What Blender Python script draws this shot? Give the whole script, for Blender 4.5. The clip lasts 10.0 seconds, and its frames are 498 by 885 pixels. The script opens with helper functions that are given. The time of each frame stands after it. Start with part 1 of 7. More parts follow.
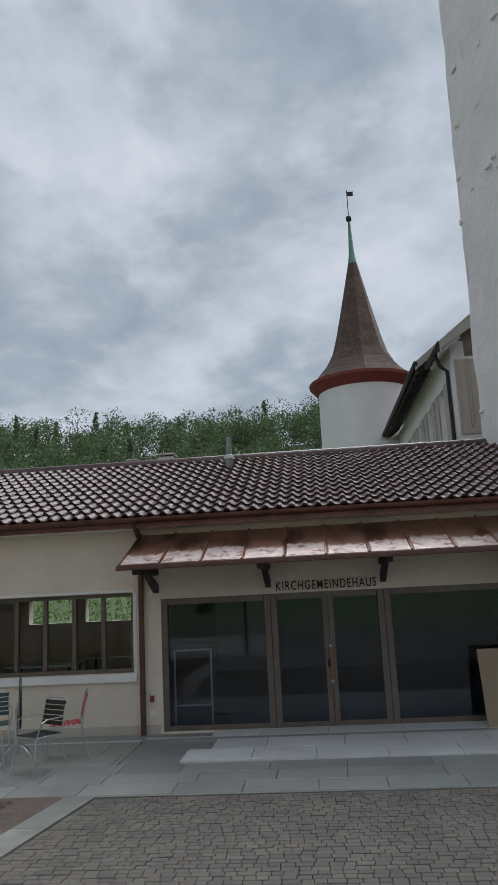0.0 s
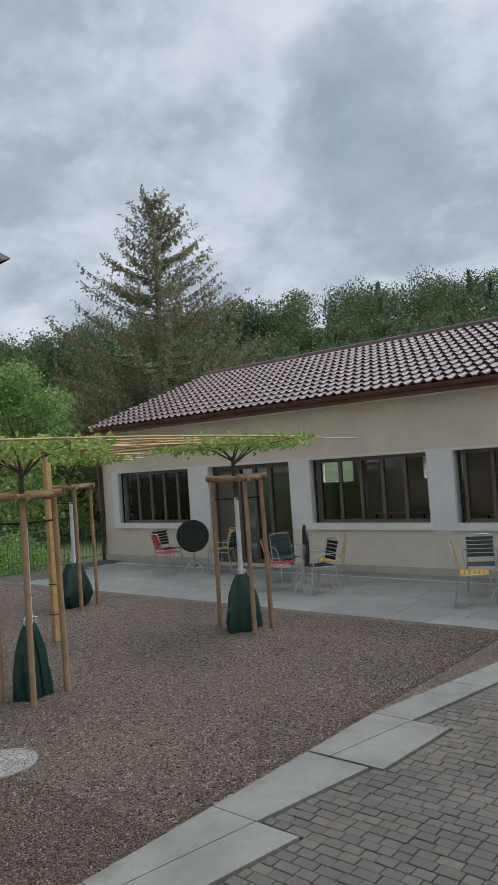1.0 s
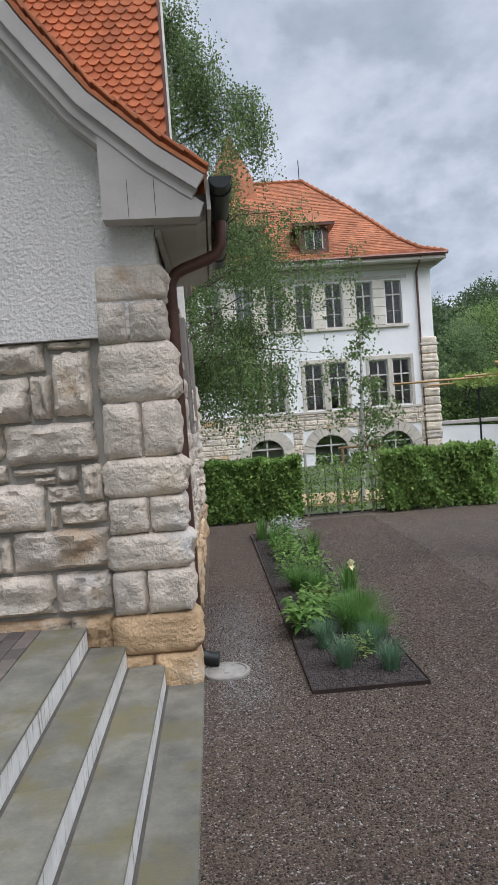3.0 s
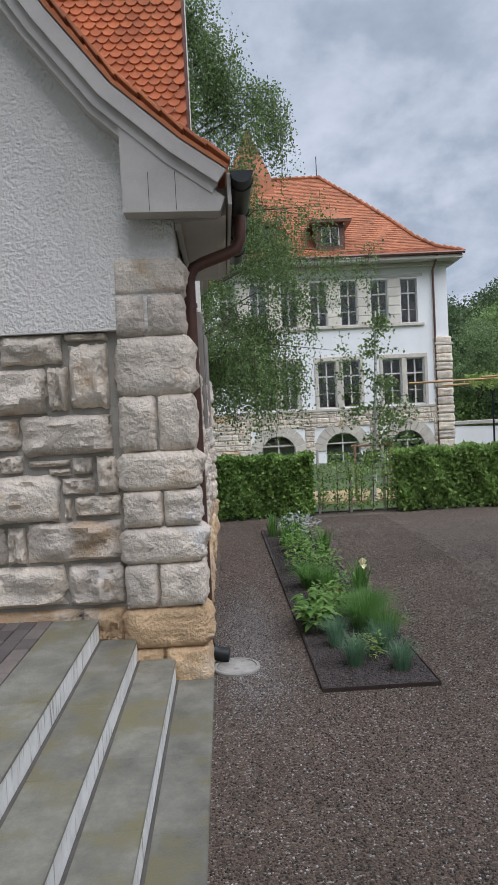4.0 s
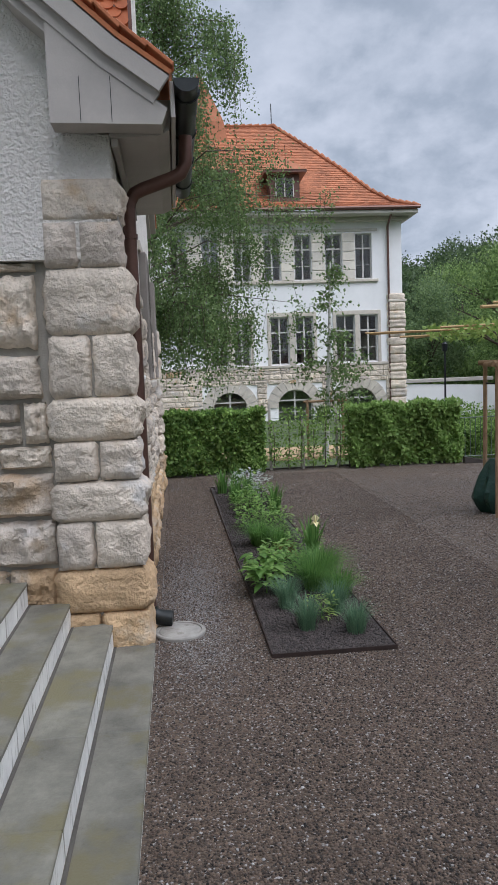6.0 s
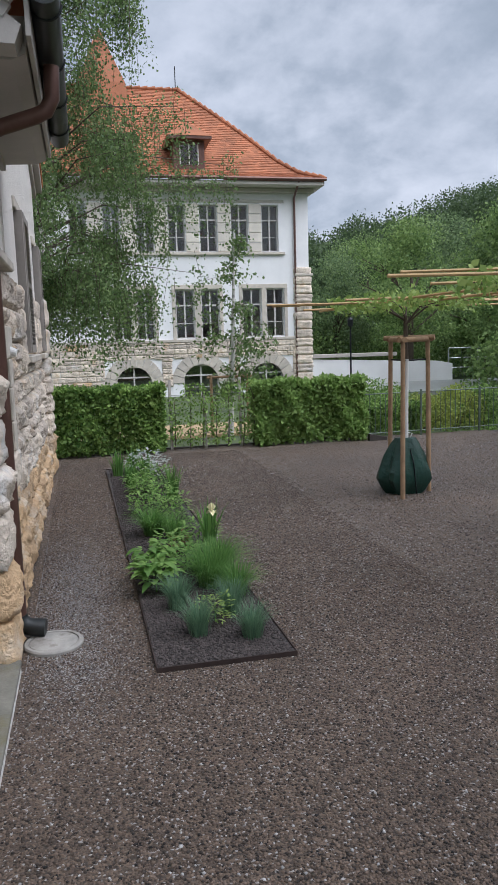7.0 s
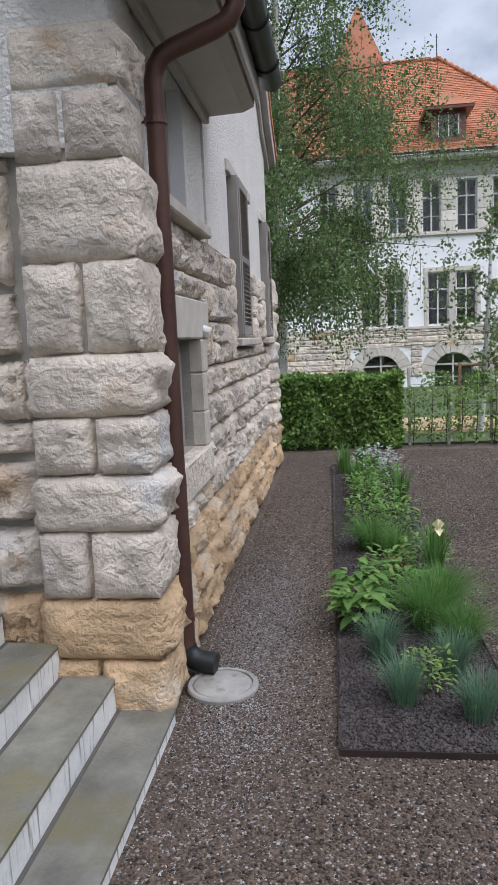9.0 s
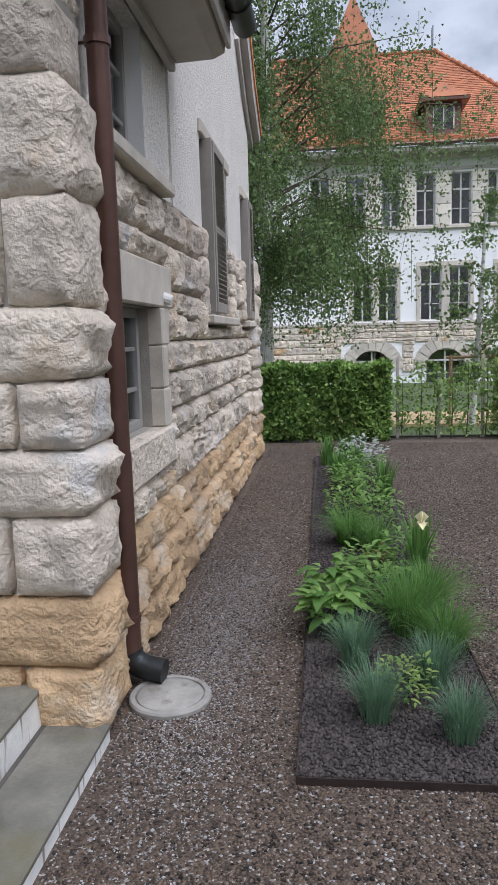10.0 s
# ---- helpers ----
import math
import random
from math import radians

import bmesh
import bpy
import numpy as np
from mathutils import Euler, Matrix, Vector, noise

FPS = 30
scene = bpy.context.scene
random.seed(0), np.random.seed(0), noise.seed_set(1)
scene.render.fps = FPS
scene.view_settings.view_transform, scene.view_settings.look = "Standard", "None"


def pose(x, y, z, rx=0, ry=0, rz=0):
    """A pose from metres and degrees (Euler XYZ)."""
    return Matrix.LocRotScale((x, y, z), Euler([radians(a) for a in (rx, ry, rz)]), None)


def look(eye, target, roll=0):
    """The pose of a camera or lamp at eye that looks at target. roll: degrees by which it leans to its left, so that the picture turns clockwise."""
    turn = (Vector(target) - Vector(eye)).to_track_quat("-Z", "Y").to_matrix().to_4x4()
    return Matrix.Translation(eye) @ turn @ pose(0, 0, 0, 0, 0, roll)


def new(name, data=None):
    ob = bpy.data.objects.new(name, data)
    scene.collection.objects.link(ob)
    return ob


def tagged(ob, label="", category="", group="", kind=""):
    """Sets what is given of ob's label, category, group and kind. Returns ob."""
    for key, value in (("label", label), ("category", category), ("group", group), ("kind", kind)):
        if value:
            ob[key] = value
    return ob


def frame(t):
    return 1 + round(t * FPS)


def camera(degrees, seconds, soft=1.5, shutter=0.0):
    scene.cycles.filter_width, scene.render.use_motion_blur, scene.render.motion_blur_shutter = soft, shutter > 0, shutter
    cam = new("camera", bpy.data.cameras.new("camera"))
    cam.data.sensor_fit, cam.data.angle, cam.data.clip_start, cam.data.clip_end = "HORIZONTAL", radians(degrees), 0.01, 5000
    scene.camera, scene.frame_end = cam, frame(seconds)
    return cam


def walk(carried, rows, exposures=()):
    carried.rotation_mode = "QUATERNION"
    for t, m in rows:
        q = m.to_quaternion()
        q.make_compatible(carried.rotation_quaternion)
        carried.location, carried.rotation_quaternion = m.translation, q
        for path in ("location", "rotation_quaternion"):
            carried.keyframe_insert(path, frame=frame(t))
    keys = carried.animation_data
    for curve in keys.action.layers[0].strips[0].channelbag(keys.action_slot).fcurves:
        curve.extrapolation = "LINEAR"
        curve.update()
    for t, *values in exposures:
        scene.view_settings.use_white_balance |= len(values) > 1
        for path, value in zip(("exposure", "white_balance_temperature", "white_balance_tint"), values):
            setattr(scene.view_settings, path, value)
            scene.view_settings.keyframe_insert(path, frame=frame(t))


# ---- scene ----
cam = camera(37.9, 10.0, soft=1.1)
METRES, EYE, TILT, LEAN, TURN = 3.63, 2.2, 0.0, 0.0, 4.8
ROWS = [
    (0.0, 0.0, 0.0, 0.0, 0.56, 11.19, 2.83),
    (0.5, -0.0088, -0.0027, -0.0071, 21.32, 5.84, 2.33),
    (1.0, -0.0317, -0.0023, -0.0136, 36.0, 1.89, 3.87),
    (1.5, -0.0594, -0.0084, -0.017, 51.03, -1.14, 5.29),
    (2.0, -0.1052, -0.02, -0.0157, 65.35, -0.87, 6.27),
    (2.5, -0.1328, -0.0278, -0.0149, 75.89, -1.32, 5.89),
    (3.0, -0.1397, -0.0297, -0.0132, 82.33, -1.99, 4.17),
    (4.5, -0.15, -0.0473, -0.0125, 82.96, -2.47, 2.43),
    (5.0, -0.1645, -0.0524, -0.021, 82.42, -2.98, 1.88),
    (6.5, -0.3604, 0.0282, -0.0447, 76.45, -7.89, 2.36),
    (7.0, -0.4422, 0.0709, -0.0431, 72.33, -7.98, 1.73),
    (7.5, -0.5205, 0.1062, -0.0449, 77.92, -7.67, 2.01),
    (8.0, -0.6079, 0.1383, -0.0571, 80.59, -7.66, 2.2),
    (8.5, -0.683, 0.1742, -0.0612, 85.68, -7.95, 1.79),
    (9.0, -0.757, 0.2012, -0.0734, 92.05, -8.06, 2.47),
    (9.5, -0.8388, 0.2164, -0.0871, 91.22, -8.2, 2.24),
    (10.0, -0.8975, 0.245, -0.1237, 91.54, -8.31, 1.66),
]
walk(cam, [(t, pose(0, 0, EYE, TILT, LEAN, TURN) @ pose(METRES * x, METRES * y, METRES * z, 90 + pitch, roll, yaw)) for t, x, y, z, yaw, pitch, roll in ROWS],
     exposures=[(0.0, 0.2, 6100, 12), (0.5, 0.26, 6100, 12), (1.0, 0.34, 6100, 12.5), (1.5, 0.42, 6050, 13), (3.0, 0.42, 5950, 15), (4.5, 0.28, 5850, 15.5), (6.5, 0.34, 5850, 15.5), (8.5, 0.5, 5750, 16.5), (9.5, 0.46, 5800, 17), (10.0, 0.48, 5800, 17)])

# ---- world and sun ----
SUN_EL, SUN_AZ = 54.0, 44.0
world = bpy.data.worlds.new("overcast_sky")
scene.world = world
world.use_nodes = True
wn, wl = world.node_tree.nodes, world.node_tree.links
wn.clear()
w_out = wn.new("ShaderNodeOutputWorld")
w_bg = wn.new("ShaderNodeBackground")
w_sky = wn.new("ShaderNodeTexSky")
w_sky.sky_type, w_sky.sun_disc = "NISHITA", False
w_sky.sun_elevation, w_sky.sun_rotation = radians(SUN_EL), radians(SUN_AZ)
w_skys = wn.new("ShaderNodeVectorMath")
w_skys.operation = "SCALE"
w_skys.inputs["Scale"].default_value = 0.055
w_tc = wn.new("ShaderNodeTexCoord")
w_sep = wn.new("ShaderNodeSeparateXYZ")
w_div = wn.new("ShaderNodeVectorMath")
w_div.operation = "DIVIDE"
w_add = wn.new("ShaderNodeMath")
w_add.operation = "ADD"
w_add.inputs[1].default_value = 0.5
w_max = wn.new("ShaderNodeMath")
w_max.operation = "MAXIMUM"
w_max.inputs[1].default_value = 0.02
w_cmb = wn.new("ShaderNodeCombineXYZ")
w_n1 = wn.new("ShaderNodeTexNoise")
w_n1.inputs["Scale"].default_value, w_n1.inputs["Detail"].default_value, w_n1.inputs["Roughness"].default_value = 4.2, 10, 0.57
w_n1.inputs["Distortion"].default_value = 0.12
w_rmp = wn.new("ShaderNodeValToRGB")
CLOUD = [(0.28, (0.345, 0.398, 0.438)), (0.42, (0.435, 0.485, 0.525)), (0.50, (0.53, 0.575, 0.61)), (0.58, (0.62, 0.66, 0.69)), (0.72, (0.75, 0.78, 0.80))]
while len(w_rmp.color_ramp.elements) < len(CLOUD):
    w_rmp.color_ramp.elements.new(0.5)
for el, (p, c) in zip(w_rmp.color_ramp.elements, CLOUD):
    el.position, el.color = p, (*c, 1)
w_mix = wn.new("ShaderNodeMixRGB")
w_mix.inputs[0].default_value = 0.9
wl.new(w_tc.outputs["Generated"], w_sep.inputs[0])
wl.new(w_sep.outputs["Z"], w_max.inputs[0])
wl.new(w_max.outputs[0], w_add.inputs[0])
for k in range(3):
    wl.new(w_add.outputs[0], w_cmb.inputs[k])
wl.new(w_tc.outputs["Generated"], w_div.inputs[0])
wl.new(w_cmb.outputs[0], w_div.inputs[1])
wl.new(w_div.outputs[0], w_n1.inputs["Vector"])
# billows: a second, rounder layer that shifts the first
w_n2 = wn.new("ShaderNodeTexNoise")
w_n2.inputs["Scale"].default_value, w_n2.inputs["Detail"].default_value, w_n2.inputs["Roughness"].default_value = 3.2, 12, 0.52
w_off = wn.new("ShaderNodeVectorMath")
w_off.operation = "ADD"
w_off.inputs[1].default_value = (3.1, 1.7, 0.4)
w_edge = wn.new("ShaderNodeMapRange")
w_edge.inputs["From Min"].default_value, w_edge.inputs["From Max"].default_value = 0.47, 0.54
w_edge.inputs["To Min"].default_value, w_edge.inputs["To Max"].default_value = -0.055, 0.055
w_sum = wn.new("ShaderNodeMath")
w_sum.operation = "ADD"
wl.new(w_div.outputs[0], w_off.inputs[0])
wl.new(w_off.outputs[0], w_n2.inputs["Vector"])
wl.new(w_n2.outputs["Fac"], w_edge.inputs["Value"])
wl.new(w_n1.outputs["Fac"], w_sum.inputs[0])
wl.new(w_edge.outputs["Result"], w_sum.inputs[1])
wl.new(w_sum.outputs[0], w_rmp.inputs["Fac"])
wl.new(w_sky.outputs[0], w_skys.inputs[0])
wl.new(w_skys.outputs[0], w_mix.inputs[1])
wl.new(w_rmp.outputs["Color"], w_mix.inputs[2])
wl.new(w_mix.outputs[0], w_bg.inputs["Color"])
w_bg.inputs["Strength"].default_value = 0.82
wl.new(w_bg.outputs[0], w_out.inputs["Surface"])

sun = new("sun", bpy.data.lights.new("sun", "SUN"))
sun.data.energy, sun.data.angle, sun.data.color = 3.3, radians(70), (1.0, 0.985, 0.965)
_a, _e = radians(SUN_AZ), radians(SUN_EL)
sun.matrix_world = look(50 * Vector((math.sin(_a) * math.cos(_e), math.cos(_a) * math.cos(_e), math.sin(_e))), (0, 0, 0))


# ---- materials ----
def mat(name, base, var=0.18, scale=5.0, rough=0.8, bump=0.2, bscale=60.0, metal=0.0, spots=None, rnd=0.0, stain=None, voronoi=False, coat=0.0, island=0.0, depth=0.02):
    """A plain surface with variation at two scales. spots: (colour, scale, threshold); stain: (colour, scale, threshold)."""
    m = bpy.data.materials.new(name)
    m.use_nodes = True
    n, l = m.node_tree.nodes, m.node_tree.links
    b = n["Principled BSDF"]
    b.inputs["Roughness"].default_value, b.inputs["Metallic"].default_value = rough, metal
    b.inputs["Coat Weight"].default_value = coat
    geo = n.new("ShaderNodeNewGeometry")

    def noise_tex(s, detail=5):
        t = n.new("ShaderNodeTexNoise")
        t.inputs["Scale"].default_value, t.inputs["Detail"].default_value, t.inputs["Roughness"].default_value = s, detail, 0.6
        l.new(geo.outputs["Position"], t.inputs["Vector"])
        return t.outputs["Fac"]

    def mixer(fac, a, c, mode="MIX"):
        x = n.new("ShaderNodeMixRGB")
        x.blend_type = mode
        for k, v in ((0, fac), (1, a), (2, c)):
            if hasattr(v, "is_linked"):
                l.new(v, x.inputs[k])
            elif isinstance(v, (tuple, list)):
                x.inputs[k].default_value = (*v, 1)
            else:
                x.inputs[k].default_value = v
        return x.outputs[0]

    def ramp(fac, a, c):
        r = n.new("ShaderNodeMapRange")
        r.inputs["From Min"].default_value, r.inputs["From Max"].default_value = a, c
        l.new(fac, r.inputs["Value"])
        return r.outputs["Result"]

    lo, hi = [tuple(max(0, min(1, ch * f)) for ch in base) for f in (1 - var, 1 + var)]
    col = mixer(ramp(noise_tex(scale), 0.3, 0.7), lo, hi)
    fine = ramp(noise_tex(scale * 9, 3), 0.25, 0.75)
    col = mixer(fine, col, mixer(1.0, col, tuple(1 - var * 0.55 for _ in range(3)), "MULTIPLY"))
    if stain:
        c, s, th = stain[:3]
        if len(stain) > 3:
            sq = n.new("ShaderNodeVectorMath")
            sq.operation = "MULTIPLY"
            sq.inputs[1].default_value = stain[3]
            l.new(geo.outputs["Position"], sq.inputs[0])
            dr = n.new("ShaderNodeTexNoise")
            dr.inputs["Scale"].default_value, dr.inputs["Detail"].default_value = s, 4
            l.new(sq.outputs[0], dr.inputs["Vector"])
            col = mixer(ramp(dr.outputs["Fac"], th, th + 0.12), col, c)
        else:
            col = mixer(ramp(noise_tex(s, 6), th, th + 0.12), col, c)
    height = noise_tex(bscale, 4)
    if voronoi:
        v = n.new("ShaderNodeTexVoronoi")
        v.inputs["Scale"].default_value = bscale
        l.new(geo.outputs["Position"], v.inputs["Vector"])
        sep = n.new("ShaderNodeSeparateColor")
        l.new(v.outputs["Color"], sep.inputs[0])
        col = mixer(ramp(sep.outputs[0], 0.0, 1.0), mixer(1.0, col, (0.32, 0.32, 0.32), "MULTIPLY"), mixer(1.0, col, (1.75, 1.7, 1.62), "MULTIPLY"))
        height = v.outputs["Distance"]
        if spots:
            col = mixer(ramp(sep.outputs[1], spots[2], spots[2] + 0.02), col, spots[0])
    elif spots:
        c, s, th = spots
        col = mixer(ramp(noise_tex(s, 4), th, th + 0.14), col, c)
    if rnd:
        oi = n.new("ShaderNodeObjectInfo")
        col = mixer(1.0, col, mixer(oi.outputs["Random"], (1 - rnd, 1 - rnd, 1 - rnd * 0.9), (1 + rnd, 1 + rnd, 1 + rnd * 0.85)), "MULTIPLY")
    if island:
        col = mixer(1.0, col, mixer(geo.outputs["Random Per Island"], (1 - island, 1 - island, 1 - island), (1 + island, 1 + island, 1 + island)), "MULTIPLY")
    l.new(col, b.inputs["Base Color"])
    if bump:
        bp = n.new("ShaderNodeBump")
        bp.inputs["Strength"].default_value, bp.inputs["Distance"].default_value = bump, depth
        bp.invert = voronoi
        l.new(height, bp.inputs["Height"])
        l.new(bp.outputs[0], b.inputs["Normal"])
    return m


def glass_mat(name, tint=(0.9, 0.93, 0.92), ior=1.5):
    m = bpy.data.materials.new(name)
    m.use_nodes = True
    n, l = m.node_tree.nodes, m.node_tree.links
    n.remove(n["Principled BSDF"])
    tr, gl, fr, mx = n.new("ShaderNodeBsdfTransparent"), n.new("ShaderNodeBsdfGlossy"), n.new("ShaderNodeFresnel"), n.new("ShaderNodeMixShader")
    tr.inputs["Color"].default_value = (*tint, 1)
    gl.inputs["Roughness"].default_value = 0.02
    fr.inputs["IOR"].default_value = ior
    l.new(fr.outputs[0], mx.inputs[0])
    l.new(tr.outputs[0], mx.inputs[1])
    l.new(gl.outputs[0], mx.inputs[2])
    l.new(mx.outputs[0], n["Material Output"].inputs["Surface"])
    return m


def leaf_mat(name, a, c, rough=0.55):
    m = bpy.data.materials.new(name)
    m.use_nodes = True
    n, l = m.node_tree.nodes, m.node_tree.links
    b = n["Principled BSDF"]
    b.inputs["Roughness"].default_value = rough
    b.inputs["Specular IOR Level"].default_value = 0.3
    geo = n.new("ShaderNodeNewGeometry")
    r = n.new("ShaderNodeMixRGB")
    r.inputs[1].default_value, r.inputs[2].default_value = (*a, 1), (*c, 1)
    l.new(geo.outputs["Random Per Island"], r.inputs[0])
    t = n.new("ShaderNodeTexNoise")
    t.inputs["Scale"].default_value = 0.7
    l.new(geo.outputs["Position"], t.inputs["Vector"])
    mul = n.new("ShaderNodeMixRGB")
    mul.blend_type = "MULTIPLY"
    mul.inputs[0].default_value = 0.3
    l.new(r.outputs[0], mul.inputs[1])
    l.new(t.outputs["Fac"], mul.inputs[2])
    l.new(mul.outputs[0], b.inputs["Base Color"])
    tl = n.new("ShaderNodeBsdfTranslucent")
    l.new(r.outputs[0], tl.inputs["Color"])
    mx = n.new("ShaderNodeMixShader")
    mx.inputs[0].default_value = 0.4
    l.new(b.outputs[0], mx.inputs[1])
    l.new(tl.outputs[0], mx.inputs[2])
    l.new(mx.outputs[0], n["Material Output"].inputs["Surface"])
    return m


M_GRAVEL = mat("brown_gravel", (0.104, 0.075, 0.054), 0.28, 0.9, 0.6, 0.6, 95, voronoi=True, spots=((0.34, 0.32, 0.30), 0, 0.91))
M_EARTH = mat("meadow_ground", (0.07, 0.10, 0.035), 0.3, 0.4, 0.95, 0.5, 12)
M_PAVER = mat("concrete_paver", (0.120, 0.108, 0.092), 0.16, 2.0, 0.75, 0.35, 180, rnd=0.17, island=0.17)
M_JOINT = mat("paving_joint_sand", (0.10, 0.092, 0.08), 0.2, 6, 0.95, 0.4, 200)
M_SLAB = mat("grey_green_stone_slab", (0.27, 0.28, 0.268), 0.14, 1.5, 0.32, 0.12, 90, rnd=0.1)
M_SLABLIGHT = mat("light_stone_slab", (0.66, 0.675, 0.67), 0.1, 1.5, 0.5, 0.12, 90, rnd=0.05)
M_BORDER = mat("border_stone_slab", (0.225, 0.228, 0.205), 0.2, 2.0, 0.6, 0.2, 120, rnd=0.1, stain=((0.17, 0.165, 0.135), 2.4, 0.55))
M_STEP = mat("mossy_step_stone", (0.195, 0.188, 0.152), 0.34, 4.2, 0.62, 0.3, 70, stain=((0.165, 0.15, 0.085), 2.6, 0.5), spots=((0.11, 0.10, 0.07), 30, 0.66), rnd=0.12)
M_RISER = mat("limed_step_front", (0.78, 0.78, 0.74), 0.16, 4.0, 0.8, 0.25, 40, stain=((0.26, 0.25, 0.20), 34, 0.57, (1, 1, 0.08)))
M_STONE = mat("rock_faced_limestone", (0.69, 0.60, 0.495), 0.24, 3.5, 0.92, 1.0, 19, rnd=0.15, stain=((0.54, 0.40, 0.26), 2.1, 0.575), spots=((0.62, 0.60, 0.57), 1.7, 0.58), depth=0.05)
M_STONEOR = mat("ochre_sandstone", (0.58, 0.40, 0.23), 0.25, 3.5, 0.92, 1.0, 19, rnd=0.15, stain=((0.60, 0.50, 0.38), 2.0, 0.50), depth=0.05)
M_MORTAR = mat("grey_mortar", (0.36, 0.335, 0.29), 0.15, 5, 0.95, 0.4, 70)
M_DRESSED = mat("dressed_stone_surround", (0.56, 0.51, 0.435), 0.14, 4, 0.85, 0.25, 120, rnd=0.1)
M_STUCCO = mat("rough_white_stucco", (0.84, 0.795, 0.73), 0.05, 2, 0.92, 1.0, 30, depth=0.05)
M_WHITEWALL = mat("smooth_white_render", (0.82, 0.82, 0.81), 0.05, 0.8, 0.9, 0.15, 50)
M_OLDWALL = mat("old_limewashed_rubble_wall", (0.86, 0.85, 0.83), 0.06, 0.7, 0.9, 0.6, 2.2, stain=((0.58, 0.55, 0.51), 2.2, 0.66, (1, 1, 0.3)), depth=0.12)
M_ANNEX = mat("beige_render", (0.78, 0.70, 0.575), 0.08, 1.2, 0.92, 0.5, 38)
M_ANNEXTRIM = mat("pale_window_surround", (0.84, 0.83, 0.80), 0.05, 2, 0.7, 0.1, 80)
M_PLINTH = mat("grey_plinth_render", (0.55, 0.50, 0.42), 0.1, 2, 0.85, 0.2, 60)
M_TILEBR = mat("brown_roof_tile", (0.084, 0.043, 0.036), 0.22, 1.6, 0.3, 0.15, 50, island=0.25)
M_TILEOR = mat("orange_beaver_tail_tile", (0.58, 0.215, 0.088), 0.22, 1.2, 0.75, 0.2, 60, island=0.25)
M_TILEOR2 = mat("orange_school_roof_tile", (0.39, 0.150, 0.070), 0.22, 0.5, 0.8, 0.2, 60, island=0.2)
M_TILEOLD = mat("old_brown_shingle", (0.105, 0.07, 0.052), 0.25, 1.0, 0.85, 0.3, 30, island=0.25)
M_COPPER = mat("weathered_copper_sheet", (0.36, 0.19, 0.135), 0.3, 2.5, 0.3, 0.1, 8, metal=0.65, stain=((0.12, 0.042, 0.022), 3.0, 0.50, (1, 0.25, 0.25)))
M_PIPE = mat("brown_copper_pipe", (0.15, 0.082, 0.064), 0.2, 4, 0.38, 0.05, 40, metal=0.5)
M_GUTTER = mat("dark_green_gutter", (0.030, 0.034, 0.034), 0.2, 4, 0.45, 0.05, 40, metal=0.4)
M_BARGE = mat("grey_painted_board", (0.45, 0.415, 0.375), 0.08, 3, 0.65, 0.1, 60)
M_FRAME = mat("bronze_window_frame", (0.16, 0.135, 0.11), 0.1, 3, 0.45, 0.05, 60, metal=0.35)
M_WINGREY = mat("grey_painted_window_frame", (0.32, 0.31, 0.29), 0.08, 3, 0.6, 0.05, 60)
M_BLACK = mat("black_powder_coated_metal", (0.012, 0.013, 0.016), 0.2, 6, 0.38, 0.04, 150, metal=0.0)
M_RED = mat("red_painted_board", (0.24, 0.05, 0.045), 0.15, 2, 0.7, 0.1, 30)
M_VERDI = mat("green_copper_spire", (0.16, 0.30, 0.24), 0.2, 3, 0.7, 0.1, 30)
# near-black base colour stands in for the gloom of unlit rooms
M_DARKIN = mat("unlit_room_tone", (0.07, 0.07, 0.072), 0.1, 1, 0.9, 0.0, 10)
M_WOOD = mat("stripped_pine_post", (0.38, 0.245, 0.14), 0.2, 8, 0.75, 0.25, 60, stain=((0.27, 0.16, 0.085), 5, 0.58))
M_BAMBOO = mat("bamboo_cane", (0.55, 0.36, 0.15), 0.2, 8, 0.5, 0.1, 60, island=0.15)
M_BAG = mat("dark_green_watering_bag", (0.010, 0.048, 0.033), 0.2, 6, 0.45, 0.5, 16, depth=0.03)
M_BARKW = mat("white_birch_bark", (0.62, 0.60, 0.56), 0.15, 5, 0.85, 0.4, 30, stain=((0.05, 0.045, 0.04), 4.0, 0.60))
M_BARK = mat("brown_bark", (0.11, 0.085, 0.062), 0.25, 6, 0.9, 0.7, 35)
M_LIMEWASH = mat("white_trunk_paint", (0.75, 0.74, 0.71), 0.08, 8, 0.85, 0.2, 60)
M_GLASS = glass_mat("window_glass")
M_GLASSDARK = glass_mat("entrance_glass", (0.70, 0.77, 0.84), 1.62)
M_GLASSPALE = glass_mat("sky_mirroring_glass", (0.85, 0.88, 0.9), 2.1)
M_LEAF_HILL = leaf_mat("hillside_leaf", (0.05, 0.085, 0.038), (0.125, 0.185, 0.075))
for m_, v_ in ((M_TILEBR, 0.5), (M_BLACK, 0.3)):
    m_.node_tree.nodes["Principled BSDF"].inputs["Specular IOR Level"].default_value = v_
M_LEAF_HEDGE = leaf_mat("hornbeam_leaf", (0.075, 0.165, 0.035), (0.40, 0.58, 0.16))
M_LEAF_HEDGE2 = leaf_mat("pale_hornbeam_leaf", (0.159, 0.276, 0.065), (0.381, 0.541, 0.164))
M_LEAF_BIRCH = leaf_mat("birch_leaf", (0.10, 0.17, 0.06), (0.25, 0.35, 0.13))
M_LEAF_TREE = leaf_mat("broad_leaf", (0.10, 0.18, 0.055), (0.36, 0.50, 0.17))
M_LEAF_FOREST = leaf_mat("forest_leaf", (0.115, 0.185, 0.085), (0.27, 0.375, 0.16))
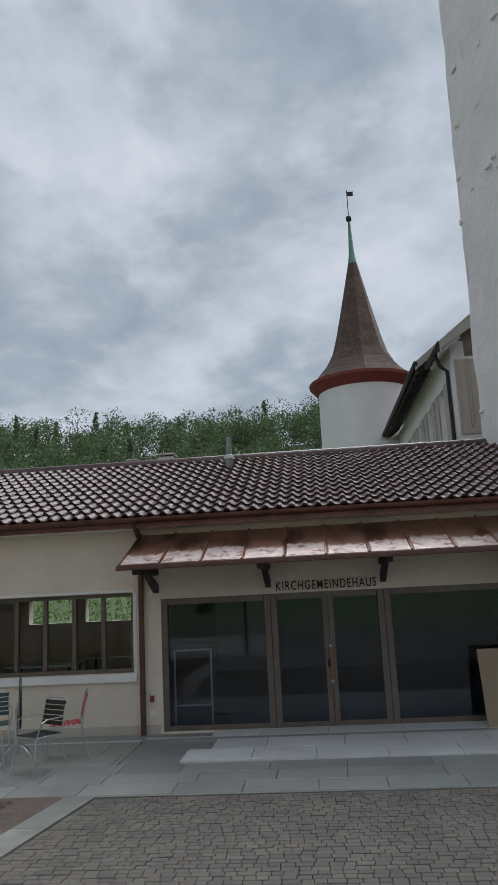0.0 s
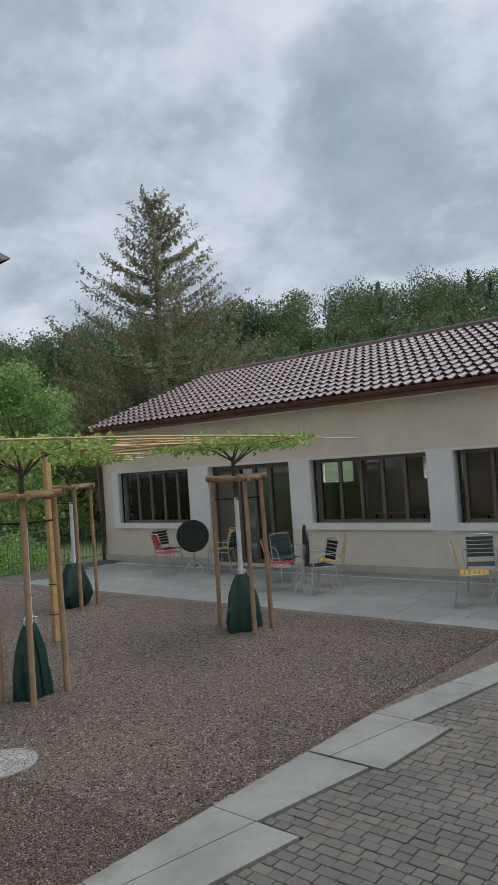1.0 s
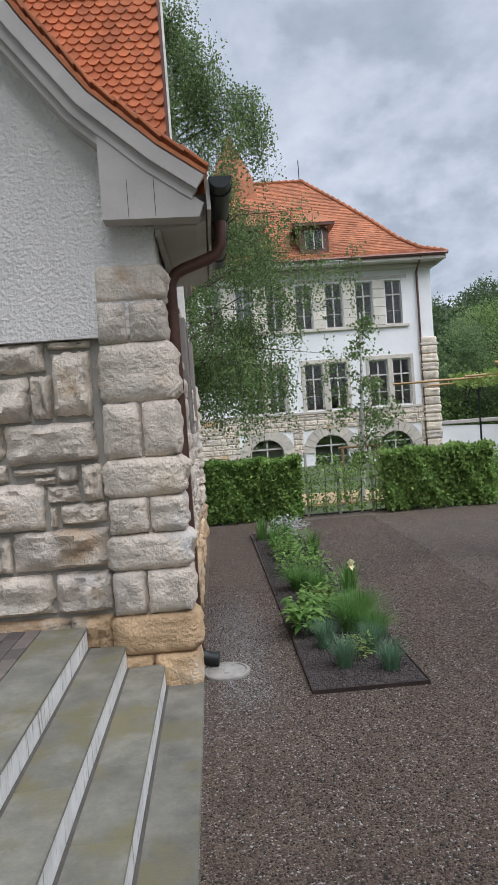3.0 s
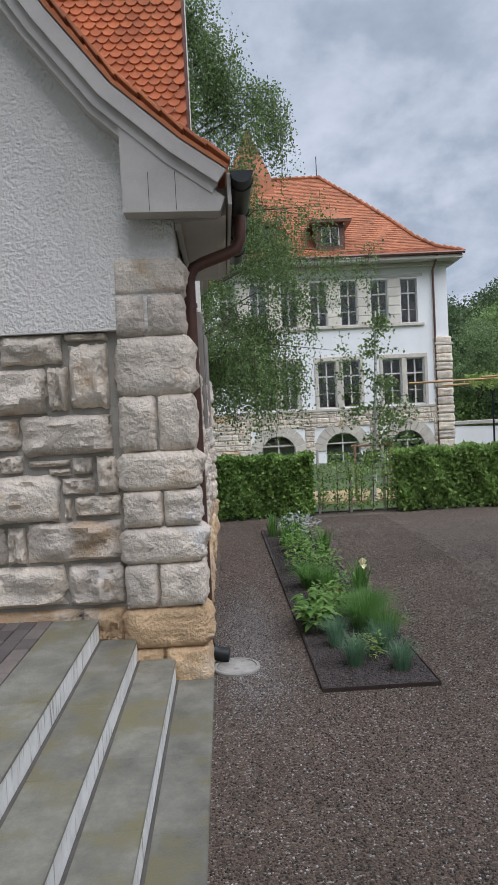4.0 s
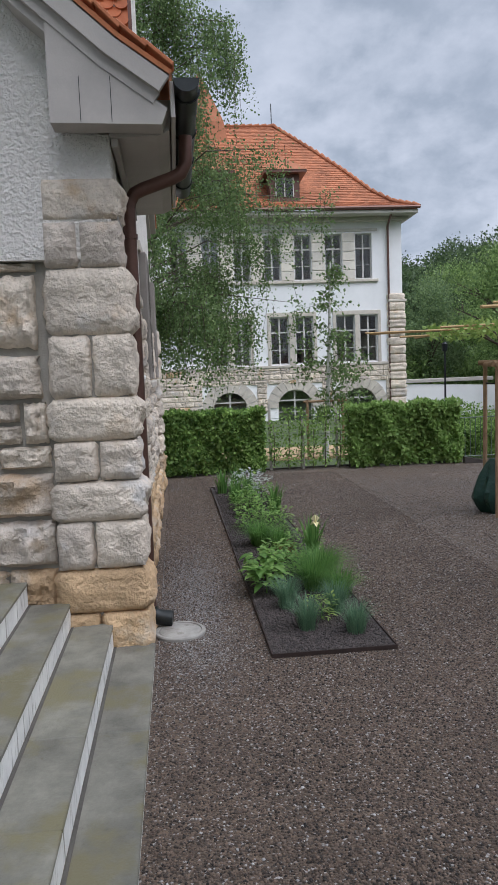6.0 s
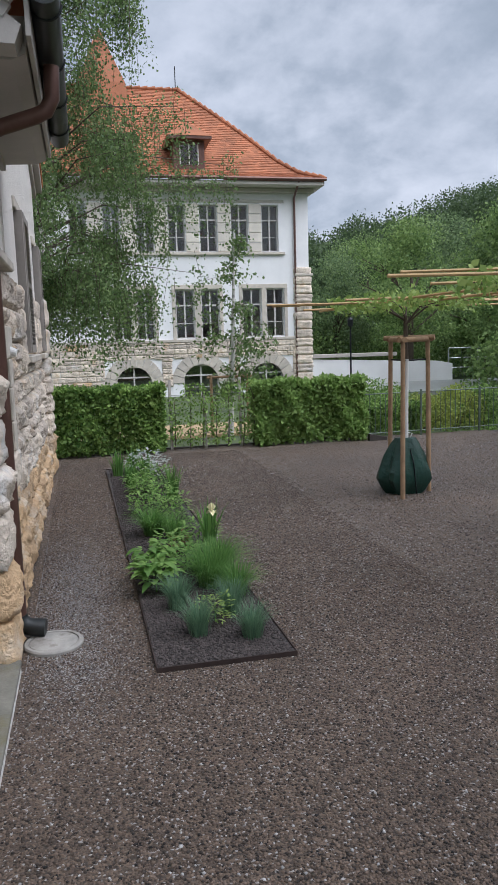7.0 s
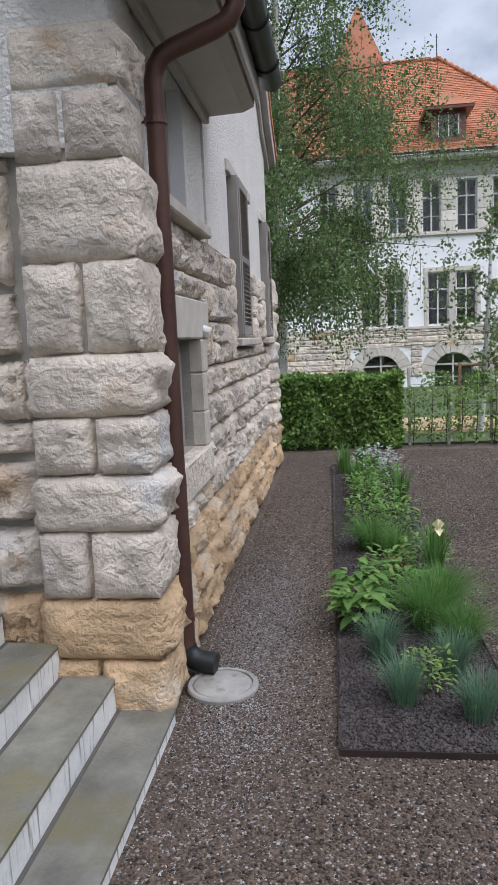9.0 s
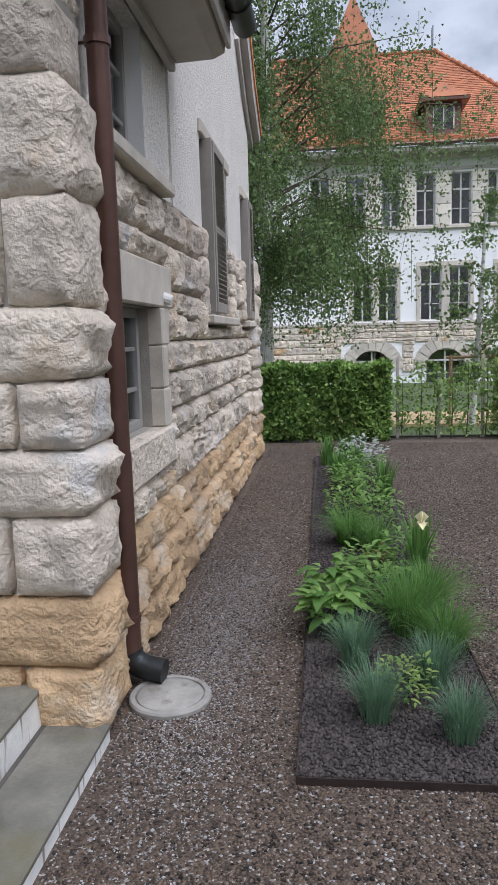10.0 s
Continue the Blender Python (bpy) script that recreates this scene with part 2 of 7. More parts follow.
M_LEAF_FIR = leaf_mat("fir_needles", (0.07, 0.115, 0.065), (0.15, 0.20, 0.10))
M_LEAF_CONIFER = leaf_mat("dry_conifer_needles", (0.115, 0.145, 0.08), (0.29, 0.255, 0.145))
M_LEAF_VINE = leaf_mat("plane_leaf", (0.211, 0.356, 0.080), (0.444, 0.565, 0.169))
M_LEAF_PERENNIAL = leaf_mat("perennial_leaf", (0.110, 0.241, 0.052), (0.333, 0.521, 0.144))
M_LEAF_BLUE = leaf_mat("blue_fescue_blade", (0.11, 0.22, 0.13), (0.26, 0.41, 0.24))
M_LEAF_GRASS = leaf_mat("green_sedge_blade", (0.094, 0.224, 0.050), (0.232, 0.421, 0.109))


# ---- helpers of shape ----
INV = {}


def thing(name, at, label, category, group="", kind=""):
    ob = new(name)
    ob.location = at
    ob.empty_display_size = 0.1
    INV[ob.name] = Matrix.Translation(at).inverted()
    return tagged(ob, label, category, group, kind)


def finish(bm, name, material, smooth=None):
    bmesh.ops.recalc_face_normals(bm, faces=bm.faces)
    me = bpy.data.meshes.new(name)
    bm.to_mesh(me)
    bm.free()
    me.materials.append(material)
    if smooth is not None:
        me.shade_smooth()
        me.set_sharp_from_angle(angle=radians(smooth))
    return me


def part(name, bm, material, parent=None, label="", smooth=None):
    """A bmesh, in world coordinates, as one mesh under a thing or a part."""
    me = bm if isinstance(bm, bpy.types.Mesh) else finish(bm, name, material, smooth)
    ob = new(name, me)
    if parent is not None:
        ob.parent = parent
        ob.matrix_parent_inverse = INV.get(parent.name, Matrix())
    return tagged(ob, label)


def piece(name, me, m, parent):
    """A piece on shared mesh data at the world pose m."""
    ob = new(name, me)
    ob.parent = parent
    ob.matrix_parent_inverse = INV.get(parent.name, Matrix())
    ob.matrix_basis = m
    return ob


def box(bm, x0, x1, y0, y1, z0, z1, bevel=0.0, m=None):
    vs = [bm.verts.new(Vector((x, y, z)) if m is None else m @ Vector((x, y, z))) for z in (z0, z1) for y in (y0, y1) for x in (x0, x1)]
    fs = [bm.faces.new([vs[i] for i in q]) for q in ((0, 2, 3, 1), (4, 5, 7, 6), (0, 1, 5, 4), (2, 6, 7, 3), (0, 4, 6, 2), (1, 3, 7, 5))]
    if bevel:
        bmesh.ops.bevel(bm, geom=list({e for f in fs for e in f.edges}), offset=bevel, segments=1, affect="EDGES")
    return bm


def tube(bm, pts, radii, n=10, cap=True):
    """A round bar along points."""
    pts = [Vector(p) for p in pts]
    radii = [float(r) for r in (radii if hasattr(radii, "__len__") else [radii] * len(pts))]
    rings, up = [], None
    for i, (p, r) in enumerate(zip(pts, radii)):
        d = (pts[min(i + 1, len(pts) - 1)] - pts[max(i - 1, 0)]).normalized()
        if up is None:
            up = Vector((0, 0, 1)) if abs(d.z) < 0.9 else Vector((1, 0, 0))
        a = d.cross(up).normalized()
        b = d.cross(a).normalized()
        up = -b if b.dot(up) < 0 else b
        b = d.cross(a)
        rings.append([bm.verts.new(p + r * (a * math.cos(2 * math.pi * k / n) + b * math.sin(2 * math.pi * k / n))) for k in range(n)])
    for q, s in zip(rings, rings[1:]):
        for k in range(n):
            bm.faces.new((q[k], q[(k + 1) % n], s[(k + 1) % n], s[k]))
    if cap:
        bm.faces.new(rings[0][::-1])
        bm.faces.new(rings[-1])
    return bm


def prism(bm, outline, a, b, m):
    """An outline of (u, v) pushed from w=a to w=b; m takes (u, v, w) to the world."""
    lo = [bm.verts.new(m @ Vector((u, v, a))) for u, v in outline]
    hi = [bm.verts.new(m @ Vector((u, v, b))) for u, v in outline]
    bm.faces.new(lo[::-1])
    bm.faces.new(hi)
    for i in range(len(lo)):
        j = (i + 1) % len(lo)
        bm.faces.new((lo[i], lo[j], hi[j], hi[i]))
    return bm


def lathe(bm, prof, centre, n=32, flat=1.0):
    cx, cy, cz = centre
    rings = [[bm.verts.new((cx + r * math.cos(2 * math.pi * k / n), cy + r * flat * math.sin(2 * math.pi * k / n), cz + z)) for k in range(n)] for r, z in prof]
    for q, s in zip(rings, rings[1:]):
        for k in range(n):
            bm.faces.new((q[k], q[(k + 1) % n], s[(k + 1) % n], s[k]))
    bm.faces.new(rings[0][::-1])
    bm.faces.new(rings[-1])
    return bm


def side(origin, u, n):
    """A wall's own axes: u along it, n out of it, z up."""
    u, n = Vector(u).normalized(), Vector(n).normalized()
    return Matrix.Translation(origin) @ Matrix(((u.x, n.x, 0, 0), (u.y, n.y, 0, 0), (u.z, n.z, 1, 0), (0, 0, 0, 1)))


def holed(bm, m, u0, u1, n0, n1, z0, z1, holes):
    """A wall slab with openings (u0, u1, z0, z1), only its outer faces."""
    us = sorted({u0, u1, *[h[0] for h in holes], *[h[1] for h in holes]})
    zs = sorted({z0, z1, *[h[2] for h in holes], *[h[3] for h in holes]})
    us, zs = [u for u in us if u0 <= u <= u1], [z for z in zs if z0 <= z <= z1]

    def solid(i, k):
        if not (0 <= i < len(us) - 1 and 0 <= k < len(zs) - 1):
            return False
        u, z = (us[i] + us[i + 1]) / 2, (zs[k] + zs[k + 1]) / 2
        return not any(h[0] < u < h[1] and h[2] < z < h[3] for h in holes)

    cache = {}

    def vert(u, n, z):
        if (u, n, z) not in cache:
            cache[u, n, z] = bm.verts.new(m @ Vector((u, n, z)))
        return cache[u, n, z]

    for i in range(len(us) - 1):
        for k in range(len(zs) - 1):
            if not solid(i, k):
                continue
            a, b, c, d = us[i], us[i + 1], zs[k], zs[k + 1]
            for n in (n0, n1):
                bm.faces.new([vert(a, n, c), vert(b, n, c), vert(b, n, d), vert(a, n, d)])
            if not solid(i - 1, k):
                bm.faces.new([vert(a, n0, c), vert(a, n1, c), vert(a, n1, d), vert(a, n0, d)])
            if not solid(i + 1, k):
                bm.faces.new([vert(b, n0, c), vert(b, n1, c), vert(b, n1, d), vert(b, n0, d)])
            if not solid(i, k - 1):
                bm.faces.new([vert(a, n0, c), vert(b, n0, c), vert(b, n1, c), vert(a, n1, c)])
            if not solid(i, k + 1):
                bm.faces.new([vert(a, n0, d), vert(b, n0, d), vert(b, n1, d), vert(a, n1, d)])
    return bm


def quads(name, verts, faces, material):
    me = bpy.data.meshes.new(name)
    me.from_pydata(verts, [], faces)
    me.materials.append(material)
    return me


def mbox(m, name, material, parent, u0, u1, n0, n1, z0, z1, bevel=0.004, label=""):
    return part(name, box(bmesh.new(), u0, u1, n0, n1, z0, z1, bevel, m), material, parent, label)


def leaf_cloud(name, centres, size, material, rng, droop=0.0, aspect=0.6):
    """Leaves as folded diamonds round the given centres."""
    c = np.asarray(centres, float)
    k = len(c)
    d = rng.normal(size=(k, 3))
    d[:, 2] -= droop
    d /= np.linalg.norm(d, axis=1, keepdims=True)
    r = rng.normal(size=(k, 3))
    s = np.cross(d, r)
    s /= np.linalg.norm(s, axis=1, keepdims=True) + 1e-9
    q = np.cross(d, s)
    L = size * rng.uniform(0.6, 1.25, (k, 1))
    v = np.stack([c, c + d * L * 0.5 + s * L * aspect * 0.5 + q * L * 0.1, c + d * L, c + d * L * 0.5 - s * L * aspect * 0.5 + q * L * 0.1], 1).reshape(-1, 3)
    me = bpy.data.meshes.new(name)
    me.vertices.add(4 * k)
    me.vertices.foreach_set("co", v.ravel())
    me.loops.add(4 * k)
    me.loops.foreach_set("vertex_index", np.arange(4 * k))
    me.polygons.add(k)
    me.polygons.foreach_set("loop_start", np.arange(0, 4 * k, 4))
    me.update(calc_edges=True)
    me.materials.append(material)
    return me


# ---- ground ----
def hill(x, y):
    """Height of the land: flat round the houses, a wooded hillside beyond."""
    r = math.hypot(x, y)
    az = math.degrees(math.atan2(-x, y))
    if not -100 < az < 170:
        top = 8.0
    else:
        top = 39.0 - 0.62 * max(0.0, az - 38)
    s = max(0.0, min(1.0, (r - 55) / 150))
    return -0.35 * max(0.0, min(1.0, (r - 17) / 6)) + top * s * s * (3 - 2 * s) * (1 + 0.06 * math.sin(x * 0.031) + 0.05 * math.sin(y * 0.05 + x * 0.02))


bm = bmesh.new()
axis_steps = sorted({round(s * v, 2) for s in (-1, 1) for v in [0, 4, 8, 12, 16, 18, 20, 24, 30, 38, 48, 58, 70, 84, 100, 118, 136, 155, 175, 195, 215, 240, 300, 420, 700, 1200, 2000]})
grid = [[bm.verts.new((x, y, hill(x, y) - 0.13)) for x in axis_steps] for y in axis_steps]
for r0, r1 in zip(grid, grid[1:]):
    for i in range(len(r0) - 1):
        bm.faces.new((r0[i], r0[i + 1], r1[i + 1], r1[i]))
ground = part("ground", bm, M_EARTH, smooth=60)
tagged(ground, "green meadow land rising to a wooded hillside", "ground", kind="structure")

bm = prism(bmesh.new(), [(-15.6, -0.6), (-3.3, -0.6), (-3.3, 5.25), (-2.85, 8.4), (-2.85, 8.46), (-15.6, 8.46)], -0.06, 0.0, Matrix())
gravel = tagged(part("ground_gravel", bm, M_GRAVEL), "dark brown crushed gravel courtyard surface", "gravel", kind="structure")
bm = box(bmesh.new(), -3.4, 9.0, -14, 8.5, -0.08, -0.035)
joint = tagged(part("pavement_bed", bm, M_JOINT), "sandy bed under grey concrete block paving", "pavement", kind="structure")
bm = box(bmesh.new(), -15.6, 9.0, 8.5, 11.9, -0.08, -0.022)
terrace_bed = tagged(part("terrace_bed", bm, M_JOINT), "dark joints under grey stone terrace slabs", "terrace", kind="structure")

# ---- annex ----
AY, AX0, AX1 = 11.8, -15.35, 4.6
annex = thing("annex", (-5, 14, 0), "long low beige parish annex with brown tiled roof", "building")
A = side((0, AY, 0), (1, 0, 0), (0, -1, 0))
A_WIN = [(-14.75, -12.2), (-8.72, -6.15), (-5.65, -3.0)]
A_DOOR = (-11.55, -9.25)
A_Z0, A_Z1 = 0.93, 2.19
FRONT = (-2.55, 4.3, 0.03, 2.06)
holes = [(a, b, A_Z0, A_Z1) for a, b in A_WIN] + [(*A_DOOR, 0.05, 2.19), FRONT]
part("wall", holed(bmesh.new(), A, AX0, AX1, -0.35, 0, -0.1, 3.45, holes), M_ANNEX, annex, "beige rough-rendered front wall")
back_holes = [(x, x + 1.3, 1.45, 2.1) for x in (-14.2, -10.4, -8.0, -6.4, -4.6)]
part("back_wall", holed(bmesh.new(), A, AX0, AX1, -8.4, -8.1, -0.1, 3.3, back_holes), M_ANNEX, annex)
for u in (AX0, AX1 - 0.3):
    m_gable = Matrix(((0, 0, 1, 0), (1, 0, 0, 0), (0, 1, 0, 0), (0, 0, 0, 1)))
    part("gable_wall", prism(bmesh.new(), [(AY + 0.002, -0.1), (AY + 8.4, -0.1), (AY + 8.4, 3.35), (16.0, 4.85), (AY + 0.002, 3.4)], u, u + 0.3, m_gable), M_ANNEX, annex)
part("floor_slab", box(bmesh.new(), AX0 + 0.3, AX1 - 0.3, AY + 0.35, AY + 8.1, -0.1, 0.02), M_SLAB, annex)
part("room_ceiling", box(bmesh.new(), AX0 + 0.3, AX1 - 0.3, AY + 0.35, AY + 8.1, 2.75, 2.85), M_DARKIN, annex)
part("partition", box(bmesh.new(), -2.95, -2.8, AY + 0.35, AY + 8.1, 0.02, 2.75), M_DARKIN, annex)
# roof
EAVE_Y, EAVE_Z, RID_Y, RID_Z = 11.42, 3.36, 16.0, 4.99
RX0, RX1 = -15.45, 4.75
pitch = math.atan2(RID_Z - EAVE_Z, RID_Y - EAVE_Y)
bm = bmesh.new()
m_roof = Matrix(((0, 0, 1, 0), (1, 0, 0, 0), (0, 1, 0, 0), (0, 0, 0, 1)))
prism(bm, [(EAVE_Y, EAVE_Z - 0.07), (RID_Y, RID_Z - 0.07), (20.6, EAVE_Z - 0.07), (20.6, EAVE_Z - 0.14), (RID_Y, RID_Z - 0.16), (EAVE_Y, EAVE_Z - 0.14)], RX0, RX1, m_roof)
roof = part("roof", bm, M_TILEBR, annex, "brown interlocking tile roof")


def wave_tile(w, l, t=0.034):
    """An interlocking tile: a wave across, laid from its lower edge at v=0 up to v=l."""
    prof = [(0.0, 0.010), (0.14, 0.0), (0.34, 0.0), (0.46, 0.014), (0.60, 0.044), (0.74, 0.052), (0.88, 0.038), (1.0, 0.010)]
    bm = bmesh.new()
    lo = [bm.verts.new((u * w, 0, z + 0.044)) for u, z in prof]
    hi = [bm.verts.new((u * w, l, z)) for u, z in prof]
    un = [bm.verts.new((u * w, 0.003, z + 0.044 - t)) for u, z in prof]
    for i in range(len(prof) - 1):
        bm.faces.new((lo[i], lo[i + 1], hi[i + 1], hi[i]))
        bm.faces.new((un[i], un[i + 1], lo[i + 1], lo[i]))
    me = finish(bm, "roof_tile", M_TILEBR_RND)
    me.shade_smooth()
    me.set_sharp_from_angle(angle=radians(45))
    return me


M_TILEBR_RND = mat("brown_glazed_tile", (0.084, 0.043, 0.036), 0.22, 1.6, 0.3, 0.15, 50, rnd=0.25)
M_TILEBR_RND.node_tree.nodes["Principled BSDF"].inputs["Specular IOR Level"].default_value = 0.5
R = Matrix.Translation((0, EAVE_Y, EAVE_Z)) @ Matrix.Rotation(pitch, 4, "X")
slope = (RID_Y - EAVE_Y) / math.cos(pitch)
TW, NR = 0.205, 13
TL = slope / NR
WT = wave_tile(TW, TL * 1.06)
src = [Vector(v.co) for v in WT.vertices]
srcf = [tuple(p.vertices) for p in WT.polygons]
rv, rf = [], []
for i in range(int((RX1 - RX0) / TW)):
    for k in range(NR):
        m = R @ Matrix.Translation((RX0 + i * TW, k * TL - 0.05, 0.0))
        if -2.95 < RX0 + i * TW < 0.2:
            piece("roof_tile", WT, m, roof)
        else:
            o = len(rv)
            rv += [m @ v for v in src]
            rf += [tuple(a + o for a in f) for f in srcf]
me = quads("roof_tiles", rv, rf, M_TILEBR)
me.shade_smooth()
me.set_sharp_from_angle(angle=radians(45))
tagged(part("roof_tiles", me, M_TILEBR, roof), kind="stuff")
RT = finish(prism(bmesh.new(), [(-0.12, -0.05), (-0.085, 0.04), (-0.03, 0.075), (0.03, 0.075), (0.085, 0.04), (0.12, -0.05)], 0, 0.42, Matrix(((0, 0, 1, 0), (1, 0, 0, 0), (0, 1, 0, 0), (0, 0, 0, 1)))), "ridge_tile", M_TILEBR_RND, 50)
for i in range(int((RX1 - RX0) / 0.4)):
    piece("ridge_tile", RT, pose(RX0 + 0.4 * i, RID_Y, RID_Z + 0.045, 0, -1.5, 0), roof)
# gutter, fascia, verge
M_GUTTERCU = mat("worn_copper_gutter", (0.19, 0.09, 0.07), 0.3, 3, 0.4, 0.05, 40, metal=0.4)
bm = bmesh.new()
rows = []
for x in (RX0, RX1):
    rows.append([bm.verts.new((x, EAVE_Y - 0.102 + r * math.cos(a), EAVE_Z - 0.012 + r * math.sin(a))) for r, a in [(0.075, -math.pi * k / 10) for k in range(11)] + [(0.068, -math.pi * k / 10) for k in range(10, -1, -1)]])
for i in range(22):
    bm.faces.new((rows[0][i], rows[0][(i + 1) % 22], rows[1][(i + 1) % 22], rows[1][i]))
for r in rows:
    bm.faces.new(r[:11])
part("gutter", bm, M_GUTTERCU, annex, "brown copper gutter", 40)
part("eave_soffit", box(bmesh.new(), RX0 + 0.02, RX1 - 0.02, EAVE_Y + 0.02, AY - 0.003, EAVE_Z - 0.17, EAVE_Z - 0.145), M_ANNEXTRIM, annex)
part("eave_board", box(bmesh.new(), RX0 + 0.02, RX1 - 0.02, EAVE_Y - 0.022, EAVE_Y - 0.004, EAVE_Z - 0.17, EAVE_Z - 0.06), M_GUTTERCU, annex)
for x, z0 in ((-2.855, 0.0), (AX0 - 0.06, 0.0)):
    pipe = part("downpipe", tube(bmesh.new(), [(x, AY - 0.07, z0), (x, AY - 0.07, 2.95), (x, AY - 0.1, 3.05), (x, EAVE_Y + 0.03, 3.2), (x, EAVE_Y - 0.04, 3.3)], 0.045, 12), M_PIPE, annex, "brown copper downpipe", 40)
    for z in (0.6, 0.62, 2.4):
        part("pipe_clamp", tube(bmesh.new(), [(x, AY - 0.07, z), (x, AY - 0.07, z + 0.03)], 0.051, 12), M_PIPE, pipe)
# pale panels between the openings, plinth
for a, b in ((-15.0, -14.76), (-12.19, -11.56), (-9.24, -8.73), (-6.14, -5.66)):
    mbox(A, "pale_panel", M_ANNEXTRIM, annex, a, b, 0.0, 0.009, 0.80, 2.24, 0.002)
mbox(A, "lintel_band", M_ANNEXTRIM, annex, -15.0, -2.985, 0.0, 0.008, 2.2, 2.235, 0.002)
mbox(A, "pale_panel", M_ANNEXTRIM, annex, -2.998, -2.955, 0.0, 0.009, 0.80, 2.199, 0.002)
for a, b in ((AX0, -11.6), (-9.2, -2.6)):
    mbox(A, "plinth", M_PLINTH, annex, a, b, 0.0, 0.012, -0.05, 0.14, 0.003)


def annex_window(u0, u1):
    deep = 0.17
    w = part("window", box(bmesh.new(), u0 + 0.16, u1 - 0.05, -deep - 0.01, -deep, A_Z0 + 0.06, A_Z1 - 0.06, 0, A), M_GLASS, annex, "five-part bronze window with dark panes")
    mbox(A, "reveal", M_ANNEXTRIM, w, u0 + 0.002, u0 + 0.012, -0.3, 0.0, A_Z0, A_Z1)
    mbox(A, "reveal", M_ANNEXTRIM, w, u1 - 0.012, u1 - 0.002, -0.3, 0.0, A_Z0, A_Z1)
    mbox(A, "blind_rail", M_BLACK, w, u0 + 0.06, u0 + 0.085, -0.1, -0.06, A_Z0, A_Z1 - 0.01)
    for a, b, c, d in ((u0 + 0.11, u0 + 0.175, A_Z0, A_Z1), (u1 - 0.075, u1 - 0.013, A_Z0, A_Z1), (u0 + 0.176, u1 - 0.076, A_Z0, A_Z0 + 0.065), (u0 + 0.176, u1 - 0.076, A_Z1 - 0.065, A_Z1)):
        mbox(A, "frame", M_FRAME, w, a, b, -deep - 0.04, -deep + 0.045, c, d)
    for k in range(1, 5):
        u = u0 + 0.15 + (u1 - u0 - 0.2) * k / 5
        mbox(A, "mullion", M_FRAME, w, u - 0.035, u + 0.035, -deep - 0.03, -deep + 0.035, A_Z0 + 0.066, A_Z1 - 0.066)
    mbox(A, "sill", M_ANNEXTRIM, w, u0 - 0.05, u1 + 0.05, -0.13, 0.06, A_Z0 - 0.125, A_Z0 - 0.002, 0.006, "pale stone sill")


for a, b in A_WIN:
    annex_window(a, b)
door = part("glazed_door", box(bmesh.new(), A_DOOR[0] + 0.05, A_DOOR[1] - 0.05, -0.21, -0.2, 0.1, 2.13, 0, A), M_GLASS, annex, "dark bronze glazed terrace door")
for u in (0.0, 0.62, 0.74, 1.18, 1.62, 2.22):
    mbox(A, "door_stile", M_FRAME, door, A_DOOR[0] + u, A_DOOR[0] + u + 0.075, -0.24, -0.15, 0.05, 2.19)
for z in (0.05, 2.1):
    mbox(A, "door_rail", M_FRAME, door, A_DOOR[0] + 0.08, A_DOOR[1] - 0.08, -0.235, -0.155, z, z + 0.088)
mbox(A, "door_leaf_panel", M_FRAME, door, A_DOOR[0] + 0.076, A_DOOR[0] + 0.616, -0.23, -0.19, 0.14, 2.09, 0.004)
mbox(A, "door_reveal", M_ANNEXTRIM, door, A_DOOR[0] - 0.0, A_DOOR[0] + 0.01, -0.14, 0.0, 0.05, 2.19)
# entrance glazing
fu0, fu1, fz0, fz1 = FRONT
entrance = part("entrance_glazing", box(bmesh.new(), fu0 + 0.05, fu1 - 0.05, -0.1, -0.09, fz0 + 0.05, fz1 - 0.05, 0, A), M_GLASSDARK, annex, "wide bronze-framed glass entrance front")
for u, w in ((-2.55, 0.095), (-0.885, 0.10), (-0.78, 0.10), (0.035, 0.085), (0.125, 0.085), (0.91, 0.10), (1.015, 0.10), (2.95, 0.08), (4.21, 0.09)):
    mbox(A, "post", M_FRAME, entrance, u, u + w, -0.14, -0.03, fz0, fz1, 0.004)
for a, b in ((-2.45, -0.89), (-0.675, 0.03), (0.215, 0.905), (1.12, 2.94), (3.04, 4.2)):
    mbox(A, "bottom_rail", M_FRAME, entrance, a, b, -0.135, -0.035, fz0, fz0 + 0.075, 0.004)
    mbox(A, "top_rail", M_FRAME, entrance, a, b, -0.135, -0.035, fz1 - 0.1, fz1, 0.004)
handle = part("door_handle", tube(bmesh.new(), [A @ Vector((0.125, 0.055, 0.72)), A @ Vector((0.125, 0.055, 1.22))], 0.018, 10), M_COPPER, entrance, "long copper-brown pull handle")
for z in (0.7, 1.22):
    part("handle_end", tube(bmesh.new(), [A @ Vector((0.125, -0.03, z)), A @ Vector((0.125, 0.06, z))], 0.024, 10), M_DRESSED, handle)
mbox(A, "lock_plate", M_BLACK, handle, 0.07, 0.11, -0.03, -0.02, 0.9, 1.02)
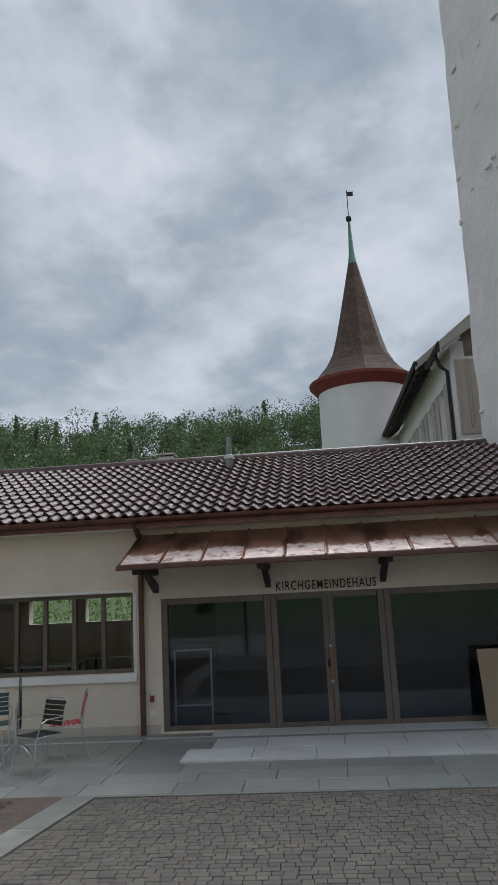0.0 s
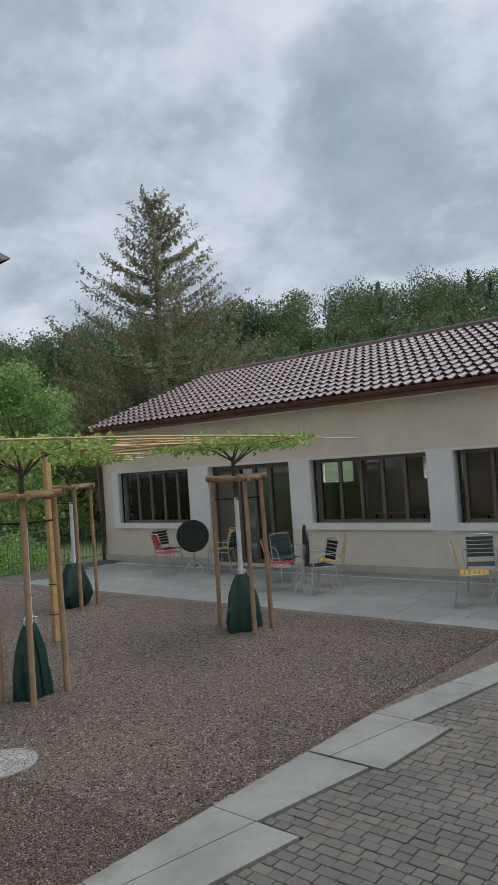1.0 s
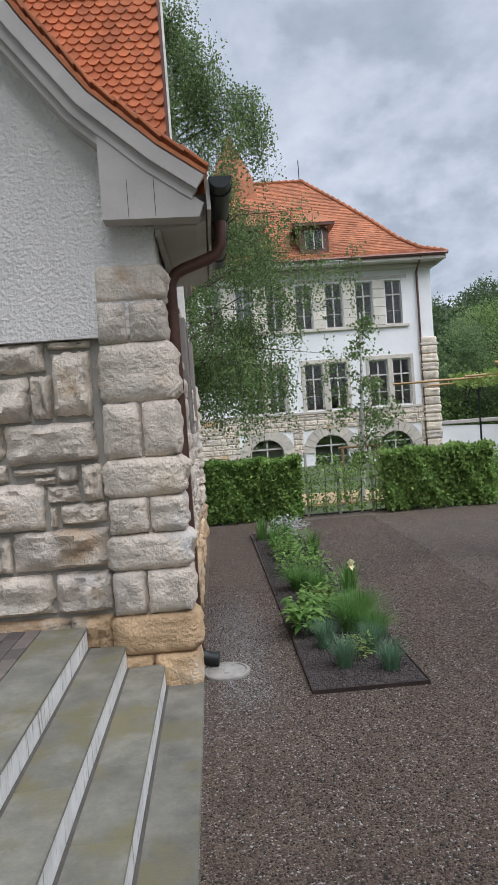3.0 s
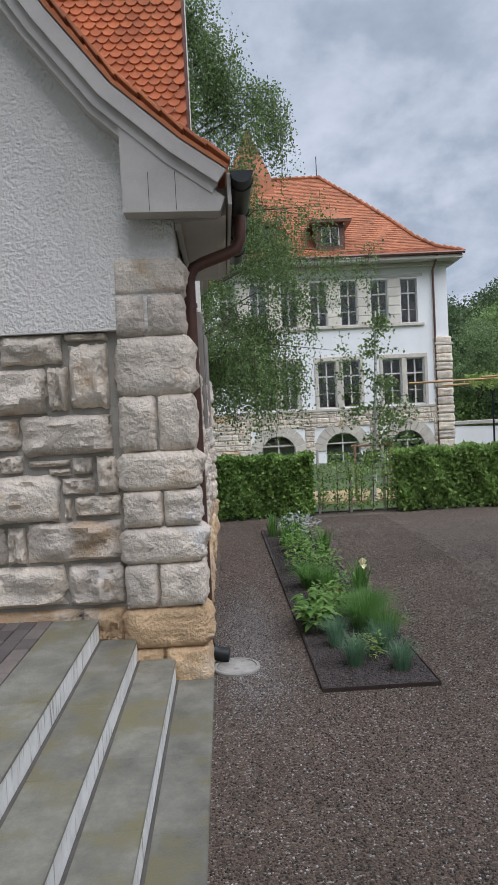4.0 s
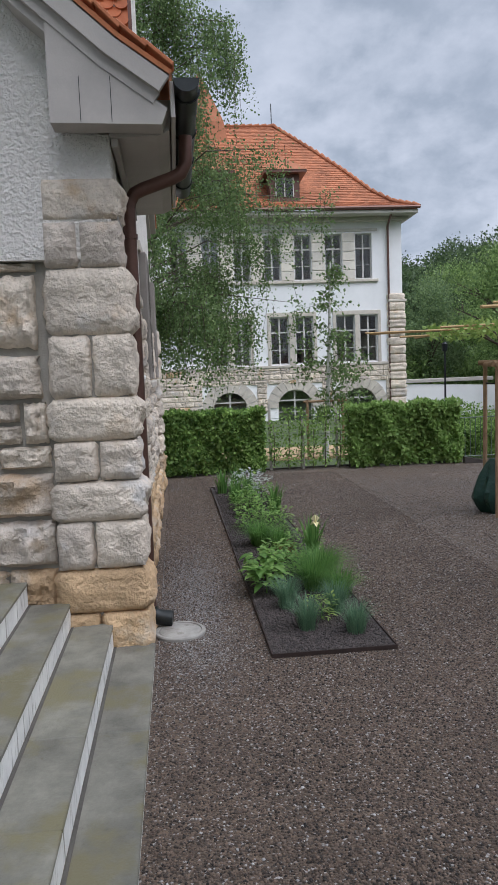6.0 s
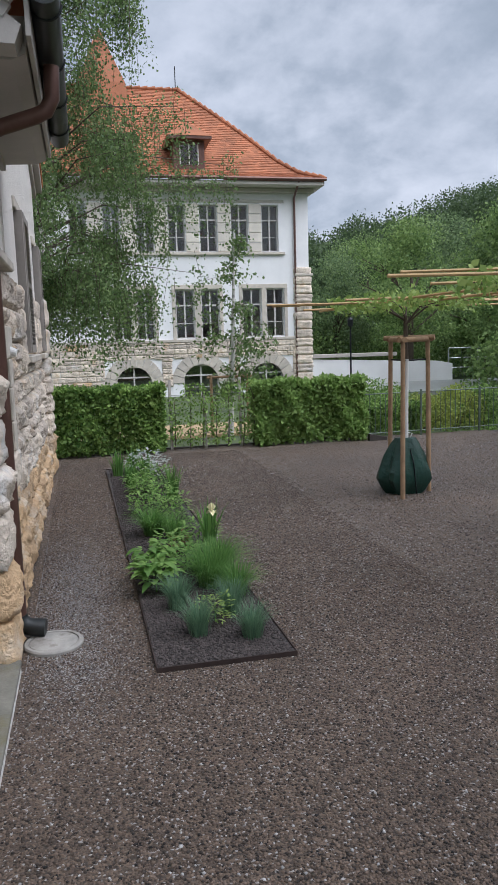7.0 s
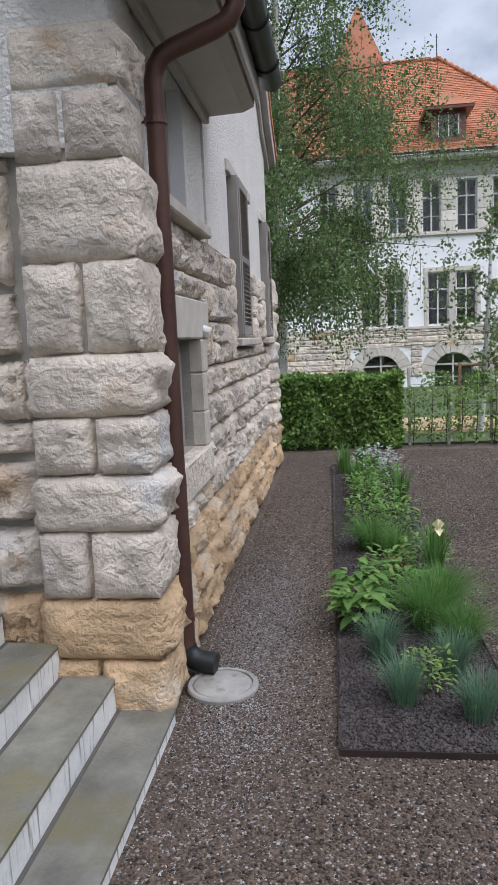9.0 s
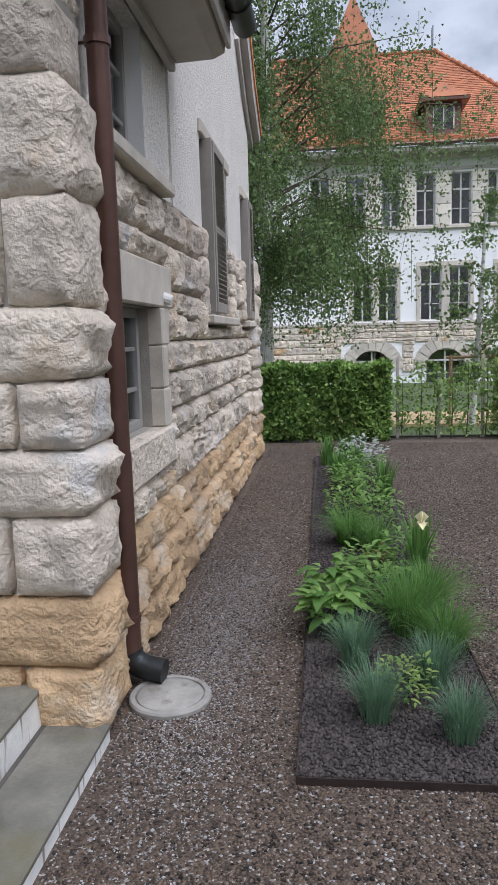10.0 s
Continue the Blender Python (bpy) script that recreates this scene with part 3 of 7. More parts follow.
# copper canopy
CB, CF = (AY - 0.01, 3.10), (10.38, 2.575)
canopy = part("canopy", prism(bmesh.new(), [CB, (CB[0], CB[1] - 0.05), (CF[0], CF[1] - 0.05), CF], -2.86, 4.6, m_roof), M_COPPER, annex, "weathered copper sheet canopy")
d = Vector((0, CB[0] - CF[0], CB[1] - CF[1]))
for k in range(13):
    x = -2.86 + 0.6 * k
    part("seam", tube(bmesh.new(), [(x + (0.02 if k == 0 else 0), CF[0], CF[1] + 0.012), (x + (0.02 if k == 0 else 0), CB[0], CB[1] + 0.012)], 0.02, 6), M_COPPER, canopy)
# sky reflection on the wet lower canopy, put into pale overlay sheets with rust stains
M_SKYCOPPER = mat("sky_reflecting_wet_copper", (0.50, 0.42, 0.39), 0.25, 9.0, 0.38, 0.2, 22, metal=0.75, stain=((0.17, 0.075, 0.05), 7.0, 0.52))
up = Vector((0, d.y, d.z))
for k in range(12):
    x = -2.84 + 0.6 * k
    cut = 0.26 + 0.14 * ((k * 7) % 5) / 4
    lo_ = Vector((0, CF[0] + 0.012, CF[1] + 0.012 + 0.004))
    sheet = bmesh.new()
    n_ = 40
    top_ = [lo_ + up * (cut + 0.03 * math.sin(0.55 * j + k * 1.7) + 0.018 * math.sin(1.7 * j + 2.3 * k) + 0.012 * math.sin(3.9 * j + k)) for j in range(n_ + 1)]
    va = [sheet.verts.new((x + 0.02 + 0.555 * j / n_, lo_.y, lo_.z)) for j in range(n_ + 1)]
    vb = [sheet.verts.new((x + 0.02 + 0.555 * j / n_, top_[j].y, top_[j].z)) for j in range(n_ + 1)]
    for j in range(n_):
        sheet.faces.new((va[j], va[j + 1], vb[j + 1], vb[j]))
    part("drip_sheet", sheet, M_SKYCOPPER, canopy, "pale painted sky reflection on the wet lower canopy")
part("canopy_edge", box(bmesh.new(), -2.88, 4.62, CF[0] - 0.03, CF[0] + 0.002, CF[1] - 0.05, CF[1] + 0.006, 0.006), M_PIPE, canopy)
part("canopy_gutter", tube(bmesh.new(), [(-2.89, CF[0] - 0.012, CF[1] - 0.058), (4.62, CF[0] - 0.012, CF[1] - 0.058)], 0.014, 10), M_PIPE, canopy)
M_DARKWOOD = mat("dark_stained_timber", (0.028, 0.02, 0.018), 0.2, 6, 0.6, 0.2, 50)
for x in (-2.62, -0.8, 1.02, 2.9):
    br = part("bracket", box(bmesh.new(), x - 0.05, x + 0.05, CF[0] + 0.06, AY - 0.004, 2.44, 2.54, 0.01, None), M_DARKWOOD, canopy, "dark timber bracket")
    part("strut", prism(bmesh.new(), [(AY - 0.006, 2.16), (AY - 0.006, 2.30), (AY - 0.5, 2.438), (AY - 0.66, 2.438)], x - 0.045, x + 0.045, m_roof), M_DARKWOOD, br)
# lettering over the door
bpy_font = bpy.data.curves.new("sign_letters", "FONT")
bpy_font.body = "KIRCHGEMEINDEHAUS"
bpy_font.size, bpy_font.extrude, bpy_font.space_character = 0.20, 0.008, 1.2
bpy_font.align_x, bpy_font.offset = "CENTER", 0.0015
bpy_font.materials.append(M_DARKWOOD)
letters = new("sign_letters", bpy_font)
letters.matrix_basis = Matrix.Translation((0.115, AY - 0.01, 2.105)) @ Matrix.Rotation(radians(90), 4, "X") @ Matrix.Diagonal((0.67, 1, 1, 1))
tagged(letters, "dark raised letters on the beige wall", "sign")
# small things at the entrance
lampbox = part("wall_lamp", box(bmesh.new(), -2.75, -2.69, 0.0, 0.05, 0.49, 0.58, 0.01, A), M_RED, annex, "small red wall fitting with white cap")
mbox(A, "lamp_cap", M_ANNEXTRIM, lampbox, -2.745, -2.695, 0.0, 0.045, 0.582, 0.65, 0.012)
mbox(A, "switch_plate", M_ANNEXTRIM, annex, -2.76, -2.67, 0.0, 0.012, 0.275, 0.365, 0.003)
panel = thing("leaning_board", (2.65, 11.3, 0.035), "beige wooden board leaning at the entrance", "board")
m = Matrix.Translation((2.3, AY - 0.5, 0.035)) @ Matrix.Rotation(radians(-14), 4, "X")
M_PLY = mat("beige_board", (0.33, 0.26, 0.17), 0.1, 2, 0.7, 0.1, 40)
part("board", box(bmesh.new(), 0, 0.5, 0, 0.03, 0, 1.1, 0.004, m), M_PLY, panel)
rack = thing("poster_stand", (-1.9, 12.3, 0), "slim white metal poster stand behind glass", "stand")
for a, b in (((-2.42, 0.05), (-2.42, 1.22)), ((-1.82, 0.05), (-1.82, 1.22)), ((-2.42, 1.22), (-1.82, 1.22)), ((-2.42, 0.36), (-1.82, 0.36))):
    part("rail", tube(bmesh.new(), [(a[0], 12.15, a[1]), (b[0], 12.15, b[1])], 0.017, 8), M_ANNEXTRIM, rack)
for x in (-2.42, -1.82):
    part("foot", tube(bmesh.new(), [(x, 11.98, 0.035), (x, 12.32, 0.035)], 0.015, 8), M_ANNEXTRIM, rack)
for x, y in ((-5.0, 13.2), (-4.0, 14.5), (-7.6, 13.6)):
    tb = thing("room_table", (x, y, 0.02), "white table inside the annex room", "table")
    part("tabletop", box(bmesh.new(), x - 0.6, x + 0.6, y - 0.35, y + 0.35, 0.97, 1.0, 0.005), M_ANNEXTRIM, tb)
    for sx in (-0.55, 0.55):
        for sy in (-0.3, 0.3):
            part("leg", tube(bmesh.new(), [(x + sx, y + sy, 0.02), (x + sx, y + sy, 0.97)], 0.018, 8), M_BLACK, tb)
# roof fittings
M_VENT = mat("dull_zinc", (0.30, 0.29, 0.30), 0.2, 6, 0.5, 0.05, 40, metal=0.4)
flue = part("vent_pipe", tube(bmesh.new(), [(-1.72, 15.2, 4.5), (-1.72, 15.2, 4.92), (-1.72, 15.2, 4.94), (-1.72, 15.2, 5.36)], [0.085, 0.085, 0.06, 0.06], 12), M_VENT, annex, "grey metal vent pipe", 40)
part("flue_collar", lathe(bmesh.new(), [(0.09, 4.86), (0.115, 4.88), (0.1, 4.95), (0.062, 4.98)], (-1.72, 15.2, 0), 16), M_SLABLIGHT, flue)
for x, w, z in ((-3.3, 0.34, 5.22), (-4.1, 0.22, 5.14)):
    ch = part("roof_vent", box(bmesh.new(), x - w / 2, x + w / 2, 16.2, 16.5, 4.7, z, 0.01), M_SLABLIGHT, annex, "small roof vent box")
    part("vent_cap", box(bmesh.new(), x - w / 2 - 0.04, x + w / 2 + 0.04, 16.16, 16.54, z + 0.02, z + 0.06, 0.01), M_BARGE, ch)


# ---- stone house ----
def rock(seed, cuts=(12, 9)):
    """A rock-faced block of unit size, its back on n=0 and its face bulging to about n=1."""
    rng = random.Random(seed)
    off = Vector((rng.uniform(-50, 50), rng.uniform(-50, 50), rng.uniform(-50, 50)))
    bm = bmesh.new()
    nu, nz = cuts
    g = []
    for k in range(nz + 1):
        row = []
        for i in range(nu + 1):
            u, z = i / nu - 0.5, k / nz - 0.5
            edge = min(0.5 - abs(u), (0.5 - abs(z)))
            rim = edge < 1e-6
            bulge = min(1.0, edge / 0.17) ** 0.5
            p = Vector((u * 3, z * 2, 0)) + off
            crag = 0.5 * noise.noise(p * 1.1) + 0.34 * abs(noise.noise(p * 2.3)) + 0.18 * noise.noise(p * 4.7) + 0.07 * noise.noise(p * 9)
            n = 0.3 + bulge * (0.42 + crag)
            jit = 0.05 if rim else 0.03
            row.append(bm.verts.new((u + jit * noise.noise(p * 2.3 + Vector((9, 0, 0))), max(0.12, n), z + jit * noise.noise(p * 2.1 + Vector((0, 7, 0))))))
        g.append(row)
    for a, b in zip(g, g[1:]):
        for i in range(nu):
            bm.faces.new((a[i], a[i + 1], b[i + 1], b[i]))
    ring = g[0] + [r[-1] for r in g[1:]] + g[-1][-2::-1] + [r[0] for r in g[-2:0:-1]]
    base = [bm.verts.new((v.co.x * 1.02, -0.3, v.co.z * 1.02)) for v in ring]
    for i in range(len(ring)):
        j = (i + 1) % len(ring)
        bm.faces.new((ring[i], ring[j], base[j], base[i]))
    return bm


def quoin_rock(seed):
    """A block with rock faces on all sides, of unit size about its middle."""
    rng = random.Random(seed)
    off = Vector((rng.uniform(-50, 50), rng.uniform(-50, 50), rng.uniform(-50, 50)))
    bm = bmesh.new()
    bmesh.ops.create_cube(bm, size=1.0)
    bmesh.ops.subdivide_edges(bm, edges=bm.edges[:], cuts=8, use_grid_fill=True)
    for v in bm.verts:
        c = v.co.copy()
        big = sorted((abs(c.x), abs(c.y), abs(c.z)))
        edge = 0.5 - big[1]
        bulge = min(1.0, edge / 0.2) ** 0.6
        k = max(range(3), key=lambda a: abs(c[a]))
        p = c * 2.2 + off
        out = bulge * (0.045 + 0.085 * noise.noise(p * 1.2) + 0.07 * abs(noise.noise(p * 2.9)) + 0.025 * noise.noise(p * 6.5))
        v.co[k] += math.copysign(out, c[k])
        v.co += Vector((noise.noise(p * 2 + Vector((5, 0, 0))), noise.noise(p * 2 + Vector((0, 5, 0))), noise.noise(p * 2 + Vector((0, 0, 5))))) * 0.012
        if edge < 1e-6:
            v.co *= 0.975
    return bm


ROCKS = [finish(rock(k), "stone", M_STONE, 62) for k in range(14)]
ROCKS_OCHRE = [finish(rock(50 + k), "stone", M_STONEOR, 62) for k in range(8)]
QUOINS = [finish(quoin_rock(k), "quoin_stone", M_STONE, 62) for k in range(8)]
QUOINS_OCHRE = [finish(quoin_rock(30 + k), "quoin_stone", M_STONEOR, 62) for k in range(4)]

HX, HY, HX2 = -6.30, -0.50, -13.85
house = thing("stone_house", (-10, -4, 0), "house of rock-faced limestone and white stucco", "building")
G = side((HX, 0, 0), (0, 1, 0), (1, 0, 0))
L = side((0, HY, 0), (1, 0, 0), (0, 1, 0))
LOW_WIN, UP_WIN = (-7.98, -6.95, 1.18, 1.95), (-7.97, -6.98, 2.78, 3.64)
SH_WIN = [(-11.5, -9.84, 1.96, 3.5), (-13.45, -12.72, 1.96, 3.5)]
TALL_X = -8.65
mortar_wall = part("wall", holed(bmesh.new(), L, HX2, HX - 0.3, -0.42, -0.06, -0.1, 2.70, [LOW_WIN] + SH_WIN), M_MORTAR, house, "rubble wall of rock-faced limestone")
part("stucco_wall", holed(bmesh.new(), L, TALL_X, HX - 0.02, -0.42, -0.02, 2.70, 3.80, [UP_WIN]), M_STUCCO, house, "rough white stucco upper wall")
part("tall_stucco_wall", holed(bmesh.new(), L, HX2, TALL_X, -0.42, 0.0, 2.70, 9.6, SH_WIN), M_STUCCO, house, "rough white stucco gable wall")
gable_wall = part("gable_wall", box(bmesh.new(), HX - 0.3, HX - 0.03, -7.5, HY - 0.1, -0.1, 2.86), M_MORTAR, house, "rubble gable wall of rock-faced limestone")
# stucco gable under the sweeping verge
VERGE = [(-0.045, 4.01), (-0.375, 4.24), (-0.85, 4.65), (-1.29, 5.2), (-1.77, 5.9), (-2.55, 7.1), (-3.83, 9.05)]
m_g = Matrix(((0, 0, 1, 0), (1, 0, 0, 0), (0, 1, 0, 0), (0, 0, 0, 1)))


def offset_curve(pts, d):
    out = []
    for i, (y, z) in enumerate(pts):
        a, b = pts[max(i - 1, 0)], pts[min(i + 1, len(pts) - 1)]
        t = Vector((b[0] - a[0], b[1] - a[1])).normalized()
        out.append((y - t.y * d, z + t.x * d))
    return out


part("stucco_gable", prism(bmesh.new(), [(-7.5, 2.86), (HY - 0.02, 2.86), (HY - 0.02, 3.6)] + [p for p in offset_curve(VERGE, 0.2) if p[0] < -0.8] + [(-7.5, 8.5)], HX - 0.3, HX + 0.07, m_g), M_STUCCO, house, "rough white stucco gable")


def swept(lo, hi, x0, x1, material, name, label=""):
    """A bent board between two offsets of the verge line."""
    a, b = offset_curve(VERGE, lo), offset_curve(VERGE, hi)
    bm = bmesh.new()
    ring = [[bm.verts.new((x, *p)) for p in (a[i], b[i]) for x in (x0, x1)] for i in range(len(a))]
    for p, q in zip(ring, ring[1:]):
        for i, j in ((0, 1), (1, 3), (3, 2), (2, 0)):
            bm.faces.new((p[i], p[j], q[j], q[i]))
    bm.faces.new(ring[0][:2] + ring[0][:1:-1])
    bm.faces.new(ring[-1][:2] + ring[-1][:1:-1])
    return part(name, bm, material, house, label)


# the verge runs to -y as it climbs, so positive offsets lie below it
swept(0.05, 0.175, -5.97, -5.92, M_BARGE, "bargeboard", "grey painted bargeboard")
swept(0.17, 0.25, -6.01, -5.965, M_BARGE, "bargeboard_moulding")
swept(0.23, 0.30, -6.30, -6.01, M_BARGE, "verge_soffit")
swept(0.02, 0.06, TALL_X, -5.92, M_TILEOR, "roof_deck")
# boarded eave box
part("eave_box_front", prism(bmesh.new(), [(-0.855, 3.69), (-0.135, 3.675), (-0.095, 3.775), (-0.855, 4.34)], -6.17, -5.975, m_g), M_BARGE, house, "grey boarded eave end")
for yy in (-0.66, -0.46):
    part("board_joint", box(bmesh.new(), -5.974, -5.972, yy, yy + 0.004, 3.695, 3.98), M_GUTTER, house)
part("eave_soffit", prism(bmesh.new(), [(HY + 0.003, 3.665), (-0.43, 3.655), (-0.17, 3.665), (-0.09, 3.70), (-0.06, 3.90), (HY + 0.003, 3.90)], TALL_X + 0.01, -6.18, m_g), M_BARGE, house, "grey painted eave soffit")
part("eave_fascia", box(bmesh.new(), TALL_X + 0.02, -5.98, -0.075, -0.045, 3.72, 3.95, 0.004), M_BARGE, house)
part("soffit_trim", box(bmesh.new(), TALL_X + 0.01, -6.2, HY + 0.012, HY + 0.06, 3.60, 3.66, 0.006), M_BARGE, house)
# gutter
bm = bmesh.new()
n = 12
rows = []
for x in [-5.9 - 2.93 * i / 10 for i in range(11)]:
    rows.append([bm.verts.new((x, 0.035 + r * math.cos(a), 3.94 + r * math.sin(a))) for r, a in [(0.085, -math.pi * k / n) for k in range(n + 1)] + [(0.078, -math.pi * k / n) for k in range(n, -1, -1)]])
for p, q in zip(rows, rows[1:]):
    for i in range(len(p)):
        j = (i + 1) % len(p)
        bm.faces.new((p[i], p[j], q[j], q[i]))
for r in (rows[0], rows[-1]):
    bm.faces.new(r[:n + 1])
gutter = part("gutter", bm, M_GUTTER, house, "dark green half-round gutter", 40)
for x in (-6.1, -6.9, -7.65, -8.4):
    part("gutter_bracket", tube(bmesh.new(), [(x, 0.035 + 0.09 * math.cos(a), 3.94 + 0.09 * math.sin(a)) for a in [-math.pi * k / 8 for k in range(9)]], 0.008, 6), M_GUTTER, gutter)
# downpipe
PX, PY = -6.76, -0.425
bm = tube(bmesh.new(), [(PX, PY, 0.11), (PX, PY, 1.2)], 0.056, 16)
tube(bm, [(PX, PY, 1.2), (PX, PY, 3.3), (PX, PY + 0.012, 3.36), (PX, PY + 0.05, 3.42), (PX, PY + 0.12, 3.455), (PX, PY + 0.34, 3.53), (PX, PY + 0.41, 3.565), (PX, PY + 0.45, 3.64), (PX, PY + 0.46, 3.84)], 0.052, 16)
downpipe = part("downpipe", bm, M_PIPE, house, "brown copper downpipe", 40)
for z in (0.35, 3.1):
    part("pipe_clamp", tube(bmesh.new(), [(PX, PY, z - 0.018), (PX, PY, z + 0.018)], 0.062, 16), M_PIPE, downpipe)
    part("clamp_pin", tube(bmesh.new(), [(PX, PY - 0.05, z), (PX, PY - 0.14, z)], 0.007, 6), M_PIPE, downpipe)
part("pipe_shoe", tube(bmesh.new(), [(PX, PY, 0.17), (PX + 0.003, PY + 0.012, 0.13), (PX + 0.01, PY + 0.05, 0.10), (PX + 0.02, PY + 0.10, 0.088), (PX + 0.03, PY + 0.18, 0.08)], 0.064, 14), M_GUTTER, downpipe, "dark grey pipe shoe", 50)


# tile hanging on the cheek of the tall part
def beaver(w, h, t):
    """One beaver-tail tile hanging in the u-z plane, its round end down."""
    pts = [(-w / 2, h), (-w / 2, h * 0.28), (-w * 0.36, h * 0.1), (-w * 0.16, 0.0), (w * 0.16, 0.0), (w * 0.36, h * 0.1), (w / 2, h * 0.28), (w / 2, h)]
    bm = bmesh.new()
    lo = [bm.verts.new((u, 0.0 if v < h * 0.9 else -t, v)) for u, v in pts]
    hi = [bm.verts.new((u, t if v < h * 0.9 else 0.0, v)) for u, v in pts]
    bm.faces.new(lo)
    bm.faces.new(hi[::-1])
    for i in range(len(pts)):
        j = (i + 1) % len(pts)
        bm.faces.new((lo[i], lo[j], hi[j], hi[i]))
    return finish(bm, "roof_tile", M_TILEOR_RND)


M_TILEOR_RND = mat("orange_hung_tile", (0.50, 0.165, 0.065), 0.18, 3.0, 0.75, 0.2, 90, rnd=0.2)
TILE = beaver(0.132, 0.15, 0.014)
cheek = part("tiled_cheek", box(bmesh.new(), TALL_X - 0.4, TALL_X - 0.02, -5.0, -0.42, 3.9, 9.6), M_TILEOR, house, "cheek wall hung with orange beaver-tail tiles")
trng = random.Random(5)
C = side((TALL_X, 0, 0), (0, 1, 0), (1, 0, 0))
for r in range(33):
    z = 4.4 + r * 0.078
    for k in range(14):
        y = -0.488 - 0.135 * k - (0.0675 if r % 2 else 0)
        if z > 4.2 + (-y) * 1.05:
            piece("roof_tile", TILE, C @ pose(y, 0.006 + trng.uniform(0, 0.004), z, 7 + trng.uniform(-1, 1), 0, 0), cheek)
part("corner_strip", box(bmesh.new(), TALL_X - 0.03, TALL_X + 0.012, -0.425, -0.39, 3.95, 9.6), M_PIPE, house)
# verge tiles along the sweep
vt = box(bmesh.new(), -0.06, 0.07, -0.012, 0.012, 0.0, 0.25, 0.004)
VT = finish(vt, "verge_tile", M_TILEOR_RND)
cum = 0.0
line = [Vector(p) for p in VERGE]
for a, b in zip(line, line[1:]):
    d = b - a
    ang = math.degrees(math.atan2(-d.x, d.y))
    steps = max(1, int(d.length / 0.165))
    for i in range(steps):
        p = a + d * (i / steps)
        piece("verge_tile", VT, pose(-5.96, p.x, p.y + 0.012, ang - 4, 0, 0), house)
# far bargeboard of the tall gable
m_far = Matrix(((1, 0, 0, 0), (0, 0, 1, 0), (0, 1, 0, 0), (0, 0, 0, 1)))
part("far_bargeboard", prism(bmesh.new(), [(-14.35, 4.62), (-14.2, 4.5), (-13.4, 4.9), (-12.75, 5.46), (-12.9, 5.66), (-13.55, 5.06)], HY + 0.05, HY + 0.14, m_far), M_BARGE, house, "grey bargeboard of the far gable")
part("far_gable_soffit", prism(bmesh.new(), [(-14.2, 4.5), (-13.4, 4.88), (-12.76, 5.42), (-12.65, 5.32), (-13.3, 4.78), (-14.1, 4.4)], HY + 0.003, HY + 0.049, m_far), M_BARGE, house)
part("far_verge_tiles", prism(bmesh.new(), [(-14.42, 4.66), (-14.35, 4.62), (-13.55, 5.06), (-12.9, 5.66), (-12.97, 5.72), (-13.6, 5.13)], HY - 0.1, HY + 0.16, m_far), M_TILEOR, house)

part("stucco_corner", box(bmesh.new(), -6.62, -6.228, -0.98, HY + 0.004, 3.34, 3.70, 0.012), M_STUCCO, house)
# corner stones
ZQ = [0.02, 0.34, 0.66, 1.01, 1.30, 1.59, 1.90, 2.34, 2.80, 3.12, 3.41]
qr = random.Random(11)
for i, (z0, z1) in enumerate(zip(ZQ, ZQ[1:])):
    zc, h = (z0 + z1) / 2, z1 - z0 - 0.016
    ex = 0.035 * (1 - i / 10)
    y0, y1 = -1.03 + 0.01 * i * 0.5, -0.435 + ex - (0.04 if i >= 8 else 0)
    x0, x1 = -6.63, -6.225 + ex
    meshes = QUOINS_OCHRE if i < 2 else QUOINS
    split = [(y0, y1)]
    if i % 2 == 0 and i < 10:
        c = y0 + (y1 - y0) * (0.45, 0.42, 0.52, 0.5, 0.45)[i // 2]
        split = [(y0, c - 0.012), (c + 0.012, y1)]
    for a, b in split:
        m = Matrix.LocRotScale(((x0 + x1) / 2, (a + b) / 2, zc), None, (x1 - x0, b - a, h))
        piece("quoin_stone", qr.choice(meshes), m, gable_wall)
part("quoin_core", box(bmesh.new(), -6.6, -6.245, -0.99, -0.47, -0.05, 3.36), M_MORTAR, house)
for i, (z0, z1) in enumerate(zip(ZQ[:9], ZQ[1:9])):
    m = Matrix.LocRotScale((HX2 + 0.22, HY - 0.15, (z0 + z1) / 2), None, (0.56, 0.48, z1 - z0 - 0.016))
    piece("quoin_stone", qr.choice(QUOINS_OCHRE if i < 2 else QUOINS), m, mortar_wall)

# stones of the gable, course by course
GST = [(-2.5, -1.93, 2.62, 2.84), (-1.92, -1.44, 2.62, 2.86), (-1.42, -1.07, 2.79, 2.86), (-2.3, -1.58, 2.24, 2.6), (-1.56, -1.4, 2.25, 2.6), (-1.39, -1.08, 2.26, 2.77),
       (-2.6, -1.81, 1.95, 2.21), (-1.79, -1.08, 1.9, 2.22), (-1.98, -1.79, 1.77, 1.92), (-1.76, -1.42, 1.81, 1.87), (-1.6, -1.42, 1.73, 1.8), (-1.41, -1.24, 1.74, 1.88),
       (-1.5, -1.24, 1.58, 1.72), (-1.22, -1.05, 1.58, 1.88), (-2.6, -1.52, 1.37, 1.76), (-1.49, -1.43, 1.39, 1.56), (-1.41, -1.04, 1.4, 1.57), (-2.6, -1.97, 1.05, 1.35),
       (-1.95, -1.81, 1.05, 1.34), (-1.79, -1.04, 1.05, 1.37), (-2.7, -1.51, 0.7, 1.03), (-1.49, -1.04, 0.69, 1.03), (-2.8, -1.42, 0.49, 0.67), (-1.4, -1.05, 0.36, 0.67)]
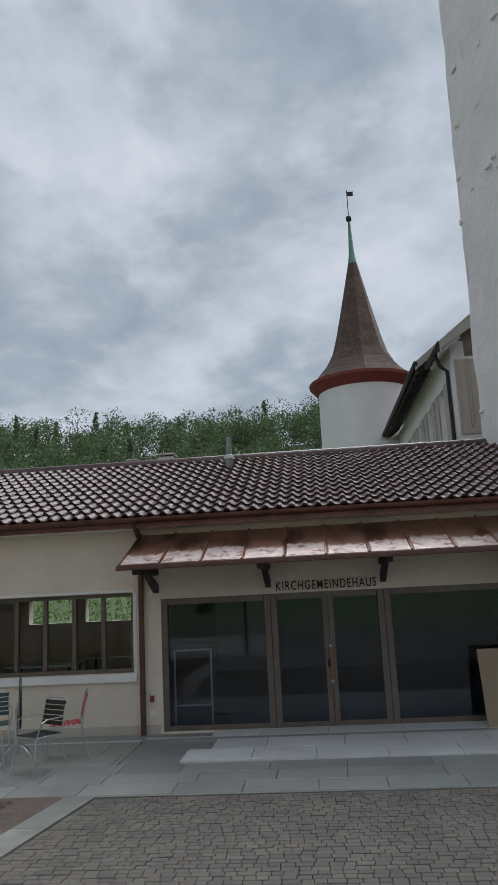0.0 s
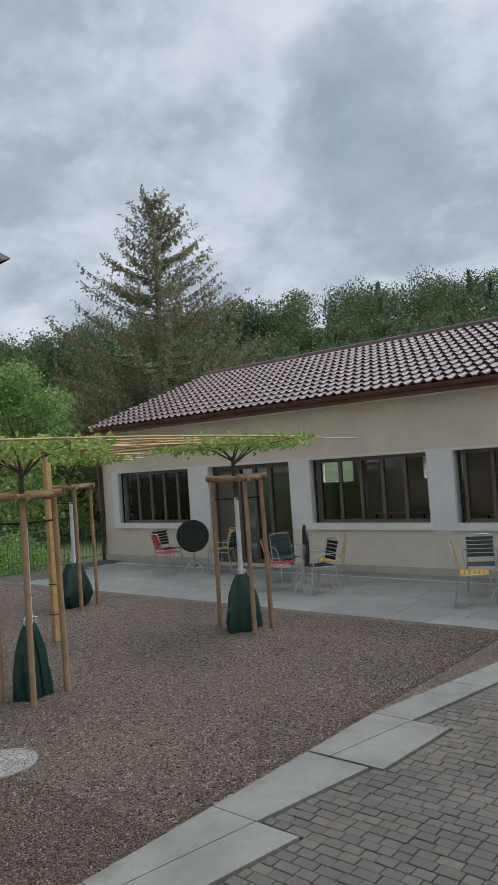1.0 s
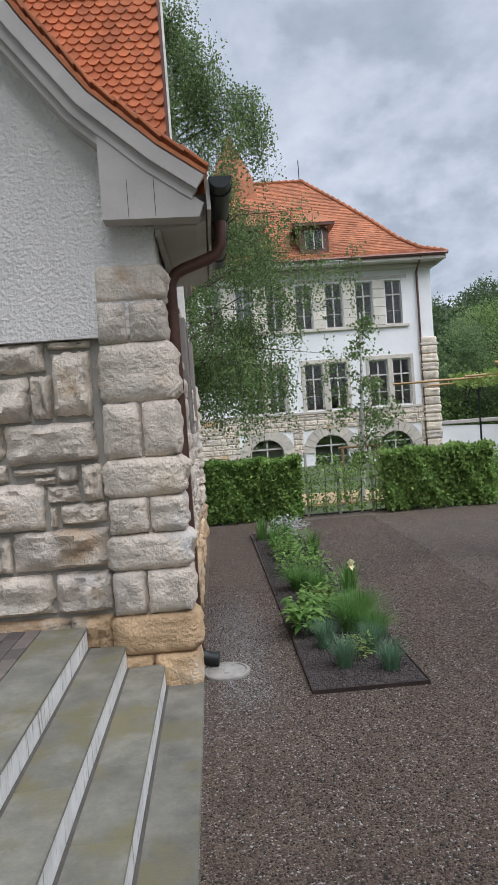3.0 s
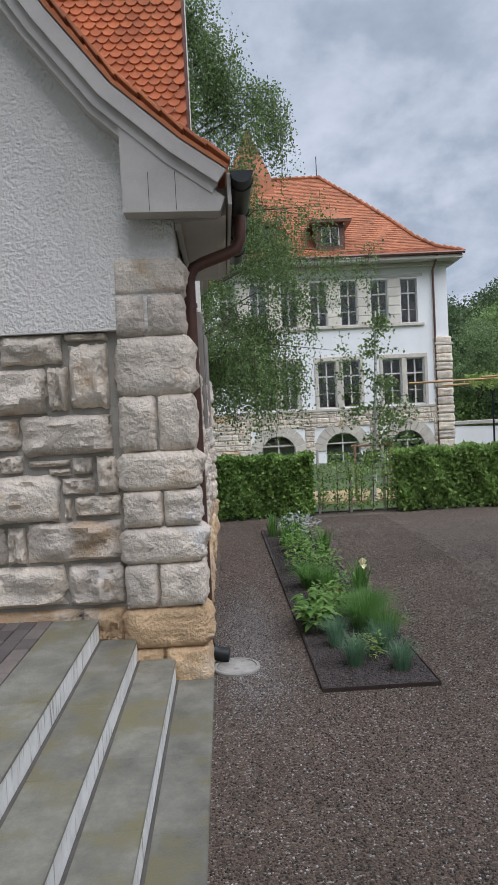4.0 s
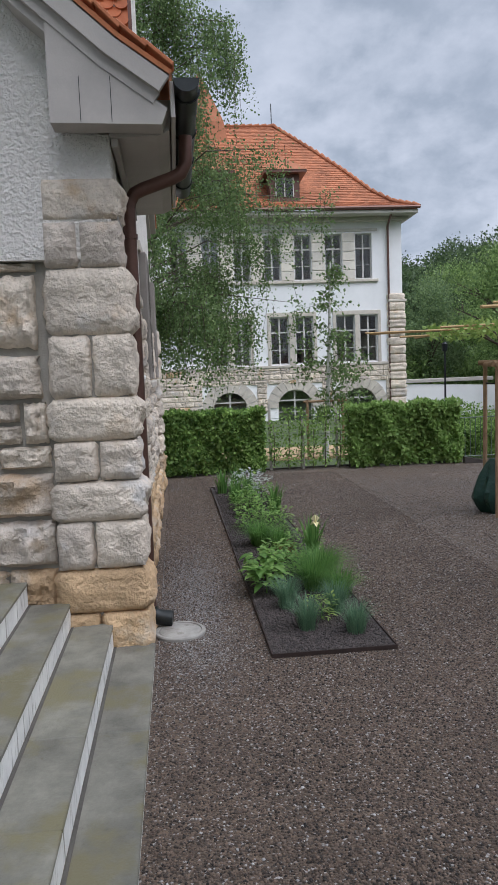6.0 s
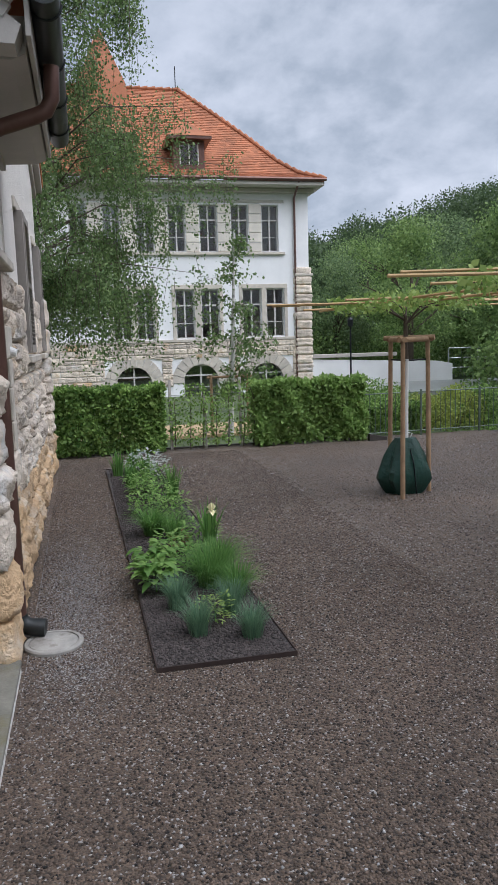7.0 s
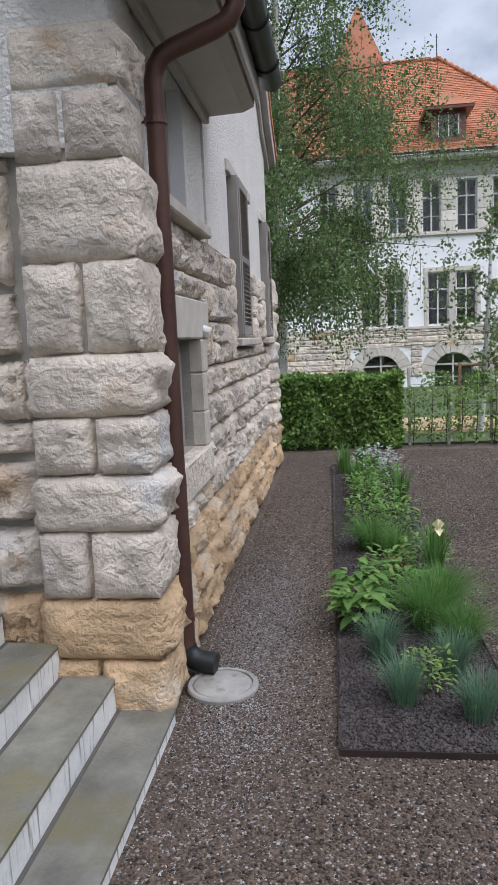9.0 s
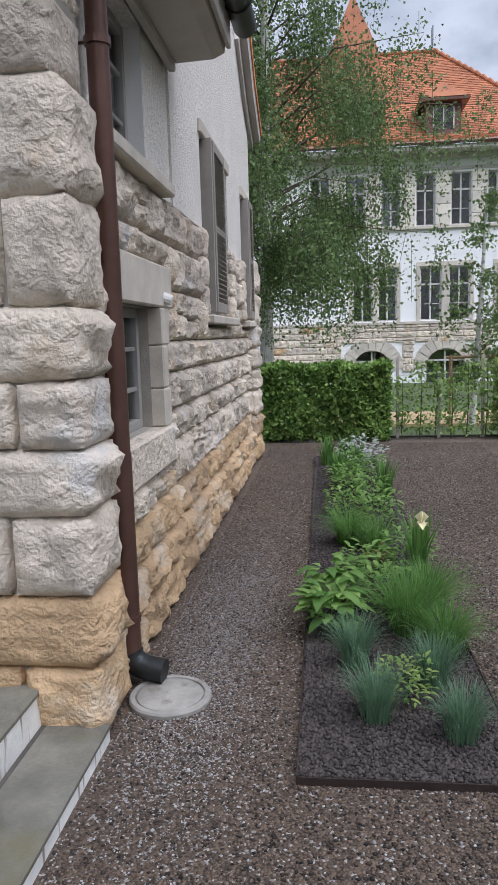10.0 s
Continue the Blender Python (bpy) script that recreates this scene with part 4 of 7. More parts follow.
for y0, y1, z0, z1 in GST:
    me = qr.choice(ROCKS_OCHRE if z1 < 0.68 else ROCKS)
    piece("stone", me, G @ Matrix.LocRotScale(((y0 + y1) / 2, -0.035, (z0 + z1) / 2), None, (qr.choice((-1, 1)) * (y1 - y0 - 0.014), min(0.16, 0.06 + 0.25 * (z1 - z0)), z1 - z0 - 0.014)), gable_wall)


def courses(u0, u1, z_top, holes, seed):
    """Coursed rubble: cells (u0, u1, z0, z1) that keep clear of the openings."""
    rng = random.Random(seed)
    out, z = [], 0.0
    while z < z_top - 0.08:
        h = min(rng.uniform(0.2, 0.36), z_top - z)
        if z_top - z - h < 0.12:
            h = z_top - z
        u = u0
        while u < u1 - 0.02:
            w = min(rng.uniform(0.28, 0.85), u1 - u)
            if u1 - u - w < 0.16:
                w = u1 - u
            cells = [(u, u + w, z, z + h)]
            if h > 0.27 and rng.random() < 0.28:
                k = z + h * rng.uniform(0.4, 0.6)
                cells = [(u, u + w, z, k), (u, u + w, k, z + h)]
            for a, b, c, d in cells:
                todo = [(a, b, c, d)]
                for p, q, r, s in holes:
                    nxt = []
                    for a1, b1, c1, d1 in todo:
                        if b1 <= p or a1 >= q or d1 <= r or c1 >= s:
                            nxt.append((a1, b1, c1, d1))
                            continue
                        nxt += [t for t in ((a1, min(b1, p), c1, d1), (max(a1, q), b1, c1, d1), (max(a1, p), min(b1, q), c1, r), (max(a1, p), min(b1, q), s, d1)) if t[1] - t[0] > 0.07 and t[3] - t[2] > 0.07]
                    todo = nxt
                out += todo
            u += w
        z += h
    return out


keep_off = [(-8.34, -6.82, 1.954, 2.235), (-8.17, -6.82, 0.92, 1.954)] + [(a - 0.08, b + 0.08, 1.86, 3.6) for a, b, _, _ in SH_WIN]
for a, b, c, d in courses(-13.32, -6.6, 2.70, keep_off, 8):
    me = qr.choice(ROCKS_OCHRE if d < 0.85 else ROCKS)
    proud = 0.05 if d < 0.6 else 0.0
    piece("stone", me, L @ Matrix.LocRotScale(((a + b) / 2, -0.055 + proud, (c + d) / 2), None, (qr.choice((-1, 1)) * (b - a - 0.014), min(0.14, 0.05 + 0.22 * (d - c)), d - c - 0.014)), mortar_wall)


# windows of the long wall
def house_window(u0, u1, z0, z1, deep, bars_u, bars_z, label):
    w = part("window", box(bmesh.new(), u0 + 0.05, u1 - 0.05, -deep, -deep + 0.012, z0 + 0.05, z1 - 0.05, 0, L), M_GLASS, house, label)
    for a, b, c, d in ((u0, u0 + 0.055, z0, z1), (u1 - 0.055, u1, z0, z1), (u0 + 0.056, u1 - 0.056, z0, z0 + 0.06), (u0 + 0.056, u1 - 0.056, z1 - 0.06, z1)):
        mbox(L, "frame", M_WINGREY, w, a, b, -deep - 0.02, -deep + 0.045, c, d)
    for k in range(1, bars_u):
        u = u0 + (u1 - u0) * k / bars_u
        mbox(L, "mullion", M_WINGREY, w, u - 0.02, u + 0.02, -deep - 0.01, -deep + 0.035, z0 + 0.061, z1 - 0.061)
    for k in range(1, bars_z):
        z = z0 + (z1 - z0) * k / bars_z
        mbox(L, "glazing_bar", M_WINGREY, w, u0 + 0.056, u1 - 0.056, -deep - 0.005, -deep + 0.03, z - 0.014, z + 0.014)
    # added dark sheet standing in for the shade of the room behind
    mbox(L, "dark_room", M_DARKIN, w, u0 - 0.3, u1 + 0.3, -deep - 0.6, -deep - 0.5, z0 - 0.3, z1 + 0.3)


house_window(*LOW_WIN, 0.17, 2, 3, "small grey casement in a stone surround")
house_window(*UP_WIN, 0.17, 2, 3, "grey casement above a stone sill")
for w in SH_WIN:
    house_window(*w, 0.26, 2, 3, "grey casement window with louvred shutter")
mbox(L, "reveal", M_WHITEWALL, house, UP_WIN[0] + 0.001, UP_WIN[0] + 0.012, -0.165, -0.022, UP_WIN[2], UP_WIN[3], 0, "smooth white window reveal")
surround = part("lower_surround", box(bmesh.new(), -8.33, -6.82, -0.03, 0.03, 1.955, 2.228, 0.012, L), M_DRESSED, house, "dressed stone lintel")
mbox(L, "sill_stone", M_STONE, surround, -8.16, -6.8, -0.3, 0.05, 0.925, 1.176, 0.015)
for z0, z1, w in ((1.18, 1.43, 0.17), (1.434, 1.71, 0.13), (1.714, 1.952, 0.2)):
    mbox(L, "jamb_stone", M_DRESSED, surround, LOW_WIN[0] - w, LOW_WIN[0] - 0.002, -0.3, 0.035, z0, z1, 0.01)
    mbox(L, "jamb_stone", M_DRESSED, surround, LOW_WIN[1] + 0.002, LOW_WIN[1] + 0.12, -0.3, 0.02, z0, z1, 0.01)
mbox(L, "upper_sill", M_DRESSED, house, -8.31, -6.86, -0.26, 0.09, 2.69, 2.775, 0.012)
part("wall_light", tube(bmesh.new(), [(-8.1, HY + 0.02, 2.02), (-8.1, HY + 0.08, 2.0)], [0.04, 0.032], 12), M_ANNEXTRIM, house, "small round white wall lamp")


def shutter(u0, u1, z0, z1, n):
    """A louvred leaf in front of the wall, and its narrow folded half standing out at the near edge."""
    sh = part("shutter", box(bmesh.new(), u0, u0 + 0.055, n, n + 0.04, z0, z1, 0.003, L), M_SHUTTER, house, "grey louvred wooden shutter standing open")
    mbox(L, "stile", M_SHUTTER, sh, u1 - 0.055, u1, n, n + 0.04, z0, z1)
    for za, zb in ((z0, z0 + 0.09), (z1 - 0.08, z1), ((z0 + z1) / 2 - 0.03, (z0 + z1) / 2 + 0.03)):
        mbox(L, "rail", M_SHUTTER, sh, u0 + 0.056, u1 - 0.056, n + 0.003, n + 0.037, za, zb)
    k = z0 + 0.12
    while k < z1 - 0.1:
        part("slat", box(bmesh.new(), u0 + 0.05, u1 - 0.05, -0.022, 0.022, -0.004, 0.004, 0, L @ pose(0, n + 0.02, k, 35, 0, 0)), M_SHUTTER, sh)
        k += 0.045
    mbox(L, "folded_leaf", M_SHUTTER, sh, u1 + 0.02, u1 + 0.055, n - 0.12, n + 0.03, z0, z1 + 0.01, 0.004)
    for z in (z0 + 0.15, z1 - 0.2):
        mbox(L, "hinge", M_BLACK, sh, u1 - 0.02, u1 + 0.02, n - 0.03, n, z, z + 0.03)


M_SHUTTER = mat("weathered_grey_shutter", (0.30, 0.27, 0.24), 0.12, 3, 0.75, 0.2, 60)
shutter(-10.75, -10.06, 1.985, 3.5, 0.05)
shutter(-13.4, -12.98, 1.985, 3.5, 0.05)
for a, b, _, _ in SH_WIN:
    mbox(L, "window_sill", M_DRESSED, house, a - 0.08, b + 0.06, -0.26, 0.10, 1.875, 1.955, 0.012)
    for k in range(3):
        zj = 1.96 + 0.245 * k
        m = L @ Matrix.LocRotScale((b + 0.1, -0.04, zj + 0.12), None, (0.22, 0.17, 0.235))
        piece("jamb_stone", QUOINS[(3 * k + 1) % 8], m, mortar_wall)
        m = L @ Matrix.LocRotScale((a - 0.1, -0.04, zj + 0.12), None, (0.22, 0.17, 0.235))
        piece("jamb_stone", QUOINS[(3 * k + 2) % 8], m, mortar_wall)
    mbox(L, "window_head", M_DRESSED, house, a - 0.06, b + 0.06, -0.2, 0.03, 3.502, 3.62, 0.01)

# ---- school ----
school = thing("school_house", (-42, 4, -0.4), "white school house with orange hipped roof", "building")
SX = -36.0
S = side((SX, 0, 0), (0, 1, 0), (1, 0, 0))
S_UP = [(8.75, 9.57), (7.27, 8.1), (5.77, 6.6), (4.3, 5.1), (2.85, 3.65), (1.35, 2.15), (-0.15, 0.65)]
S_LO = [(8.9, 9.78), (7.72, 8.65), (5.72, 6.6), (4.5, 5.4), (2.7, 3.5), (1.6, 2.45)]
S_AR = [(8.0, 9.65), (4.75, 6.45), (1.6, 3.25)]
holes = [(a, b, 6.22, 8.37) for a, b in S_UP] + [(a, b, 2.23, 4.5) for a, b in S_LO] + [(a, b, -0.6, 1.0) for a, b in S_AR]
part("wall", holed(bmesh.new(), S, -6.0, 11.05, -0.5, 0, -0.5, 9.1, holes), M_WHITEWALL, school, "white rendered front wall")
part("side_wall", box(bmesh.new(), SX - 13, SX - 0.5, 10.55, 11.05, -0.5, 9.1), M_WHITEWALL, school)
bm = bmesh.new()
prof = [(-1.0, 9.35), (0.2, 9.85), (1.2, 10.6), (2.5, 11.9), (4.0, 13.3), (6.3, 15.35)]
EAVE_END, HIPK = 11.66, 0.789
front = [[bm.verts.new((SX - d, EAVE_END - HIPK * (d + 1), z)), bm.verts.new((SX - d, -6, z))] for d, z in prof]
for (a, b), (c, d) in zip(front, front[1:]):
    bm.faces.new((a, b, d, c))
north = [[bm.verts.new((SX - d, EAVE_END - HIPK * (d + 1), z)), bm.verts.new((SX - 12.6 + d, EAVE_END - HIPK * (d + 1), z))] for d, z in prof]
for (a, b), (c, d) in zip(north, north[1:]):
    bm.faces.new((a, b, d, c))
part("roof", bm, M_TILEOR2, school, "orange tiled hipped roof", smooth=40)

# dressings of the school front
slope_pts = [Vector((SX - d, 0, z)) for d, z in prof]
tv, tf = [], []
srng = random.Random(9)
for a, b, (da, _), (db, _) in zip(slope_pts, slope_pts[1:], prof, prof[1:]):
    seg = b - a
    t = seg.normalized()
    nrm = Vector((t.z, 0, -t.x)) * (1 if t.z > 0 else -1)
    nrm = Vector((abs(nrm.x), 0, abs(nrm.z)))
    rows_n = max(1, int(seg.length / 0.17))
    for r in range(rows_n):
        p = a + seg * (r / rows_n)
        q = a + seg * ((r + 1.15) / rows_n)
        d_here = da + (db - da) * r / rows_n
        y = -5.9 + (0.1 if r % 2 else 0)
        y_end = EAVE_END - HIPK * (d_here + 1) - 0.05
        while y < y_end:
            o = len(tv)
            lift = srng.uniform(0.03, 0.045)
            y1 = min(y + 0.19, y_end)
            tv += [p + nrm * lift + Vector((0, y, 0)), p + nrm * lift + Vector((0, y1, 0)), q + nrm * 0.012 + Vector((0, y1, 0)), q + nrm * 0.012 + Vector((0, y, 0)), p + nrm * 0.002 + Vector((0, y, 0)), p + nrm * 0.002 + Vector((0, y1, 0))]
            tf += [(o, o + 1, o + 2, o + 3), (o, o + 4, o + 5, o + 1)]
            y += 0.2
tagged(part("roof_tiles", quads("roof_tiles", tv, tf, M_TILEOR2), M_TILEOR2, school), kind="stuff")
HIPT = finish(tube(bmesh.new(), [(0, 0, 0), (0, 0.42, 0.04)], [0.08, 0.12], 8), "hip_tile", M_TILEOR2)
for (da, za), (db, zb) in zip(prof, prof[1:]):
    p, q = Vector((SX - da, EAVE_END - HIPK * (da + 1), za + 0.05)), Vector((SX - db, EAVE_END - HIPK * (db + 1), zb + 0.05))
    for k in range(max(1, int((q - p).length / 0.4))):
        o = p.lerp(q, k / max(1, int((q - p).length / 0.4)))
        piece("hip_tile", HIPT, Matrix.Translation(o) @ (q - p).to_track_quat("Y", "Z").to_matrix().to_4x4(), school)
for k in range(28):
    piece("ridge_tile", HIPT, pose(SX - 6.3, 5.9 - 0.4 * k - 0.4, 15.4), school)
M_CORNICE = mat("painted_cornice", (0.52, 0.49, 0.44), 0.08, 2, 0.8, 0.1, 40)
mbox(S, "cornice", M_CORNICE, school, -6.0, 11.6, 0.003, 0.95, 9.1, 9.28, 0.03)
mbox(S, "cornice_moulding", M_CORNICE, school, -6.0, 11.3, 0.003, 0.3, 8.9, 9.098, 0.03)
part("side_cornice", box(bmesh.new(), SX - 13, SX + 0.002, 11.053, 11.6, 9.1, 9.28), M_CORNICE, school)
part("gutter", tube(bmesh.new(), [(SX + 1.03, -6, 9.36), (SX + 1.03, 11.66, 9.36)], 0.08, 8), M_PIPE, school)
part("downpipe", tube(bmesh.new(), [(SX + 0.98, 10.35, 9.3), (SX + 0.5, 10.35, 8.95), (SX + 0.1, 10.35, 8.7), (SX + 0.1, 10.35, -0.4)], 0.055, 8), M_PIPE, school, "brown downpipe")
mbox(S, "upper_sill_band", M_DRESSED, school, -0.6, 9.85, 0.003, 0.13, 6.08, 6.2, 0.01)
mbox(S, "lower_sill_band", M_DRESSED, school, -6.0, 10.28, 0.003, 0.1, 2.08, 2.2, 0.01)


def school_window(u0, u1, z0, z1, arch=False):
    w = part("window", box(bmesh.new(), u0 + 0.03, u1 - 0.03, -0.2, -0.19, z0 + 0.03, z1 - 0.03, 0, S), M_GLASSPALE, school, "tall window with grey glazing bars")
    t = 0.055
    for a, b, c, d in ((u0, u0 + t, z0, z1), (u1 - t, u1, z0, z1), (u0 + t, u1 - t, z0, z0 + t), (u0 + t, u1 - t, z1 - t, z1)):
        mbox(S, "frame", M_SCHOOLFRAME, w, a, b, -0.23, -0.14, c, d, 0)
    mid = (u0 + u1) / 2
    zt = z0 + (z1 - z0) * 0.68
    mbox(S, "mullion", M_SCHOOLFRAME, w, mid - 0.035, mid + 0.035, -0.225, -0.135, z0 + t, z1 - t, 0)
    mbox(S, "transom", M_SCHOOLFRAME, w, u0 + t, u1 - t, -0.22, -0.13, zt - 0.035, zt + 0.035, 0)
    for k in (0.46,):
        z = z0 + (zt - z0) * k
        mbox(S, "glazing_bar", M_SCHOOLFRAME, w, u0 + t, u1 - t, -0.215, -0.15, z - 0.014, z + 0.014, 0)
    return w


M_SCHOOLFRAME = mat("grey_school_window_paint", (0.55, 0.53, 0.50), 0.06, 2, 0.7, 0.0, 40)
for k, (a, b) in enumerate(S_UP):
    school_window(a, b, 6.22, 8.37)
for a, b in S_LO:
    school_window(a, b, 2.23, 4.5)
M_PALESTONE = mat("pale_pier_stone", (0.72, 0.67, 0.58), 0.12, 1.2, 0.85, 0.3, 20, rnd=0.14)
for k in range(len(S_UP) - 1):
    z = 6.22
    while z < 8.4:
        mbox(S, "pier_stone", M_PALESTONE, school, S_UP[k + 1][1] + 0.02, S_UP[k][0] - 0.02, 0.003, 0.05, z, min(z + 0.42, 8.45), 0.02)
        z += 0.44
mbox(S, "lintel_band", M_CORNICE, school, -0.6, 9.85, 0.003, 0.04, 8.46, 8.6, 0.01)
for (a0, b0), (a1, b1) in ((S_LO[1], S_LO[0]), (S_LO[3], S_LO[2]), (S_LO[5], S_LO[4])):
    for u0, u1, z0, z1 in ((a0 - 0.16, a0 - 0.004, 2.21, 4.52), (b1 + 0.004, b1 + 0.16, 2.21, 4.52), (b0 + 0.004, a1 - 0.004, 2.21, 4.52), (a0 - 0.16, b1 + 0.16, 4.524, 4.72)):
        mbox(S, "window_surround", M_DRESSED, school, u0, u1, -0.1, 0.04, z0, z1, 0.01)
# basement: arched windows in rubble
for a, b in S_AR:
    c, r = (a + b) / 2, (b - a) / 2
    w = school_window(a, b, -0.55, 0.98)
    ring = [(c + r * math.cos(math.pi * k / 14), 0.15 + r * math.sin(math.pi * k / 14)) for k in range(15)]
    m_s = S @ Matrix(((1, 0, 0, 0), (0, 0, 1, 0), (0, 1, 0, 0), (0, 0, 0, 1)))
    for half in (ring[:8], ring[7:]):
        corner = (b, 1.02) if half is not ring[7:] and half[0][0] > c else (a, 1.02)
        part("arch_spandrel", prism(bmesh.new(), half + [(c, 1.02), corner] if half[0][0] > c else half + [corner, (c, 1.02)], -0.5, 0.002, m_s), M_DRESSED, school)
    for k in range(11):
        a0, a1 = math.pi * k / 11 + 0.012, math.pi * (k + 1) / 11 - 0.012
        part("voussoir", prism(bmesh.new(), [(c + rr * math.cos(t), 0.15 + rr * math.sin(t)) for rr, t in ((r + 0.01, a0), (r + 0.55, a0), (r + 0.55, a1), (r + 0.01, a1))], 0.003, 0.06, m_s), M_DRESSED, school)
rng_s = random.Random(4)
arch_holes = [(a - 0.5, b + 0.5, -0.6, 1.3) for a, b in S_AR]
for a, b, c, d in courses(-2.0, 10.3, 2.08, arch_holes, 15):
    piece("stone", rng_s.choice(ROCKS if rng_s.random() < 0.95 else ROCKS_OCHRE), S @ Matrix.LocRotScale(((a + b) / 2, 0.02, (c + d) / 2), None, (b - a - 0.02, 0.07, d - c - 0.02)), school)
z = -0.4
while z < 5.1:
    piece("quoin_stone", rng_s.choice(QUOINS), Matrix.LocRotScale((SX - 0.2, 10.72, z + 0.21), None, (0.7, 0.78 + 0.06 * rng_s.random(), 0.40)), school)
    z += 0.42
mbox(S, "quoin_cap", M_DRESSED, school, 10.3, 11.2, -0.3, 0.2, 5.06, 5.18, 0.02)
for y0 in (4.75, 1.35):
    dm = part("dormer", box(bmesh.new(), SX - 2.6, SX - 0.35, y0, y0 + 1.45, 9.9, 11.25, 0.01), M_PIPE, school, "tiled roof dormer with dark red frame")
    part("dormer_window", box(bmesh.new(), SX - 0.349, SX - 0.34, y0 + 0.3, y0 + 1.15, 10.2, 11.1), M_GLASSPALE, dm)
    for yy in (y0 + 0.28, y0 + 0.7, y0 + 1.12):
        part("dormer_bar", box(bmesh.new(), SX - 0.338, SX - 0.30, yy, yy + 0.05, 10.2, 11.1), M_SCHOOLFRAME, dm)
    part("dormer_eave", box(bmesh.new(), SX - 2.6, SX + 0.05, y0 - 0.3, y0 + 1.75, 11.25, 11.4, 0.02), M_PIPE, dm)
    bm = bmesh.new()
    v = [bm.verts.new(p) for p in ((SX + 0.07, y0 - 0.32, 11.4), (SX + 0.07, y0 + 1.77, 11.4), (SX - 3.2, y0 + 1.77, 11.4), (SX - 3.2, y0 - 0.32, 11.4), (SX - 0.9, y0 + 0.72, 12.25), (SX - 3.2, y0 + 0.72, 12.4))]
    for f in ((0, 1, 4), (1, 2, 5, 4), (0, 4, 5, 3), (0, 3, 2, 1), (2, 3, 5)):
        bm.faces.new([v[i] for i in f])
    part("dormer_roof", bm, M_TILEOR2, dm)
# ridge turret, ridge and hip caps
bm = bmesh.new()
ty, tz, hw = 1.9, 13.6, 1.45
base_t = [bm.verts.new((SX - 6.3 + hw * i, ty + hw * j, tz)) for i, j in ((-1, -1), (1, -1), (1, 1), (-1, 1))]
mid_t = [bm.verts.new((SX - 6.3 + 0.8 * hw * i, ty + 0.8 * hw * j, tz + 1.7)) for i, j in ((-1, -1), (1, -1), (1, 1), (-1, 1))]
tip_t = bm.verts.new((SX - 6.3, ty, 18.35))
for k in range(4):
    bm.faces.new((base_t[k], base_t[(k + 1) % 4], mid_t[(k + 1) % 4], mid_t[k]))
    bm.faces.new((mid_t[k], mid_t[(k + 1) % 4], tip_t))
part("turret_roof", bm, M_TILEOR2, school, "orange tiled pointed turret on the ridge")
part("lightning_rod", tube(bmesh.new(), [(SX - 6.3, 5.8, 15.3), (SX - 6.3, 5.8, 16.6)], 0.025, 6), M_GUTTER, school)
part("school_rooms", box(bmesh.new(), SX - 3, SX - 2.6, -6, 10.5, -0.4, 9.0), M_PLINTH, school)
for z in (1.9, 5.6):
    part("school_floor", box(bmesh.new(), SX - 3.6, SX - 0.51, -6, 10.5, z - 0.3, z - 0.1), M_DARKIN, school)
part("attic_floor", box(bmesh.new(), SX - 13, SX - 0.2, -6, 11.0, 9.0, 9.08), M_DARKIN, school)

# ---- tower, old house and old wall behind the annex ----
TX, TY = 2.9, 36.0
tower = thing("round_tower", (TX, TY, 0), "white round tower with a pointed shingle roof", "tower")
part("shaft", lathe(bmesh.new(), [(2.25, -0.5), (2.25, 11.5)], (TX, TY, 0), 56), M_WHITEWALL, tower, "white plastered shaft", 50)
part("eave_board", lathe(bmesh.new(), [(2.27, 11.45), (2.55, 11.72), (2.68, 11.86), (2.70, 12.0), (2.4, 12.05)], (TX, TY, 0), 40), M_RED, tower, "dark red eave board", 30)
spire = [(2.72, 11.98), (2.2, 12.45), (1.72, 13.0), (1.38, 13.6), (1.12, 14.5), (0.86, 15.6), (0.46, 17.4), (0.2, 18.6)]
part("spire_roof", lathe(bmesh.new(), spire, (TX, TY, 0), 8), M_TILEOLD, tower, "brown shingle spire")
tv, tf = [], []
for (r0, z0), (r1, z1) in zip(spire, spire[1:]):
    n_r = max(1, int(math.hypot(r1 - r0, z1 - z0) / 0.11))
    for q in range(n_r):
        ra, za = r0 + (r1 - r0) * q / n_r, z0 + (z1 - z0) * q / n_r
        rb, zb = r0 + (r1 - r0) * (q + 1.1) / n_r, z0 + (z1 - z0) * (q + 1.1) / n_r
        for f in range(8):
            a0, a1 = 2 * math.pi * f / 8, 2 * math.pi * (f + 1) / 8
            k_n = max(1, int(ra * 0.77 / 0.14))
            for k in range(k_n):
                w0, w1 = k / k_n, (k + 1) / k_n
                o = len(tv)
                for rr, zz, w, e in ((ra, za, w0, 0.024), (ra, za, w1, 0.024), (rb, zb, w1, 0.01), (rb, zb, w0, 0.01)):
                    x = (1 - w) * math.cos(a0) + w * math.cos(a1)
                    y = (1 - w) * math.sin(a0) + w * math.sin(a1)
                    tv.append((TX + (rr + e) * x, TY + (rr + e) * y, zz))
                tf.append((o, o + 1, o + 2, o + 3))
tagged(part("shingles", quads("shingles", tv, tf, M_TILEOLD), M_TILEOLD, tower), kind="stuff")
part("copper_tip", lathe(bmesh.new(), [(0.24, 18.5), (0.16, 19.0), (0.1, 20.0), (0.06, 21.0)], (TX, TY, 0), 10), M_VERDI, tower, "green copper spire tip", 40)
part("ball", lathe(bmesh.new(), [(0.03, 20.9), (0.13, 20.98), (0.17, 21.1), (0.13, 21.22), (0.03, 21.3)], (TX, TY, 0), 14), M_GUTTER, tower, smooth=60)
